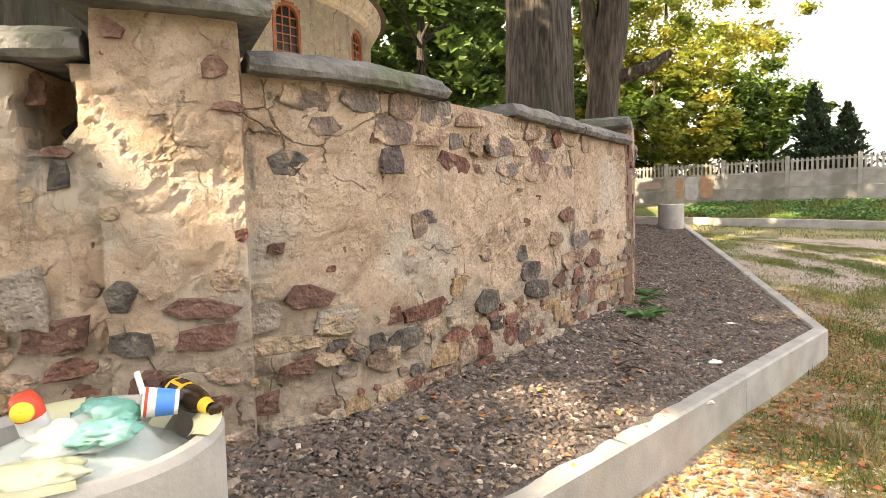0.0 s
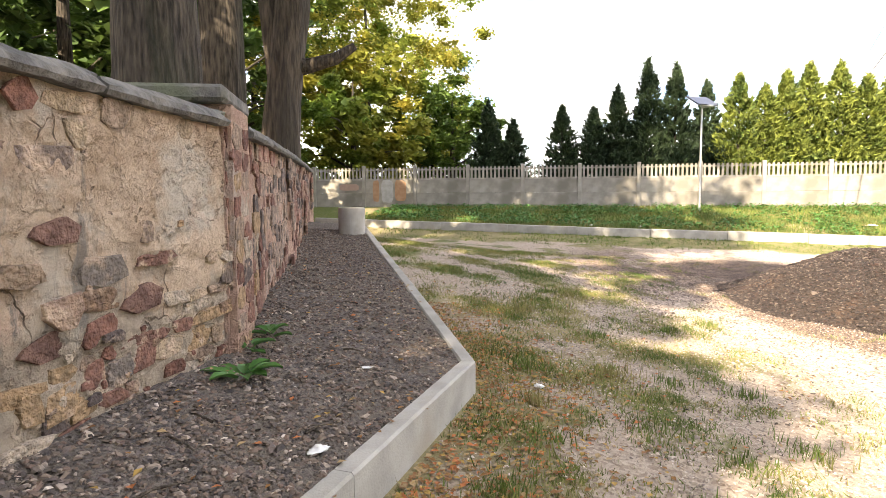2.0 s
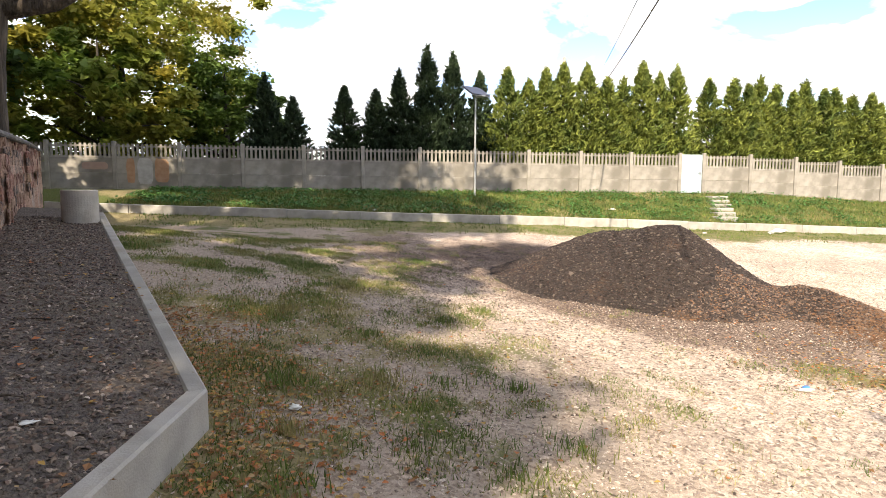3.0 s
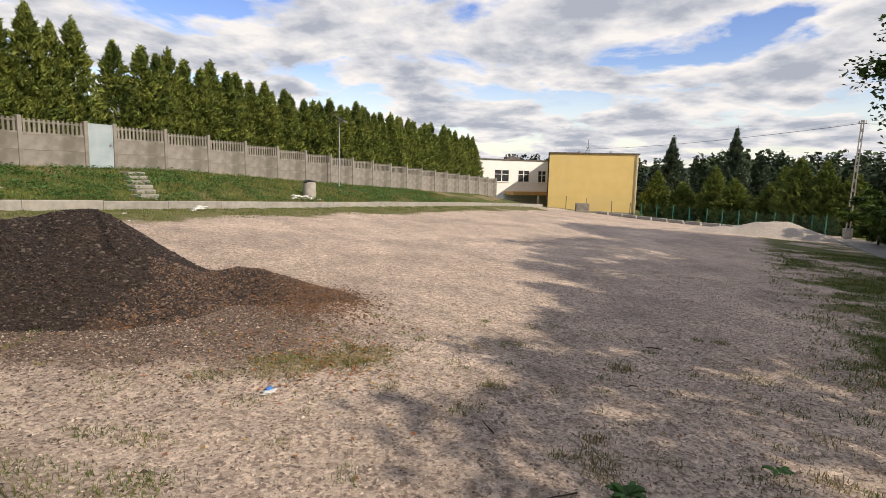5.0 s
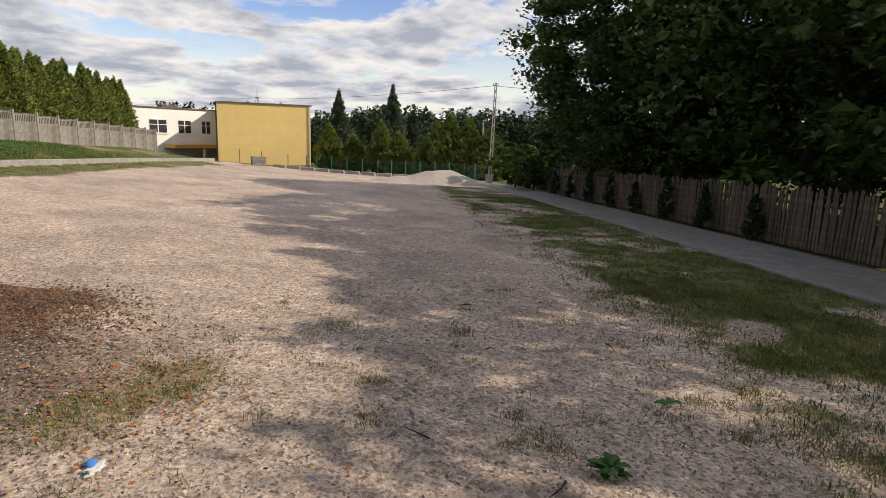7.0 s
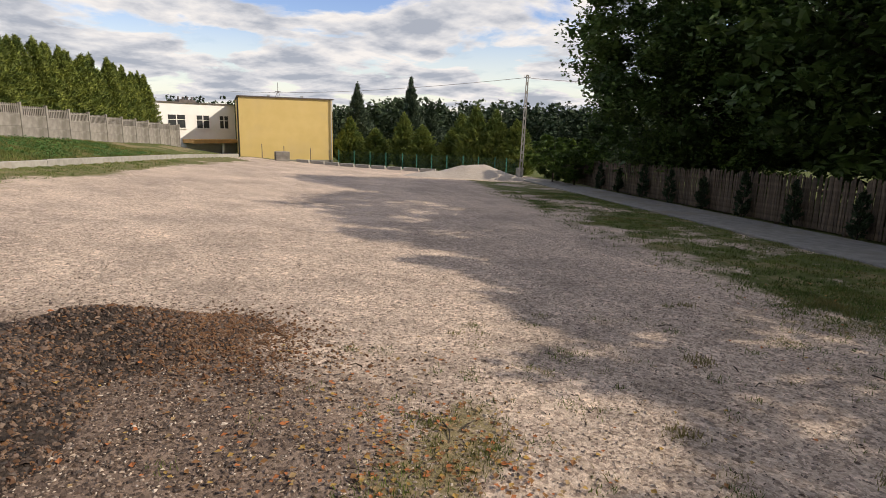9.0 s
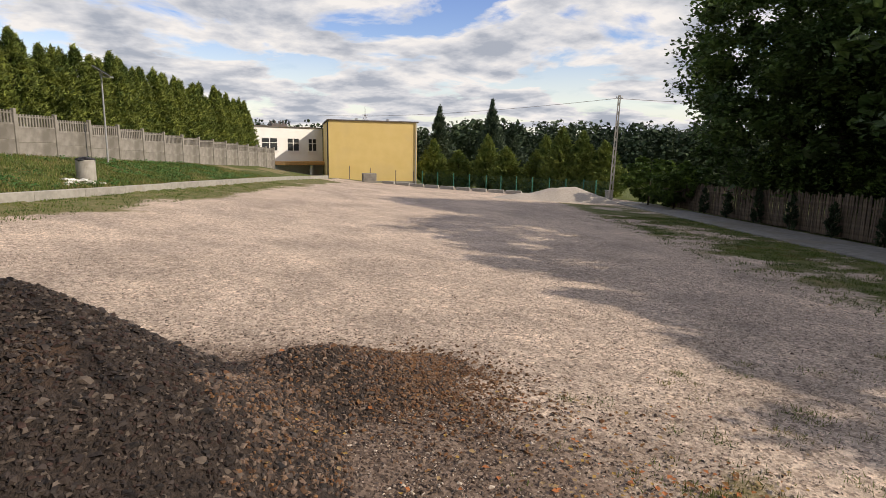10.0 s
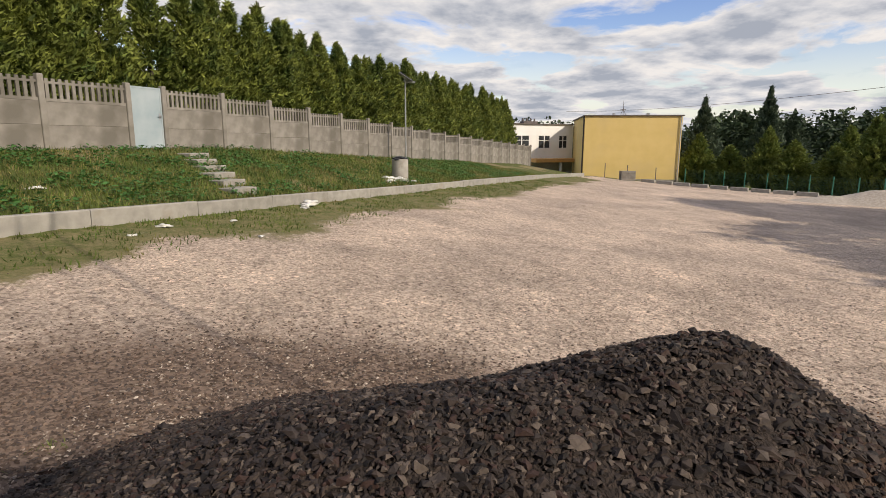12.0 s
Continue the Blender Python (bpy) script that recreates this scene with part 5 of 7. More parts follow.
def dead_limb_tree():
    """The bare trunk that forks behind the wall, with a broken limb."""
    tree = thing("old_lime_tree", pose(-0.80, 13.6, 1.3), label="gnarled bare trunk with one broken limb behind the wall", category="tree")
    v, f = lumpy_trunk([(0, 0, -0.4), (0.02, 0, 1.2), (0.10, 0, 2.6), (0.28, 0, 4.2), (0.50, 0, 6.0), (0.6, 0.2, 9.5)], [0.50, 0.42, 0.38, 0.36, 0.27, 0.12], 3, 0.09)
    part("trunk", mesh_from("trunk", v, f, DEADWOOD, True), None, tree)
    v, f = lumpy_trunk([(0.10, 0, 2.5), (-0.10, 0, 4.0), (-0.28, 0, 5.5), (-0.4, 0.1, 9.0)], [0.24, 0.20, 0.17, 0.09], 9, 0.08, 16)
    part("limb", mesh_from("limb", v, f, DEADWOOD, True), None, tree)
    v, f = lumpy_trunk([(0.15, 0, 3.2), (0.65, -0.05, 3.28), (1.15, -0.1, 3.42), (1.55, -0.1, 3.68)], [0.22, 0.15, 0.13, 0.085], 14, 0.08, 14)
    part("broken_limb", mesh_from("broken_limb", v, f, DEADWOOD, True), None, tree, "broken limb of bare split wood")
    rng = random.Random(8)
    cs = [(rng.uniform(-4.5, 3.6), rng.uniform(-3.5, 4), rng.uniform(6.9, 13)) for k in range(85)]
    part("crown", leaf_mesh("crown", cs, [rng.uniform(0.6, 1.1) for _ in cs], 160, 0.2, LEAF, 31), None, tree)


def churchyard_trees():
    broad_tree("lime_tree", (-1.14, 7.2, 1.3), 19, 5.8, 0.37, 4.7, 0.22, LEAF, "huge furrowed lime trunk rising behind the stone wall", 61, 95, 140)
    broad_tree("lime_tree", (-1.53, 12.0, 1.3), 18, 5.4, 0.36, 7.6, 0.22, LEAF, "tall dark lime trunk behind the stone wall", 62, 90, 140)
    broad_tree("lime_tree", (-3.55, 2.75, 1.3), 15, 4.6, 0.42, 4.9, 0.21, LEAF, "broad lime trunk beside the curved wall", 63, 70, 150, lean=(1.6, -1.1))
    # stands out of view, added to shade the wall and the lot's corner
    broad_tree("lime_tree", (-8.0, -5.0, 0.4), 12.5, 4.4, 0.40, 3.2, 0.20, LEAF, "unseen lime tree added to shade the lot's corner", 64, 145, 170)
    dead_limb_tree()


churchyard_trees()


def back_trees():
    broad_tree("maple_tree", (1.6, 33.5, 1.0), 14.0, 6.4, 0.35, 0.8, 0.19, LEAF_YELLOW, "large maple turning yellow beyond the concrete fence", 71, 150, 270)
    broad_tree("maple_tree", (5.6, 29.5, 1.2), 6.6, 2.6, 0.2, 0.4, 0.19, LEAF, "bushy green maple beyond the concrete fence", 72, 70, 190)
    broad_tree("maple_tree", (0.8, 27.0, 1.2), 7.0, 3.2, 0.2, 0.3, 0.26, LEAF_YELLOW, "yellow-green maple sapling behind the fence", 73, 60, 130)
    for k, (x, y, h, s) in enumerate([(-4.5, 27, 15, 4.5), (-9.0, 31, 17, 5.0), (-13.0, 25, 15, 4.6), (-5, 38, 18, 5.5), (-17, 33, 17, 5.0), (-22, 24, 16, 5), (-6.6, 18.0, 12, 3.8)]):
        broad_tree("wood_tree", (x, y, 1.2), h, s, 0.22, 1.8, 0.34, LEAF if k % 3 else LEAF_DARK, "tall slender woodland tree behind the church", 80 + k, 75, 90)
    broad_tree("far_tree", plan(-11.0, -28, 1.0), 4.6, 2.2, 0.15, 0.5, 0.3, LEAF_YELLOW, "small pale yellow tree far behind the fence", 95, 30, 90)


back_trees()


def path_trees():
    """The dark overhanging row behind the picket fence."""
    one = broad_tree("maple_tree", plan(12.8, 30.2, lot_z(12.8, 30)), 11.5, 6.2, 0.26, 0.7, 0.18, LEAF_DARK, "dark leafy maple overhanging the picket fence", 101, 240, 280)
    two = broad_tree("maple_tree", plan(4.4, 30.8, lot_z(4.4, 30)), 11.3, 5.9, 0.26, 0.7, 0.26, LEAF_DARK, "dark leafy maple overhanging the picket fence", 102, 150, 110)
    # the copy at L = -8 is added only for its shade on the lot
    for L, D, turn, k in [(-2.0, 31.0, 200, 0.88), (-8.0, 31.0, 20, 0.82), (9.0, 36.5, 250, 1.0), (1.0, 37.0, 300, 1.0), (16.5, 34.0, 60, 0.7)]:
        t = copy_thing(two, Matrix.Translation(plan(L, D, lot_z(L, 30) - 0.1)) @ pose(0, 0, 0, 0, 0, turn))
        t.scale = (k, k, k)
    for k, (L, D, h, s, m) in enumerate([(23.0, 26.2, 2.9, 1.7, LEAF), (20.2, 26.6, 2.6, 1.5, LEAF), (24.5, 28.2, 2.4, 1.3, LEAF), (17.5, 29.0, 4.5, 2.2, LEAF_DARK), (12.5, 29.5, 5.0, 2.4, LEAF_DARK), (8.2, 28.9, 3.3, 1.5, LEAF), (29.6, 28.4, 2.8, 1.8, LEAF)]):
        broad_tree("shrub", plan(L, D, lot_z(L, 27)), h, s, 0.06, 0.15, 0.16, m, "loose green shrub beside the footpath" if m is LEAF else "dark shrub behind the picket fence", 110 + k, 40, 110)


path_trees()


def far_conifers():
    rng = random.Random(33)
    tall = [conifer_mesh("garden_conifer_crown", 6.0, 1.6, 12000, 0.19, GARDEN_SUNLIT, 70 + k, 0.28, 0.75, 1.5) for k in range(3)]
    spruce = conifer_mesh("spruce_crown", 8.0, 2.6, 9000, 0.26, SPRUCE, 77, 0.5, 0.95)
    for x, y, h in [(59.8, -11.4, 4.6), (57.5, -13.2, 3.6), (55.2, -15.2, 5.0), (52.8, -16.0, 4.0), (50.2, -17.6, 3.6), (48.0, -18.8, 5.6), (46.6, -19.9, 5.3), (51.8, -19.4, 5.0), (45.0, -21.0, 4.6)]:
        conifer("garden_conifer", (x, y, -2.3), rng.choice(tall), "broad green garden conifer behind the green fence", 6.0, "garden conifers", rng.uniform(0, 360), h / 6.0, rng.uniform(0.9, 1.15))
    for x, y, h, w in [(68.1, -14.8, 8.1, 0.95), (69.1, -21.7, 9.2, 0.9), (70.5, -25.0, 6.6, 1.1)]:
        conifer("spruce", (x, y, -2.3), spruce, "tall dark spruce standing above the garden conifers", 8.0, "", rng.uniform(0, 360), h / 8.0, w)


far_conifers()


def far_forest():
    """Woods on the far slope, beyond the lot."""
    rng = np.random.default_rng(9)
    pos, size = [], []
    for k in range(1500):
        L, D = rng.uniform(84, 130), rng.uniform(-30, 105)
        if D < 14 and L < 115:
            continue
        p = plan(L, D)
        base = ground_z(p.x, p.y)
        h = rng.uniform(10.8, 13.8) * (0.8 if L < 100 else 1.0)
        r = rng.uniform(1.9, 3.1)
        n = 125
        u = 0.12 + 0.88 * rng.random(n) ** 1.1
        a = rng.uniform(0, 2 * math.pi, n)
        q = r * (1.04 - u) ** 0.5 * rng.uniform(0.45, 1.1, n)
        pos.append(np.stack([p.x + np.cos(a) * q, p.y + np.sin(a) * q, base + u * h], 1))
        size.append(rng.uniform(0.4, 0.95, n))
    pos, size = np.concatenate(pos), np.concatenate(size)
    me = bake("forest", LEAF_V, LEAF_F, pos, turns(len(pos), rng, 1.4), np.stack([size, size, size], 1), FOREST)
    tagged(new("forest", me), "dark mixed forest on the far slope", "forest", kind="stuff")


far_forest()


# ---- buildings ----
def quad_frame(a, b):
    """The pose of a wall whose foot runs from a to b; its y points into the house."""
    a, b = Vector(a), Vector(b)
    d = (b - a).normalized()
    return Matrix.Translation(a) @ Matrix((d, Vector((-d.y, d.x, 0)), Vector((0, 0, 1)))).transposed().to_4x4(), (b - a).length


def yellow_hall():
    m, w = quad_frame((58.55, -1.0, -1.9), (57.74, -9.08, -1.9))
    m = m @ pose(0, 0, 0)
    hall = thing("yellow_hall", m, label="windowless yellow rendered hall with a flat roof", category="building")
    h = 5.82
    part("wall", boxes((0, w, 0, 14, 0, h)), YELLOW_WALL, hall)
    part("roof", boxes((-0.12, w + 0.12, -0.12, 14.1, h, h + 0.10)), ROOF_DARK, hall, "dark roof edge")
    part("plinth", boxes((-0.03, w + 0.03, -0.03, 0.0, 0, 0.42)), FENCE, hall, "grey plinth")
    part("downpipe", tube(bmesh.new(), (w - 0.12, -0.09, 0), (w - 0.12, -0.09, h), 0.05, 0.05, 8), STEEL, hall)
    part("corner_trim", boxes((-0.13, -0.02, 0.25, 0.38, 0, h)), ROOF_DARK, hall)
    bm = bmesh.new()
    tube(bm, (3.6, 3, h), (3.6, 3, h + 1.5), 0.03, 0.02, 6)
    tube(bm, (3.35, 3, h + 0.7), (3.85, 3, h + 0.7), 0.02, 0.02, 6)
    tube(bm, (3.3, 3, h), (3.6, 3, h + 0.8), 0.02, 0.02, 6)
    tube(bm, (3.9, 3, h), (3.6, 3, h + 0.8), 0.02, 0.02, 6)
    part("aerial", bm, ROOF_DARK, hall, "thin roof aerial")
    for x in (2.6, 5.6):
        part("vent", boxes((x, x + 0.25, 2.5, 2.75, h + 0.08, h + 0.35)), STEEL, hall)


def casement(parent, x, z, w, h, mid=True):
    """A white plastic window set into a wall at y = 0."""
    win = part("window", boxes((x, x + w, -0.02, 0.06, z, z + 0.07), (x, x + w, -0.02, 0.06, z + h - 0.07, z + h), (x, x + 0.07, -0.02, 0.06, z + 0.07, z + h - 0.07),
                               (x + w - 0.07, x + w, -0.02, 0.06, z + 0.07, z + h - 0.07), (x + w / 2 - 0.05, x + w / 2 + 0.05, -0.02, 0.06, z + 0.07, z + h - 0.07),
                               (x + 0.07, x + w - 0.07, -0.015, 0.055, z + h * 0.6, z + h * 0.6 + 0.06)), PVC, parent)
    part("pane", boxes((x + 0.05, x + w - 0.05, 0.01, 0.03, z + 0.05, z + h - 0.05)), PANE, win, "dark window pane")
    part("sill", boxes((x - 0.05, x + w + 0.05, -0.10, 0.02, z - 0.05, z)), PVC, win)


def white_house():
    m, w = quad_frame((66.2, 8.6, -2.4), (71.6, -2.2, -2.4))
    house = thing("white_house", m, label="white flat-roofed school building with plastic windows", category="building")
    h = 5.85
    # the front is pieced round the window openings
    wins = [(4.6, 1.9), (7.6, 1.5), (10.2, 1.1)]
    z0, z1 = 3.35, 4.75
    rows, x = [(0, w, 0.06, 10, 0, h), (0, w, 0, 0.06, 0, z0), (0, w, 0, 0.06, z1, h)], 0
    for wx, ww in wins:
        rows.append((x, wx, 0, 0.06, z0, z1))
        x = wx + ww
    rows.append((x, w, 0, 0.06, z0, z1))
    part("wall", boxes(*rows), WHITE_WALL, house)
    part("roof", boxes((-0.15, w + 0.15, -0.15, 10.1, h, h + 0.10)), ROOF_DARK, house, "dark roof edge")
    for wx, ww in wins:
        casement(house, wx, z0, ww, z1 - z0)
    part("canopy", boxes((6.0, w + 1, -2.2, -0.02, 1.95, 2.3)), FASCIA, house, "low orange-edged canopy")
    part("canopy_post", boxes((9.2, 9.4, -2.0, -1.8, 0, 1.95)), PVC, house)
    part("chimney", boxes((7.6, 9.4, 3, 3.8, h + 0.08, h + 0.45)), ROOF_DARK, house)
    for x in (7.7, 8.2, 8.7, 9.2):
        part("chimney_pot", tube(bmesh.new(), (x, 3.4, h + 0.45), (x, 3.4, h + 0.75), 0.10, 0.10, 8), ROOF_DARK, house)


yellow_hall()
white_house()


def rotunda():
    """The round church behind the wall, with its arched windows and cornice."""
    church = thing("round_church", pose(-10.9, 12.7, 0.8, 0, 0, 0), label="round ochre-plastered church with small arched windows", category="church")
    R, n, top = 4.5, 96, 5.75
    # windows stand every 30 degrees; the wall leaves arched openings for them
    first = math.degrees(math.atan2(-12.7, 10.9)) + 23.0
    centres = [radians(first + 30 * k) for k in range(12)]
    hw, zs, zr = 0.33, 4.15, 5.02
    bm = bmesh.new()
    angs = [2 * math.pi * i / 384 for i in range(384)]
    zrow = [-0.6] + list(np.arange(0.2, 4.0, 0.4)) + list(np.arange(4.15, 5.56, 0.06)) + [top]
    grid = [[bm.verts.new((R * math.cos(a), R * math.sin(a), z)) for a in angs] for z in zrow]

    def inside(a, z):
        for c in centres:
            d = (a - c + math.pi) % (2 * math.pi) - math.pi
            x = d * R
            if abs(x) < hw and zs < z < zr + math.sqrt(max(0, hw * hw - x * x)):
                return True
        return False
    for j in range(len(zrow) - 1):
        for i in range(384):
            k = (i + 1) % 384
            if not inside(angs[i] + math.pi / 384, (zrow[j] + zrow[j + 1]) / 2):
                bm.faces.new((grid[j][i], grid[j][k], grid[j + 1][k], grid[j + 1][i]))
    bmesh.ops.solidify(bm, geom=bm.faces[:], thickness=0.35)
    wall = part("wall", bm, CHURCH, church)
    ring = [(R + 0.02, 5.55), (R + 0.10, 5.60), (R + 0.10, 5.72), (R + 0.22, 5.80), (R + 0.30, 5.95), (R + 0.30, 6.05), (R - 0.2, 6.05), (R - 0.2, 5.55)]
    verts = [(r * math.cos(a), r * math.sin(a), z) for a in angs[::4] for r, z in ring]
    w = len(ring)
    faces = [(i * w + k, ((i + 1) % n) * w + k, ((i + 1) % n) * w + (k + 1) % w, i * w + (k + 1) % w) for i in range(n) for k in range(w)]
    part("cornice", mesh_from("cornice", verts, faces, CHURCH, False), None, church)
    bm = bmesh.new()
    bmesh.ops.create_cone(bm, cap_ends=True, segments=64, radius1=R + 0.45, radius2=0.3, depth=2.6, matrix=Matrix.Translation((0, 0, 6.05 + 1.3)))
    part("roof", bm, ROOF_DARK, church, "dark conical roof")
    for c in centres:
        wm = pose(0, 0, 0, 0, 0, math.degrees(c)) @ Matrix.Translation((R - 0.16, 0, 0))
        bm = bmesh.new()
        out, inn = [], []
        prof = [(-hw, zs), (-hw, zr)] + [(-hw * math.cos(t), zr + hw * math.sin(t)) for t in np.linspace(0.2, math.pi - 0.2, 9)] + [(hw, zr), (hw, zs)]
        k = 0.80
        rows = []
        for y, z in prof:
            iy, iz = y * k, zr + (z - zr) * (k if z > zr else 0.93)
            rows.append([bm.verts.new((x, yy, zz)) for x, yy, zz in ((0.14, y * 1.04, z + (0.02 if z > zr else 0)), (0.14, iy, iz), (0.0, iy, iz), (0.0, y * 1.04, z))])
        m_ = len(rows)
        for i in range(m_):
            a, b = rows[i], rows[(i + 1) % m_]
            for q in range(4):
                bm.faces.new((a[q], b[q], b[(q + 1) % 4], a[(q + 1) % 4]))
        win = part("window", bm, BRICK_TRIM, church, "brick-red arched window frame", m=wm)
        for y in (-0.09, 0.09):
            part("glazing_bar", boxes((0.06, 0.085, y - 0.012, y + 0.012, zs + 0.05, zr + 0.24)), BRICK_TRIM, win)
        for z in np.arange(zs + 0.18, zr + 0.2, 0.18):
            part("glazing_bar", boxes((0.058, 0.083, -hw * 0.8, hw * 0.8, z - 0.012, z + 0.012)), BRICK_TRIM, win)
        bm = bmesh.new()
        bm.faces.new([bm.verts.new((0.05, y * 0.95, z)) for y, z in prof])
        bmesh.ops.solidify(bm, geom=bm.faces[:], thickness=0.01)
        part("pane", bm, PANE, win, "dark window pane")


rotunda()


# ---- lamps, poles, wires ----
def solar_lamp(L, turn):
    z = bank_z(L, 1.0)
    lamp = thing("solar_lamp", Matrix.Translation(plan(L, 1.0, z)) @ pose(0, 0, 0, 0, 0, turn), label="slim galvanised solar lamp post on the bank", category="street lamp", group="solar lamps")
    part("pole", tube(bmesh.new(), (0, 0, -0.3), (0, 0, 3.45), 0.038, 0.030, 10), STEEL, lamp, smooth=False)
    part("solar_panel", boxes((-0.42, 0.42, -0.32, 0.32, -0.018, 0.018), bevel=0.004), PANEL, lamp, "dark tilted solar panel", m=pose(0, -0.02, 3.58, 32, 0, 0))
    part("panel_frame", boxes((-0.44, 0.44, -0.34, 0.34, -0.03, -0.018)), STEEL, lamp, m=pose(0, -0.02, 3.58, 32, 0, 0))
    part("lamp_head", boxes((-0.09, 0.09, -0.42, -0.04, 3.34, 3.40), bevel=0.015), STEEL, lamp)
    part("bracket", boxes((-0.02, 0.02, -0.06, 0.06, 3.40, 3.56)), STEEL, lamp)


solar_lamp(-8.35, 10)
solar_lamp(12.65, 10)


def lattice_pole(place, h):
    pole = thing("utility_pole", Matrix.Translation(place) @ pose(0, 0, 0, 0, -1.0, 70), label="pale slotted concrete utility pole", category="utility pole")
    bm = bmesh.new()
    n = 12
    for s in (-1, 1):
        r = bmesh.ops.create_cube(bm, size=1.0)
        for v in r["verts"]:
            up = v.co.z + 0.5
            v.co = Vector((s * (0.10 - 0.04 * up) + v.co.x * 0.05, v.co.y * (0.17 - 0.06 * up), up * h))
    for i in range(n + 1):
        z = h * i / n
        wdt = 0.10 - 0.04 * i / n
        box(bm, -wdt, wdt, -0.05, 0.05, max(0, z - 0.10), min(h, z + 0.10))
    part("shaft", bm, RING, pole)
    part("crossarm", boxes((-0.22, 0.22, -0.03, 0.03, h - 0.22, h - 0.16)), STEEL, pole)
    for x in (-0.18, 0.18):
        part("insulator", tube(bmesh.new(), (x, 0, h - 0.17), (x, 0, h - 0.02), 0.035, 0.025, 8), PVC, pole)
    return pole


POLE = Vector((39.45, -17.8, ground_z(39.45, -17.8)))
lattice_pole(POLE, 5.5 - POLE.z)


def wire(name, a, b, sag, r, label):
    a, b = Vector(a), Vector(b)
    pts = [a.lerp(b, k / 20) - Vector((0, 0, sag * 4 * (k / 20) * (1 - k / 20))) for k in range(21)]
    v, f = [], []
    for p in pts:
        d = (b - a).normalized()
        s = Vector((d.y, -d.x, 0)).normalized()
        for q in range(4):
            t = q * math.pi / 2
            v.append(p + s * r * math.cos(t) + Vector((0, 0, r * math.sin(t))))
    for i in range(20):
        for q in range(4):
            f.append((i * 4 + q, i * 4 + (q + 1) % 4, i * 4 + 4 + (q + 1) % 4, i * 4 + 4 + q))
    tagged(new(name, mesh_from(name, v, f, ROOF_DARK)), label, "cable")


wire("power_cable", POLE + Vector((0, 0, 5.3 - POLE.z)), (82, -3, 5.4), 0.5, 0.014, "thin dark power cable from the pole to the hall")
wire("power_cable", POLE + Vector((0, 0, 5.3 - POLE.z)), (31, -36, 6.0), 0.5, 0.014, "thin dark power cable running off over the trees")


def round_pole(place, h, label):
    pole = thing("street_lamp", Matrix.Translation(place), label=label, category="street lamp")
    part("pole", tube(bmesh.new(), (0, 0, -0.3), (0, 0, h), 0.11, 0.08, 8), RING, pole)
    part("arm", tube(bmesh.new(), (0, 0, h), (-0.5, 0.25, h + 0.12), 0.03, 0.03, 6), STEEL, pole)
    part("lamp_head", boxes((-0.85, -0.45, 0.15, 0.40, h + 0.08, h + 0.16), bevel=0.02), STEEL, pole)


round_pole((69.8, -34.7, ground_z(69.8, -34.7)), 3.6 - ground_z(69.8, -34.7), "grey street lamp beyond the green fence")
far_pole = thing("utility_pole", pose(27.2, 31.7, 1.0), label="weathered round pole behind the thuja row", category="utility pole")
part("shaft", tube(bmesh.new(), (0, 0, -0.3), (0, 0, 9.4), 0.16, 0.12, 10), RING, far_pole)
wire("power_cable", (24.4, 26.0, 6.9), (3.0, 0.1, 6.6), 0.35, 0.02, "thick dark overhead cable crossing above the lot")
wire("power_cable", (24.2, 26.1, 7.3), (2.7, 0.4, 7.0), 0.35, 0.011, "thin overhead cable crossing above the lot")


# ---- picket fence and its small thujas ----
PICKET_D = 27.25


def picket_fence():
    fence = thing("picket_fence", label="dark weathered wooden picket fence along the footpath", category="fence", kind="structure")
    rng = random.Random(17)
    shapes = []
    for k in range(5):
        h = 1.28 + 0.03 * k
        bm = bmesh.new()
        w = 0.034 + 0.003 * k
        v = [bm.verts.new(p) for p in ((-w, -0.011, 0), (w, -0.011, 0), (w * 0.95, -0.011, h - 0.05), (0.004 * k, -0.011, h), (-w * 0.95, -0.011, h - 0.05))]
        f = bm.faces.new(v)
        r = bmesh.ops.extrude_face_region(bm, geom=[f])
        for q in r["geom"]:
            if isinstance(q, bmesh.types.BMVert):
                q.co.y += 0.022
        bmesh.ops.recalc_face_normals(bm, faces=bm.faces[:])
        me = bpy.data.meshes.new("picket")
        bm.to_mesh(me)
        bm.free()
        me.materials.append(WOOD)
        shapes.append(me)
    L = -5.5
    while L < 22.5:
        z = lot_z(L, PICKET_D) + 0.06
        part("picket", rng.choice(shapes), None, fence, m=Matrix.Translation(plan(L, PICKET_D, z)) @ pose(0, 0, 0, 0, rng.uniform(-2.5, 2.5), math.degrees(FA)))
        L += rng.uniform(0.096, 0.112)
    L = -5.5
    while L < 22.5:
        a, b = plan(L, PICKET_D + 0.045, lot_z(L, PICKET_D)), plan(L + 2.5, PICKET_D + 0.045, lot_z(L + 2.5, PICKET_D))
        for h in (0.35, 1.05):
            part("rail", tube(bmesh.new(), a + Vector((0, 0, h)), b + Vector((0, 0, h)), 0.035, 0.035, 6), WOOD, fence)
        part("fence_post", tube(bmesh.new(), a + FN * 0.07 - Vector((0, 0, 0.2)), a + FN * 0.07 + Vector((0, 0, 1.25)), 0.055, 0.05, 8), WOOD, fence)
        L += 2.5


picket_fence()
young = conifer_mesh("young_thuja_crown", 1.15, 0.26, 1500, 0.07, THUJA_DARK, 91, 0.2, 0.45)
for n_, L_ in enumerate((1.2, 3.4, 5.6, 7.9, 10.2, 12.5, 15.0, 17.4)):
    conifer("young_thuja", plan(L_, 26.98, lot_z(L_, 27) + 0.03), young, "small dark columnar thuja before the picket fence", 1.1, "young thujas", n_ * 70, 0.95 + 0.1 * (n_ % 3), 1.0, 0.02)


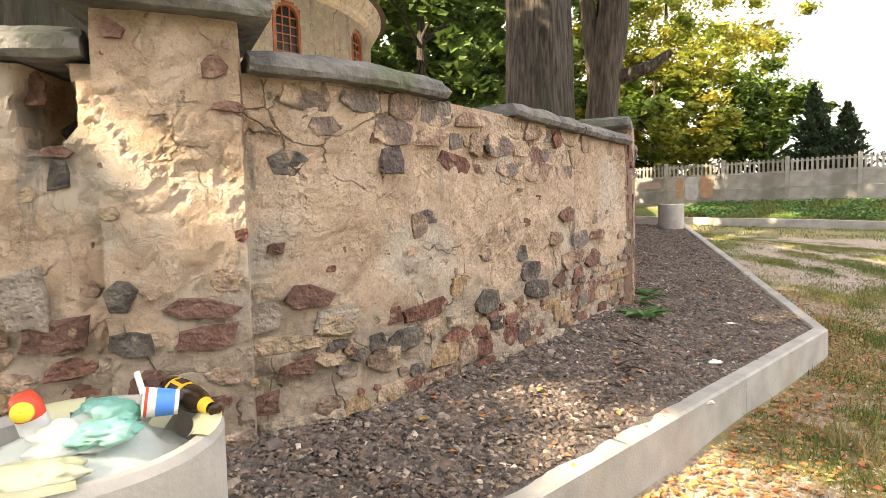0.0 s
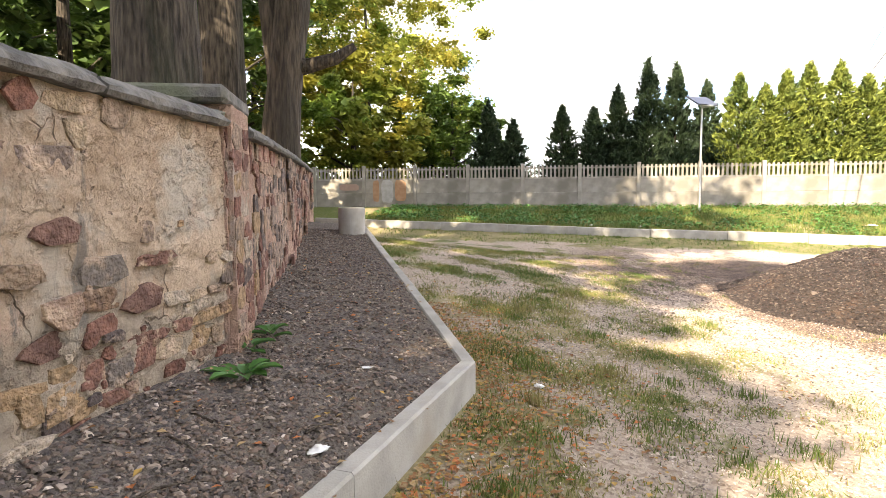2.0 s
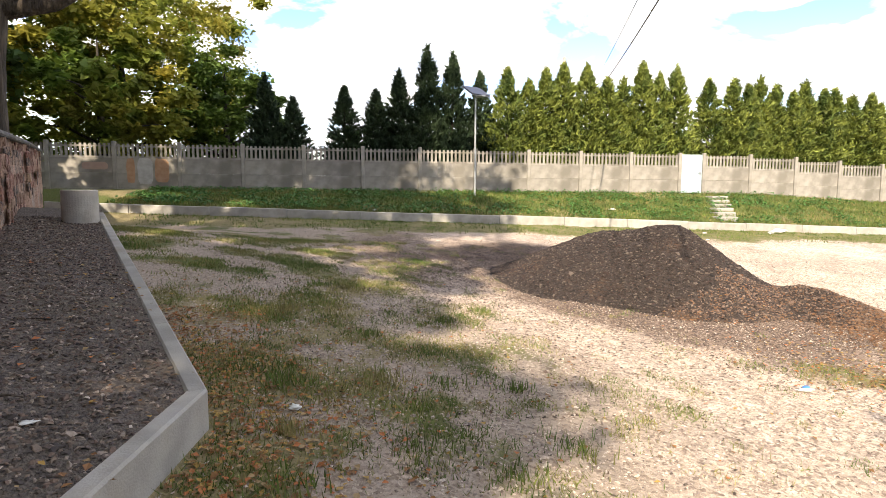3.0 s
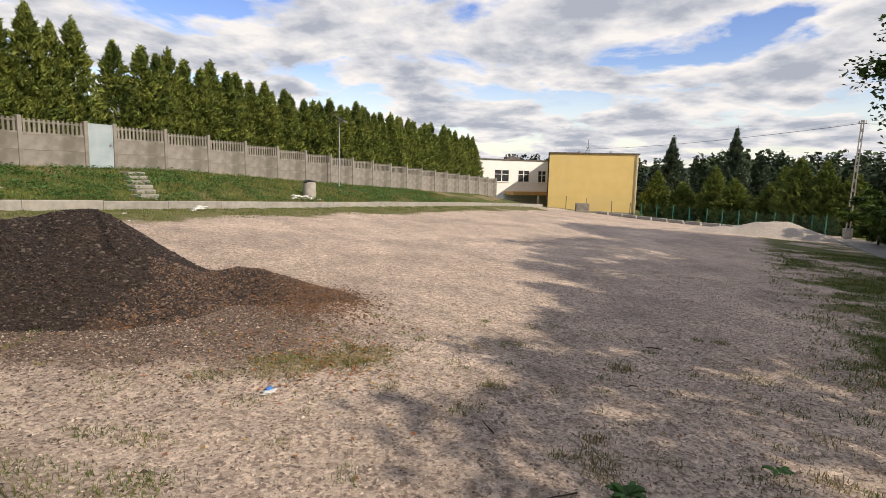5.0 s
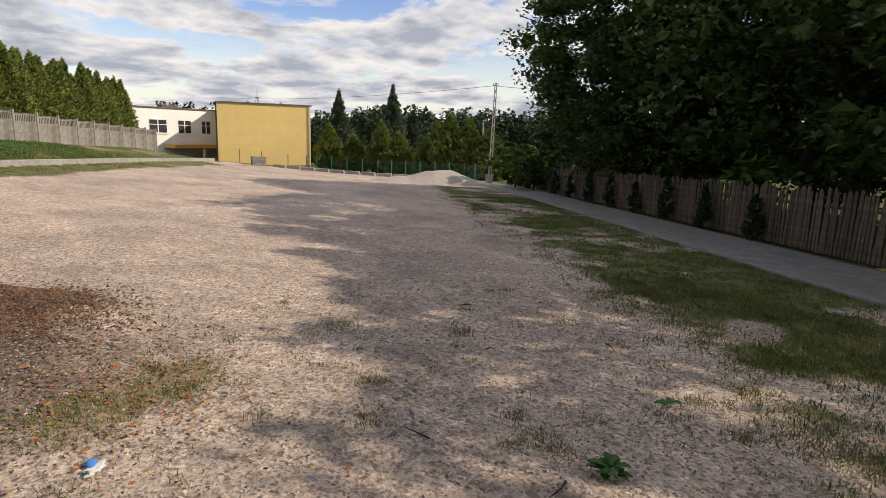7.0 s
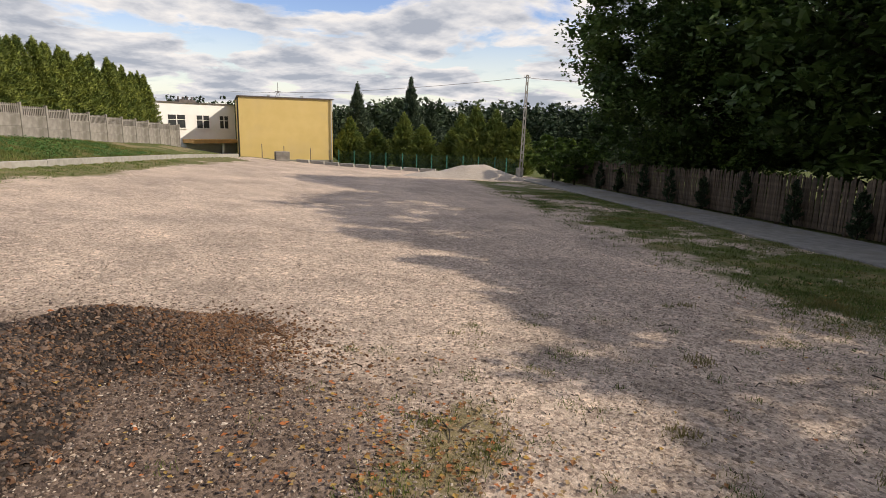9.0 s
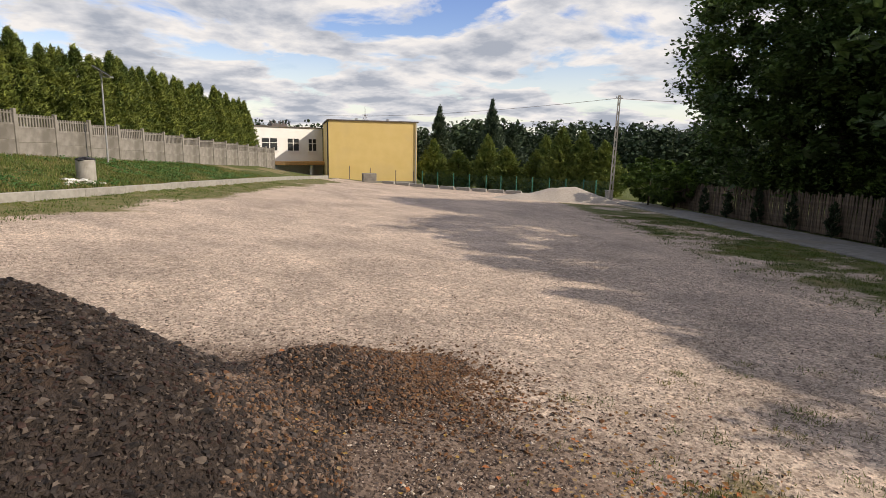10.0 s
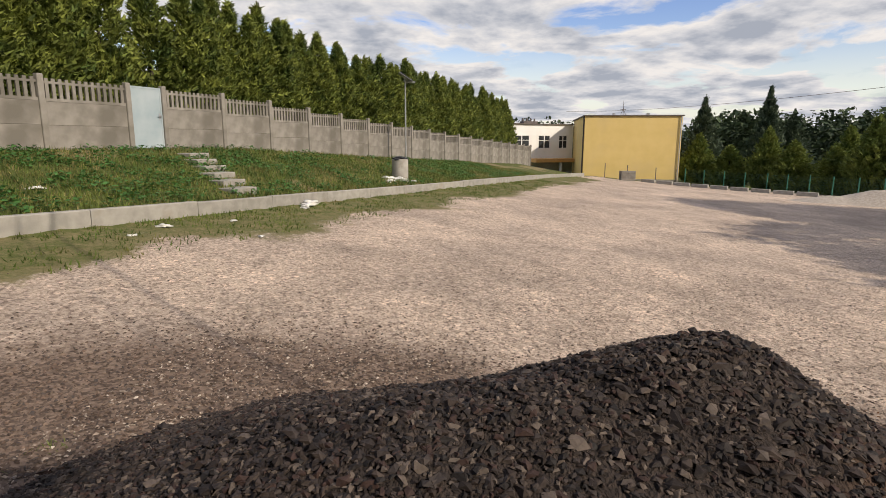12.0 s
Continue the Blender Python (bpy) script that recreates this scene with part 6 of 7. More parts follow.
# ---- concrete rings, bins and what lies in them ----
def ring_mesh(r, h, wall, material, floor=0.1):
    n = 40
    prof = [(r, 0), (r, h - 0.015), (r - 0.012, h), (r - wall + 0.012, h), (r - wall, h - 0.015), (r - wall, floor), (0.001, floor)]
    verts, faces = [], []
    for k in range(n):
        a = 2 * math.pi * k / n
        for q, z in prof:
            j = 1 + 0.006 * noise.noise((math.cos(a) * 3, math.sin(a) * 3, z * 5))
            verts.append((q * j * math.cos(a), q * j * math.sin(a), z))
    w = len(prof)
    for k in range(n):
        for i in range(w - 1):
            a, b = k * w + i, ((k + 1) % n) * w + i
            faces.append((a, b, b + 1, a + 1))
    return mesh_from("ring", verts, faces, material, False)


def crumpled(name, size, material, seed, amp=0.35, sub=4):
    bm = bmesh.new()
    bmesh.ops.create_icosphere(bm, subdivisions=sub, radius=1.0)
    for v in bm.verts:
        n = noise.fractal(v.co * 1.6 + Vector((seed, 0, 0)), 1, 2.2, 4)
        c = abs(noise.noise(v.co * 3.1 + Vector((0, seed, 0)))) + 0.5 * abs(noise.noise(v.co * 7.3 + Vector((seed, 0, 2))))
        v.co = Vector((v.co.x * size[0], v.co.y * size[1], v.co.z * size[2])) * (1 + amp * n - 0.25 * c)
    me = bpy.data.meshes.new(name)
    bm.to_mesh(me)
    bm.free()
    me.polygons.foreach_set("use_smooth", [True] * len(me.polygons))
    me.materials.append(material)
    return me


def lathe(prof, n=20):
    """A turned body from (radius, height) pairs."""
    verts, faces, w = [], [], len(prof)
    for k in range(n):
        a = 2 * math.pi * k / n
        verts += [(q * math.cos(a), q * math.sin(a), z) for q, z in prof]
    for k in range(n):
        for i in range(w - 1):
            a, b = k * w + i, ((k + 1) % n) * w + i
            faces.append((a, b, b + 1, a + 1))
    return verts, faces


NEAR_BIN = Vector((-1.07, 0.83, 0.70))


def near_bin():
    r, h = 0.285, 0.55
    bin_ = thing("concrete_bin", Matrix.Translation(NEAR_BIN), label="pale round concrete bin heaped with bags and bottles", category="waste bin")
    part("body", ring_mesh(r, h, 0.045, RING, 0.3), None, bin_)
    top = NEAR_BIN + Vector((0, 0, h))
    # a film of plastic turned over the rim
    verts, faces, n = [], [], 48
    for k in range(n):
        a = 2 * math.pi * k / n
        j = noise.noise((math.cos(a) * 2.5, math.sin(a) * 2.5, 1))
        for q, z in ((r - 0.004, 0.003), (r - 0.02, 0.006), (r - 0.04, 0.005), (r - 0.062, -0.012), (r - 0.10, -0.05 + 0.015 * j)):
            verts.append((q * math.cos(a), q * math.sin(a), h + z))
    for k in range(n):
        for i in range(4):
            a, b = k * 5 + i, ((k + 1) % n) * 5 + i
            faces.append((a, b, b + 1, a + 1))
    keep = [f for f in faces if noise.noise((verts[f[0]][0] * 6, verts[f[0]][1] * 6, 3)) > 0.02]
    part("bin_liner", mesh_from("bin_liner", verts, keep, BAG_YELLOW, True), None, bin_, "translucent yellowish bin liner over the rim")
    part("rubbish", crumpled("rubbish", (0.24, 0.24, 0.13), BAG, 4, 0.2), None, bin_, m=pose(0, 0, h - 0.12))

    def item(name, me, m, label, cat):
        ob = new(name, me)
        ob.matrix_world = Matrix.Translation(top) @ pose(0, 0, 0, 0, 0, 18.4) @ Matrix.Translation((0.03, 0, -0.012)) @ m
        return tagged(ob, label, cat)
    item("plastic_bag", crumpled("plastic_bag", (0.085, 0.075, 0.035), BAG, 1.3, 0.35), pose(-0.02, -0.02, 0.015, 5, 0, 20), "crumpled clear plastic bag on the bin", "plastic bag")
    item("plastic_bag", crumpled("plastic_bag", (0.075, 0.060, 0.036), BAG_TEAL, 2.3, 0.35), pose(0.0, 0.075, 0.03, 0, 8, -10), "crumpled teal plastic bag on the bin", "plastic bag")
    item("plastic_bag", crumpled("plastic_bag", (0.060, 0.040, 0.025), BAG_TEAL, 5.1, 0.4), pose(0.055, -0.03, 0.03, 0, 0, 30), "thin teal carrier bag on the bin", "plastic bag")
    item("plastic_bag", crumpled("plastic_bag", (0.10, 0.06, 0.022), BAG_YELLOW, 7.7, 0.4), pose(-0.02, -0.15, 0.0, 0, 0, 15), "torn yellowish film on the bin", "plastic bag")
    # brown bottle lying on its side
    v, f = lathe([(0.001, 0), (0.028, 0.003), (0.030, 0.02), (0.030, 0.105), (0.026, 0.13), (0.013, 0.155), (0.012, 0.185), (0.014, 0.187), (0.014, 0.195), (0.001, 0.195)])
    turn = Vector((0.80, -0.60, -0.10)).to_track_quat("Z", "Y").to_matrix().to_4x4()
    bottle = item("beer_bottle", mesh_from("beer_bottle", v, f, BROWN_GLASS, True), Matrix.Translation((0.065, 0.215, 0.045)) @ turn, "brown glass beer bottle lying on the bin's rubbish", "bottle")
    v, f = lathe([(0.0306, 0.030), (0.0306, 0.085)])
    part("label", mesh_from("label", v, f, LABEL_Y, True), None, bottle, "yellow paper label")
    v, f = lathe([(0.0180, 0.150), (0.0138, 0.178)])
    part("neck_label", mesh_from("neck_label", v, f, LABEL_Y, True), None, bottle, "yellow neck label")
    for k in range(7):
        bar = boxes((-0.009, 0.009, 0.0296, 0.0312, 0.040, 0.073))
        part("label_bar", bar, BROWN_GLASS, bottle, m=pose(0, 0, 0, 0, 0, k * 51))
    # white cup with a coloured wrapper
    v, f = lathe([(0.001, 0.0), (0.030, 0.0), (0.032, 0.004), (0.026, 0.07), (0.001, 0.071)])
    turn = Vector((0.78, 0.35, -0.12)).to_track_quat("Z", "Y").to_matrix().to_4x4()
    cup = item("paper_cup", mesh_from("paper_cup", v, f, PAPER, True), Matrix.Translation((0.075, 0.075, 0.055)) @ turn, "crushed white paper cup on the bin's rubbish", "cup")
    v, f = lathe([(0.0306, 0.026), (0.0270, 0.062)])
    part("wrapper", mesh_from("wrapper", v, f, BLUE, True), None, cup, "blue printed wrapper")
    v, f = lathe([(0.0326, 0.004), (0.0318, 0.010)])
    part("band", mesh_from("band", v, f, RED, True), None, cup, "dark red band")
    # red bottle with a yellow cap
    v, f = lathe([(0.001, 0), (0.027, 0.002), (0.029, 0.02), (0.029, 0.08), (0.02, 0.10), (0.001, 0.102)])
    red = item("drink_bottle", mesh_from("drink_bottle", v, f, RED, True), pose(-0.135, 0.055, -0.005, 14, -8, 0), "red plastic bottle with a yellow cap in the bin", "bottle")
    v, f = lathe([(0.016, 0.0), (0.020, 0.004), (0.020, 0.020), (0.001, 0.022)])
    part("cap", mesh_from("cap", v, f, LID_YELLOW, True), None, red, "yellow cap", m=pose(0.014, -0.026, 0.072, 60, 0, 20))
    v, f = lathe([(0.0296, 0.018), (0.0296, 0.05)])
    part("label", mesh_from("label", v, f, PAPER, True), None, red, "white label")
    item("paper_scrap", tube_mesh((0, 0, 0), (-0.04, 0.05, 0.035), 0.007, PAPER), pose(0.06, 0.11, 0.06), "white twisted paper scrap on the bin", "paper")


def tube_mesh(p, q, r, material, n=7):
    me = bpy.data.meshes.new("bar")
    bm = tube(bmesh.new(), p, q, r, r, n)
    bm.to_mesh(me)
    bm.free()
    me.materials.append(material)
    return me


near_bin()
pot = thing("concrete_ring", pose(0.62, 11.35, bed_z(0.62, 11.35) - 0.02), label="empty pale concrete ring standing on the gravel bed", category="planter")
part("body", ring_mesh(0.225, 0.46, 0.05, RING, 0.2), None, pot)


def bank_bin():
    L, D = 7.2, 3.55
    base = plan(L, D, bank_z(L, D) - 0.03)
    b = thing("concrete_bin", Matrix.Translation(base), label="round concrete bin with a black liner on the bank", category="waste bin")
    part("body", ring_mesh(0.27, 0.66, 0.05, RING, 0.3), None, b)
    part("bin_liner", crumpled("bin_liner", (0.27, 0.27, 0.10), BIN_BLACK, 8.0, 0.25), None, b, "black bin liner", m=pose(0, 0, 0.66))
    rng = random.Random(6)
    for k, (dl, dd, s) in enumerate([(-0.65, 0.25, 0.16), (-0.95, 0.05, 0.13), (-0.45, 0.42, 0.10), (-1.25, 0.30, 0.09), (-1.55, 0.42, 0.06), (0.05, 0.45, 0.07)]):
        p = plan(L + dl, D + dd)
        ob = new("plastic_bag", crumpled("plastic_bag", (s * 1.5, s, s * 0.42), PAPER, 20.0 + k, 0.9, 3))
        ob.matrix_world = Matrix.Translation((p.x, p.y, bank_z(L + dl, D + dd) + s * 0.3)) @ pose(0, 0, 0, 0, 0, rng.uniform(0, 360))
        tagged(ob, "torn white rubbish bag beside the bank bin", "plastic bag", "rubbish by the bin")


bank_bin()


# ---- the far edge of the lot: green fence, blocks ----
def green_fence():
    fence = thing("mesh_fence", label="green wire mesh fence at the lot's far edge", category="fence", kind="structure")
    line = [(57.6, -9.6), (54.5, -11.6), (51.2, -13.4), (47.8, -14.6), (44.2, -15.6), (40.6, -16.3), (38.0, -16.6)]
    pts = []
    for a, b in zip(line, line[1:]):
        for k in range(2):
            t = k / 2
            pts.append((a[0] + (b[0] - a[0]) * t, a[1] + (b[1] - a[1]) * t))
    pts.append(line[-1])
    for (xa, ya), (xb, yb) in zip(pts, pts[1:]):
        za, zb = ground_z(xa, ya), ground_z(xb, yb)
        part("post", tube(bmesh.new(), (xa, ya, za - 0.3), (xa, ya, za + 1.35), 0.045, 0.045, 6), GREEN_PAINT, fence)
        bm = bmesh.new()
        for k in range(8):
            h = 0.08 + k * 0.165
            tube(bm, (xa, ya, za + h), (xb, yb, zb + h), 0.003, 0.003, 3, False)
        for k in range(18):
            t = k / 18
            x, y, z = xa + (xb - xa) * t, ya + (yb - ya) * t, za + (zb - za) * t
            tube(bm, (x, y, z + 0.06), (x, y, z + 1.26), 0.0025, 0.0025, 3, False)
        part("wire_panel", bm, WIRE_MESH, fence)
    for x, y in ((57.0, -2.6), (56.6, -4.4), (56.0, -6.6), (55.8, -8.2)):
        part("bare_post", tube(bmesh.new(), (x, y, ground_z(x, y) - 0.2), (x, y, ground_z(x, y) + 1.25), 0.035, 0.035, 6), ROOF_DARK, fence)


green_fence()
for n_, (x_, y_, w_) in enumerate([(54.2, -3.7, 1.1), (53.8, -3.75, 1.1)]):
    b_ = thing("block_stack", pose(x_, y_, ground_z(x_, y_), 0, 0, 78 + n_ * 6), label="grey stack of concrete blocks on the lot's edge", category="blocks")
    for k in range(4):
        part("block", boxes((-0.55, 0.55, -0.2, 0.2, 0.2 * k, 0.2 * k + 0.19), bevel=0.01), FENCE, b_)
kerb_pile = thing("kerb_row", label="row of pale loose kerbstones at the lot's far edge", category="kerb")
for k in range(9):
    x, y = 54.6 - k * 1.15, -5.6 - k * 0.95
    part("kerb_stone", boxes((-0.62, 0.62, -0.12, 0.12, 0, 0.26), bevel=0.02), KERB, kerb_pile, m=pose(x, y, ground_z(x, y), 0, 0, 40 + (k * 37) % 13))
white_box = thing("cable_box", Matrix.Translation(POLE + Vector((0.9, -0.5, 0))) @ pose(0, 0, 0, 0, 0, 20), label="small pale electric box by the pole", category="electric box")
part("cabinet", boxes((-0.25, 0.25, -0.15, 0.15, -0.1, 0.55), bevel=0.02), RING, white_box)
part("lid", boxes((-0.28, 0.28, -0.18, 0.18, 0.55, 0.59), bevel=0.01), RING, white_box)


# ---- graffiti patches on the fence ----
def graffiti():
    z = fence_top(-19.3) - 1.42
    paint = {"orange": mat("orange_spray_paint", (0.30, 0.17, 0.10), (0.36, 0.22, 0.14), 6, 0.8, 0.1, 40), "white": mat("white_spray_paint", (0.30, 0.295, 0.285), (0.38, 0.37, 0.36), 6, 0.8, 0.1, 40),
             "red": mat("faded_red_spray_paint", (0.29, 0.20, 0.165), (0.33, 0.23, 0.19), 6, 0.8, 0.1, 40)}
    art = thing("graffiti", Matrix.Translation(plan(-20.3, 0.024, z)) @ pose(0, 0, 0, 0, 0, math.degrees(FA)), label="faded orange and white spray paint on the fence", category="graffiti")
    for x0, x1, z0, z1, c in [(0.36, 0.62, 0.12, 0.92, "orange"), (0.70, 1.18, 0.08, 0.93, "white"), (1.24, 1.68, 0.14, 0.93, "orange"), (-1.0, -0.2, 0.55, 0.80, "red")]:
        bm = bmesh.new()
        vs = []
        for k in range(20):
            a = 2 * math.pi * k / 20
            q = 1 / max(abs(math.cos(a)), abs(math.sin(a))) ** 0.85 * (1 + 0.10 * noise.noise((math.cos(a) * 3, math.sin(a) * 3, x0)))
            vs.append(bm.verts.new(((x0 + x1) / 2 + (x1 - x0) / 2 * q * math.cos(a), 0, (z0 + z1) / 2 + (z1 - z0) / 2 * q * math.sin(a))))
        fc = bm.faces.new(vs)
        r = bmesh.ops.extrude_face_region(bm, geom=[fc])
        for v in r["geom"]:
            if isinstance(v, bmesh.types.BMVert):
                v.co.y -= 0.003
        part("paint_patch", bm, paint[c], art)


graffiti()


# ---- loose chips, pebbles, grass, leaves ----
def chips(name, pos, size, material, label, seed, flat=0.6, small=False):
    rng = np.random.default_rng(seed)
    n = len(pos)
    s = size * rng.lognormal(0, 0.35, n)
    me = bake(name, GRIT_V if small else CHIP_V, GRIT_F if small else CHIP_F, np.asarray(pos), turns(n, rng, 0.5 if small else 0.7), np.stack([s, s * rng.uniform(0.5, 0.9, n), s * flat * rng.uniform(0.6, 1.0, n)], 1), material)
    return tagged(new(name, me), label, "gravel", kind="stuff")


def scatter_bed():
    rng = random.Random(2)
    pos = []
    while len(pos) < 31000:
        y = 0.4 + 11.4 * rng.random() ** 1.9
        xw, xk = x_on(WALL_X, y), x_on(KERB_LINE, y) - 0.11
        x = xw + (xk - xw) * rng.random()
        pos.append((x, y, bed_z(x, y) + 0.004))
    chips("bed_chips", pos, 0.0112, CHIP, "angular grey and brown stone chips on the bed", 3)
    big = []
    for k in range(260):
        y = 0.6 + 7 * rng.random() ** 1.4
        xw, xk = x_on(WALL_X, y), x_on(KERB_LINE, y) - 0.12
        x = xw + (xk - xw) * rng.random()
        big.append((x, y, bed_z(x, y) + 0.006))
    chips("bed_pebbles", big, 0.012, PEBBLE, "scattered paler pebbles on the gravel bed", 4)


RUSTY = mat("rusty_chips", (0.8, 0.8, 0.8), (1.15, 1.1, 1.05), 30, 0.9, 0.2, 60, vary=0.3, ramp=[(0.17, 0.085, 0.045), (0.21, 0.115, 0.06), (0.12, 0.07, 0.045), (0.15, 0.10, 0.07)])


def scatter_heap():
    rng = random.Random(3)
    pos, skirt = [], []
    while len(pos) < 52000:
        x, y = rng.uniform(5.4, 11.6), rng.uniform(4.2, 11.2)
        h = heap_z(x, y)
        if h > 0.015:
            pos.append((x, y, ground_z(x, y) - 0.03 + h + 0.004))
    while len(skirt) < 30000:
        x, y = rng.gauss(8.0, 1.9), rng.gauss(8.8, 2.5)
        if heap_z(x, y) < 0.02 and rng.random() < zone(x, y)[1] ** 0.7 + 0.04:
            skirt.append((x, y, ground_z(x, y) + 0.021 * fbm(x, y, 1.1, 8.0) + 0.006))
    low = [p for p in pos if p[1] + 0.25 * fbm(p[0], p[1], 2.0, 3.0) < 6.75]
    pos = [p for p in pos if p[1] + 0.25 * fbm(p[0], p[1], 2.0, 3.0) >= 6.75]
    red = [p for p in low if rng.random() < 0.35]
    pos += low[::3]
    low = [p for i, p in enumerate(low) if i % 3]
    chips("heap_end_chips", low, 0.0134, CHIP_BROWN, "brown crushed stones on the low end of the heap", 25, 0.75)
    chips("red_chips", red, 0.0128, RUSTY, "reddish stones among the low end of the heap", 26, 0.75)
    chips("heap_chips", pos, 0.0134, CHIP_DARK, "dark angular crushed stones on the heap", 5, 0.75)
    rust = [(rng.gauss(9.25, 0.45), rng.gauss(5.25, 0.38)) for _ in range(2600)]
    rust = [(x, y, ground_z(x, y) + max(0.0, heap_z(x, y) - 0.03) + 0.012) for x, y in rust]
    chips("rusty_chips", rust, 0.012, RUSTY, "rusty orange chips on the low end of the heap", 16, 0.7)
    chips("skirt_chips", skirt, 0.011, CHIP_BROWN, "grey-brown chips scattered round the heap", 15, 0.8, True)


def scatter_lot():
    rng = random.Random(4)
    pos, dark = [], []
    while len(pos) < 78000:
        x, y = 2.2 + 13 * rng.random() ** 1.35, rng.uniform(-2.5, 11)
        g, b, d = zone(x, y)
        if rng.random() > 0.9 * g:
            L, D = to_plan(x, y)
            if D < 5.0:
                continue
            (dark if rng.random() < 0.11 else pos).append((x, y, ground_z(x, y) + 0.021 * fbm(x, y, 1.1, 8.0) + 0.006))
    for k in range(14000):
        x, y = rng.uniform(0.0, 4.4), rng.uniform(2.4, 8.5)
        if x > x_on(KERB_LINE, y) + 0.03:
            pos.append((x, y, ground_z(x, y) + 0.021 * fbm(x, y, 1.1, 8.0) + 0.005))
    chips("lot_pebbles", pos, 0.0088, PEBBLE, "small pale pebbles strewn over the lot", 6, 0.8, True)
    chips("lot_dark_pebbles", dark, 0.0085, CHIP, "small grey chips strewn over the lot", 7, 0.8, True)


def blades(name, pos, height, width, material, label, seed, lean=0.5):
    rng = np.random.default_rng(seed)
    n = len(pos)
    h = height * rng.uniform(0.4, 1.2, n)
    w = width * rng.uniform(0.7, 1.3, n)
    me = bake(name, BLADE_V, BLADE_F, np.asarray(pos), turns(n, rng, lean), np.stack([w, h * 0.8, h], 1), material)
    return tagged(new(name, me), label, "grass", kind="stuff")


def scatter_grass():
    rng = random.Random(5)
    lot, dry, tall = [], [], []
    while len(lot) + len(dry) < 170000:
        x, y = 0.2 + 9 * rng.random() ** 1.2, -3 + 16 * rng.random()
        if x < x_on(KERB_LINE, y) + 0.04:
            continue
        g, b, d = zone(x, y)
        L, D = to_plan(x, y)
        if D < KERB_D + 0.1 or D > WALK_D - 0.1 or rng.random() > g ** 1.4 + 0.03:
            continue
        lush = step_up(-0.25, 0.45, fbm(x, y, 1.7, 5.0))
        n = int(rng.uniform(14, 50) + 130 * lush * rng.random() ** 2)
        r = rng.uniform(0.03, 0.07) + 0.06 * lush
        mostly_dry = rng.random() < 0.25 + 0.5 * d * (1 - 0.6 * lush)
        for k in range(n):
            cx, cy = x + rng.gauss(0, r), y + rng.gauss(0, r)
            if cx > x_on(KERB_LINE, cy) + 0.02:
                (dry if rng.random() < (0.75 if mostly_dry else 0.15) else lot).append((cx, cy, ground_z(cx, cy) + 0.021 * fbm(cx, cy, 1.1, 8.0)))
    # straggling dry patches at the lot's worn edge
    for cx, cy, r, n in [(4.78, 0.46, 0.32, 1500), (5.49, 2.13, 0.16, 420), (4.45, 0.33, 0.30, 1100)]:
        for k in range(n):
            x, y = rng.gauss(cx, r), rng.gauss(cy, r * 0.6)
            (dry if rng.random() < 0.65 else lot).append((x, y, ground_z(x, y) + 0.021 * fbm(x, y, 1.1, 8.0)))
    blades("lot_grass", lot, 0.048, 0.0065, GRASS, "thin green grass in worn islands on the lot", 8, 1.0)
    blades("dry_grass", dry, 0.042, 0.0065, GRASS_DRY, "dry straw-coloured grass on the lot", 9, 1.1)
    bank, bank_dry = [], []
    for k in range(90000):
        L = -19 + 42 * rng.random() ** 1.25
        D = 4.30 * rng.random() + 0.05
        p = plan(L, D)
        (bank_dry if rng.random() < 0.18 + 0.5 * step_up(0.1, 0.4, fbm(p.x, p.y, 0.5, 2)) else bank).append((p.x, p.y, bank_z(L, D) - 0.01))
    blades("bank_grass", bank, 0.115, 0.024, GRASS, "rough green grass and weeds on the bank", 10, 0.7)
    blades("bank_dry_grass", bank_dry, 0.10, 0.022, GRASS_DRY, "yellowing grass on the bank", 11, 0.7)
    leafy = []
    for k in range(34000):
        L, D = -19 + 40 * rng.random() ** 1.2, 4.2 * rng.random() + 0.1
        p = plan(L, D)
        if fbm(p.x, p.y, 0.9, 11.0) > -0.12 + 0.5 * step_up(3.5, 8, L) * step_up(14, 9, L):
            leafy.append((p.x, p.y, bank_z(L, D) + rng.uniform(0.02, 0.13)))
    g = np.random.default_rng(77)
    w = g.uniform(0.035, 0.10, len(leafy))
    me = bake("bank_weeds", LEAF_V, LEAF_F, np.array(leafy), turns(len(leafy), g, 0.8), np.stack([w, w, w], 1), BROADLEAF)
    tagged(new("bank_weeds", me), "leafy low weeds spreading over the bank", "weeds", kind="stuff")
    edge = []
    for k in range(16000):
        L, D = -18 + 40 * rng.random(), KERB_D + 0.05 + 1.9 * rng.random() ** 1.6
        p = plan(L, D)
        if fbm(p.x, p.y, 1.4, 4.0) > -0.12:
            edge.append((p.x, p.y, ground_z(p.x, p.y)))
    blades("kerb_grass", edge, 0.065, 0.022, GRASS, "ragged grass strip below the far kerb", 12, 0.7)
    verge = []
    for k in range(100000):
        L, D = -12 + 26 * rng.random() ** 1.1, 20.3 + 4.4 * rng.random()
        p = plan(L, D)
        g, b, d = zone(p.x, p.y)
        if rng.random() < g and fbm(p.x, p.y, 2.6, 6.0) > -0.12:
            verge.append((p.x, p.y, ground_z(p.x, p.y) + 0.015 * fbm(p.x, p.y, 1.1, 8.0)))
    blades("verge_grass", verge, 0.055, 0.015, GRASS, "short green verge grass by the footpath", 13, 1.0)


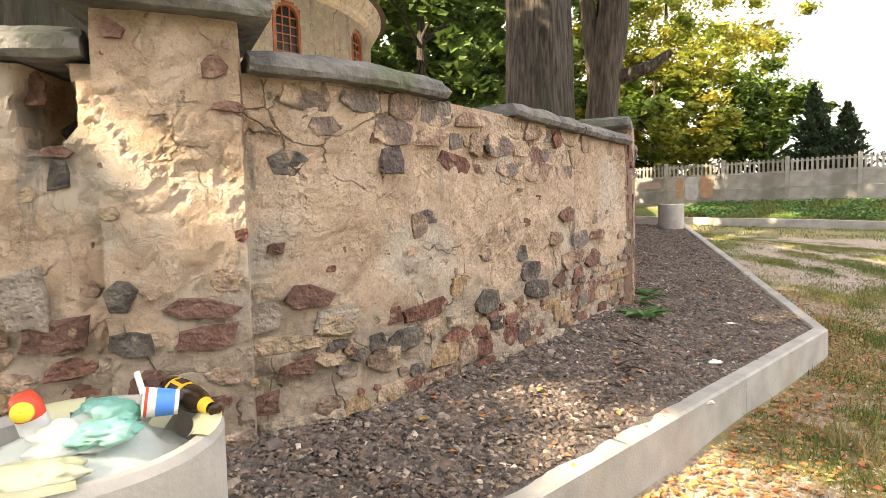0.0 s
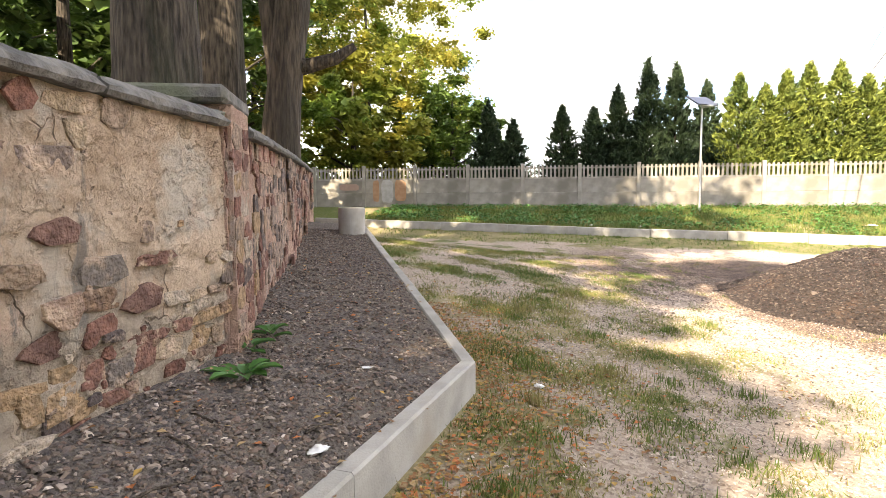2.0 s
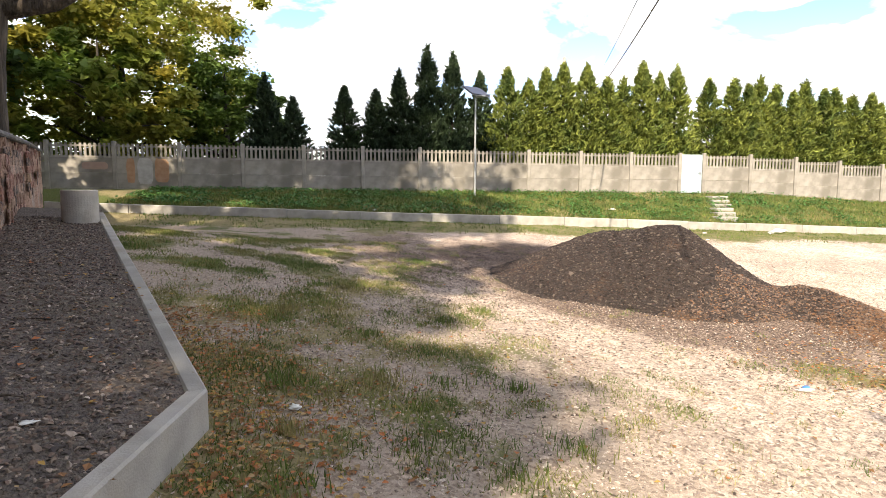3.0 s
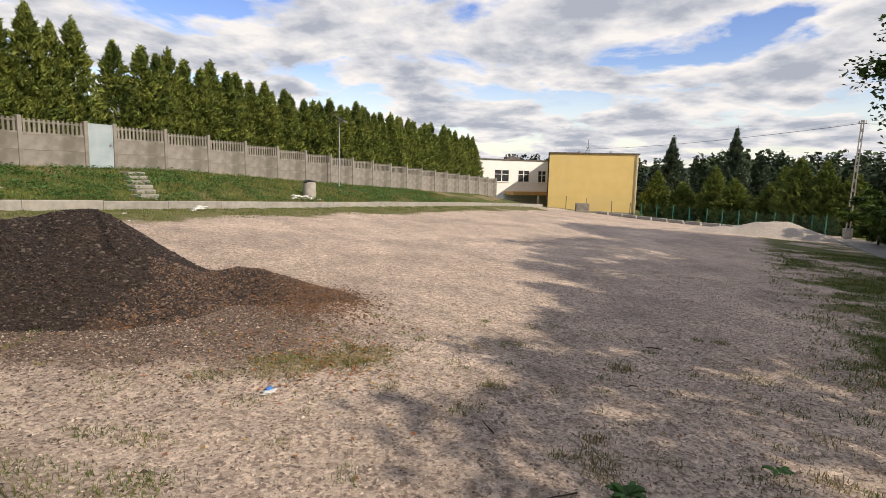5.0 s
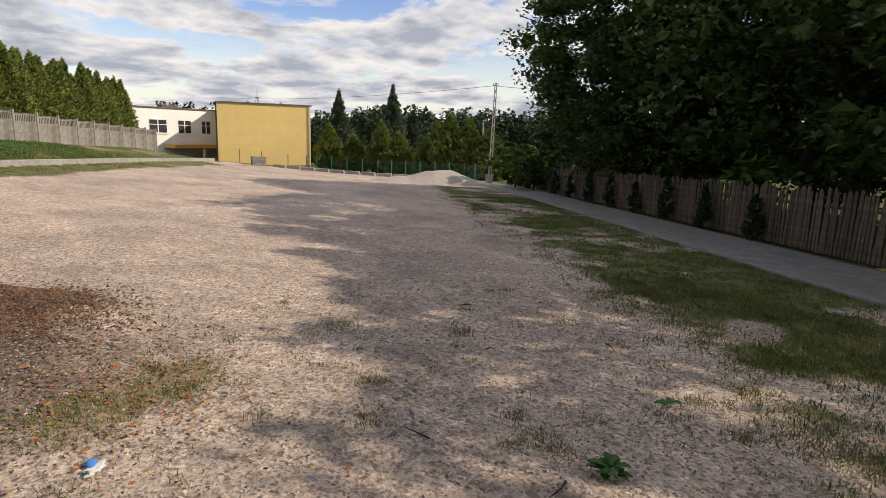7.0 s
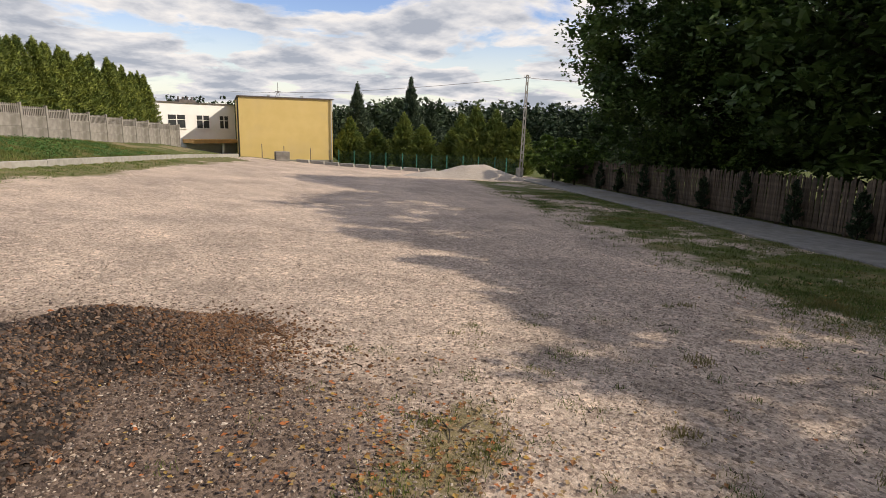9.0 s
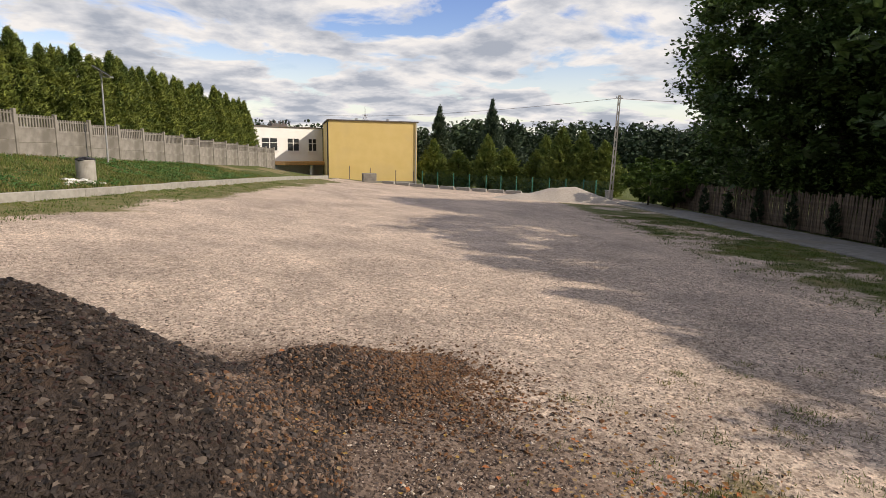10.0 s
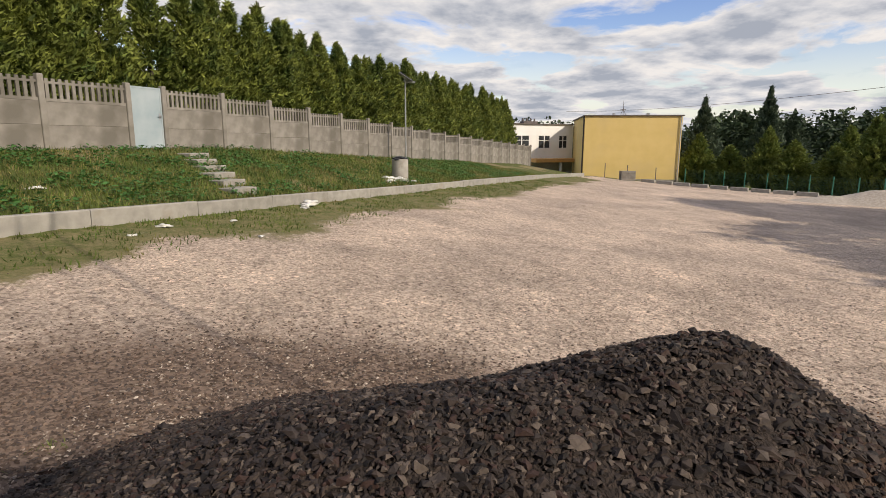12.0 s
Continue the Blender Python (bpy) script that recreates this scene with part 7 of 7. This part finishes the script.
def tufts():
    """Single thick tufts that stand out on the worn ground."""
    rng = random.Random(15)
    spots = [(1.75, 4.9), (1.62, 4.35), (2.35, 4.55), (2.7, 4.15), (1.25, 3.85), (2.55, 5.5), (3.0, 5.4), (3.25, 4.35), (1.9, 5.55), (2.2, 3.7), (1.0, 3.4), (3.5, 5.2), (2.9, 6.6), (3.9, 7.0), (4.6, 7.4), (2.4, 7.4), (3.1, 8.6),
             (6.7, 2.85), (5.9, 2.1), (7.6, 1.6), (5.6, 0.7), (6.3, 0.4), (9.0, 0.2), (5.1, 0.9), (4.7, 0.6)]
    for k, (x, y) in enumerate(spots):
        n = rng.randint(70, 150)
        r = rng.uniform(0.05, 0.11)
        pos = [(rng.gauss(0, r), rng.gauss(0, r), 0) for _ in range(n)]
        g = np.random.default_rng(200 + k)
        h = g.uniform(0.04, 0.13, n) * rng.uniform(0.7, 1.1) * (0.55 if k > 16 else 1.0)
        me = bake("grass_tuft", BLADE_V, BLADE_F, np.array(pos), turns(n, g, 0.55), np.stack([g.uniform(0.007, 0.012, n), h * 0.8, h], 1), GRASS if k % 5 and k < 17 else GRASS_DRY)
        ob = new("grass_tuft", me)
        ob.location = (x, y, ground_z(x, y) + 0.021 * fbm(x, y, 1.1, 8.0) - 0.005)
        tagged(ob, "small thick tuft of green grass on worn ground", "grass tuft", "grass tufts", "stuff")


def weed(x, y, z, n, size, seed, label):
    """A low plant of broad leaves on short stalks."""
    rng = random.Random(seed)
    plant = thing("broadleaf_weed", pose(x, y, z), label=label, category="weed")
    for k in range(n):
        a, t = k * 2.4 + rng.uniform(-0.3, 0.3), rng.uniform(0.25, 1.0)
        L, w = size * rng.uniform(0.6, 1.1), size * rng.uniform(0.35, 0.5)
        v, f = [], []
        for i in range(7):
            u = i / 6
            ww = w * math.sin(math.pi * min(1, 0.08 + u * 0.92)) ** 0.7 * (1 + 0.12 * (-1) ** i)
            zz = 0.25 * math.sin(u * 2.2) * L * t
            v += [(u * L, -ww / 2, zz + 0.12 * ww), (u * L, 0, zz - 0.01), (u * L, ww / 2, zz + 0.12 * ww)]
        for i in range(6):
            f += [(i * 3, i * 3 + 3, i * 3 + 4, i * 3 + 1), (i * 3 + 1, i * 3 + 4, i * 3 + 5, i * 3 + 2)]
        me = mesh_from("leaf", v, f, BROADLEAF, True)
        part("leaf", me, None, plant, m=pose(0.2 * size * math.cos(a), 0.2 * size * math.sin(a), 0.02 + 0.05 * rng.random(), 0, 0, math.degrees(a)))


def leaves_and_litter():
    rng = random.Random(12)
    pos = []
    for k in range(5200):
        x, y = -0.8 + 8.8 * rng.random() ** 1.4, rng.uniform(0.5, 9)
        xk, xw = x_on(KERB_LINE, y), x_on(WALL_X, y)
        if x < xw + 0.03:
            continue
        if x < xk:
            if rng.random() < 0.35:
                pos.append((x, y, bed_z(x, y) + 0.018))
        elif x > xk + 0.03:
            near = step_up(3.2, 0.1, x - xk)
            if rng.random() < 0.10 + 0.9 * near:
                pos.append((x, y, ground_z(x, y) + 0.021 * fbm(x, y, 1.1, 8.0) + 0.014))
    for k in range(4200):
        y = rng.uniform(1.6, 7.5)
        x = x_on(KERB_LINE, y) + 0.04 + abs(rng.gauss(0, 0.45))
        pos.append((x, y, ground_z(x, y) + 0.021 * fbm(x, y, 1.1, 8.0) + 0.014))
    for k in range(900):
        x, y = (rng.gauss(7.6, 0.9), rng.gauss(4.9, 0.7)) if k < 450 else (rng.gauss(7.0, 0.42), rng.gauss(4.35, 0.36))
        pos.append((x, y, ground_z(x, y) + max(0, heap_z(x, y) - 0.02) + 0.02))
    for k in range(500):
        L, D = rng.uniform(-10, -2), rng.uniform(19.5, 24.4)
        p = plan(L, D)
        pos.append((p.x, p.y, ground_z(p.x, p.y) + 0.02))
    g = np.random.default_rng(6)
    s = 0.034 * g.uniform(0.5, 1.3, len(pos))
    me = bake("fallen_leaves", LEAF_V, LEAF_F, np.array(pos), turns(len(pos), g, 0.4), np.stack([s, s, s], 1), FALLEN)
    tagged(new("fallen_leaves", me), "brown and orange fallen leaves on the ground", "leaves", kind="stuff")
    # twigs on the bed and the lot
    for k in range(26):
        if k < 15:
            y = rng.uniform(1.9, 7.5)
            x = x_on(WALL_X, y) + (x_on(KERB_LINE, y) - x_on(WALL_X, y)) * rng.uniform(0.15, 0.85)
            z = bed_z(x, y) + 0.016
        else:
            x, y = rng.uniform(3.6, 8.5), rng.uniform(0, 4.5)
            z = ground_z(x, y) + 0.015
        a, L = rng.uniform(0, 6.28), rng.uniform(0.08, 0.24)
        v, f = lumpy_trunk([(0, 0, 0), (L * 0.5, rng.uniform(-0.02, 0.02), 0.012), (L, 0, 0.004)], [0.006, 0.005, 0.003], k, 0.02, 6, 2)
        ob = new("twig", mesh_from("twig", v, f, DEADWOOD))
        ob.matrix_world = pose(x, y, z, 0, 0, math.degrees(a))
        tagged(ob, "dry brown twig lying on the gravel", "twig", "twigs")
    weed(0.06, 4.30, bed_z(0.1, 4.3), 9, 0.17, 1, "low green broadleaf weed at the wall's foot")
    weed(0.10, 5.0, bed_z(0.1, 5.0), 7, 0.13, 2, "small green weed at the wall's foot")
    weed(0.02, 4.72, bed_z(0.1, 4.7), 6, 0.12, 5, "small green weed at the wall's foot")
    weed(5.05, 2.05, ground_z(5.05, 2.05), 22, 0.10, 3, "leafy green dock weed on the gravel lot")
    weed(5.6, 1.0, ground_z(5.6, 1.0), 6, 0.09, 4, "small sprawling weed on the gravel lot")
    # litter
    for k, (x, y, s, m, where) in enumerate([(0.66, 4.70, 0.030, PAPER, "bed"), (0.45, 3.72, 0.045, PAPER, "bed"), (1.87, 5.19, 0.045, PAPER, "lot"), (6.04, 4.54, 0.06, PAPER, "lot"), (0.35, 3.1, 0.03, PAPER, "bed")]):
        z = bed_z(x, y) if where == "bed" else ground_z(x, y)
        ob = new("litter", crumpled("litter", (s, s * 0.7, s * 0.18), m, 30.0 + k, 0.9, 3))
        ob.matrix_world = pose(x, y, z + s * 0.25, 0, 0, k * 50)
        tagged(ob, "crumpled white scrap of litter on the gravel", "litter", "litter")
    ob = new("litter", crumpled("litter", (0.05, 0.03, 0.015), BLUE, 41.0, 0.5, 2))
    ob.matrix_world = pose(6.10, 4.56, ground_z(6.1, 4.56) + 0.02, 0, 0, 20)
    tagged(ob, "crumpled blue and white wrapper on the gravel", "litter", "litter")
    for k, (L, D, s) in enumerate([(0.55, 4.72, 0.24), (0.2, 4.85, 0.13), (-3.6, 5.0, 0.10), (-4.4, 5.3, 0.06), (-2.3, 5.2, 0.06), (-3.0, 6.4, 0.05), (-12, 4.1, 0.08), (-10.6, 4.1, 0.09), (-4.2, 3.0, 0.1)]):
        p = plan(L, D)
        z = ground_z(p.x, p.y) + (0.02 if k == 0 else 0)
        ob = new("plastic_bag", crumpled("plastic_bag", (s * 1.1, s * 0.7, s * 0.26), PAPER, 50.0 + k, 0.95, 3))
        ob.matrix_world = Matrix.Translation((p.x, p.y, max(z, bank_z(L, D) if D < 4.3 else z) + s * 0.25)) @ pose(0, 0, 0, 0, 0, k * 40)
        tagged(ob, "torn white plastic scrap by the far kerb", "plastic bag", "scraps by the kerb")


scatter_bed()
scatter_heap()
scatter_lot()
scatter_grass()
tufts()
leaves_and_litter()
lay_stones()
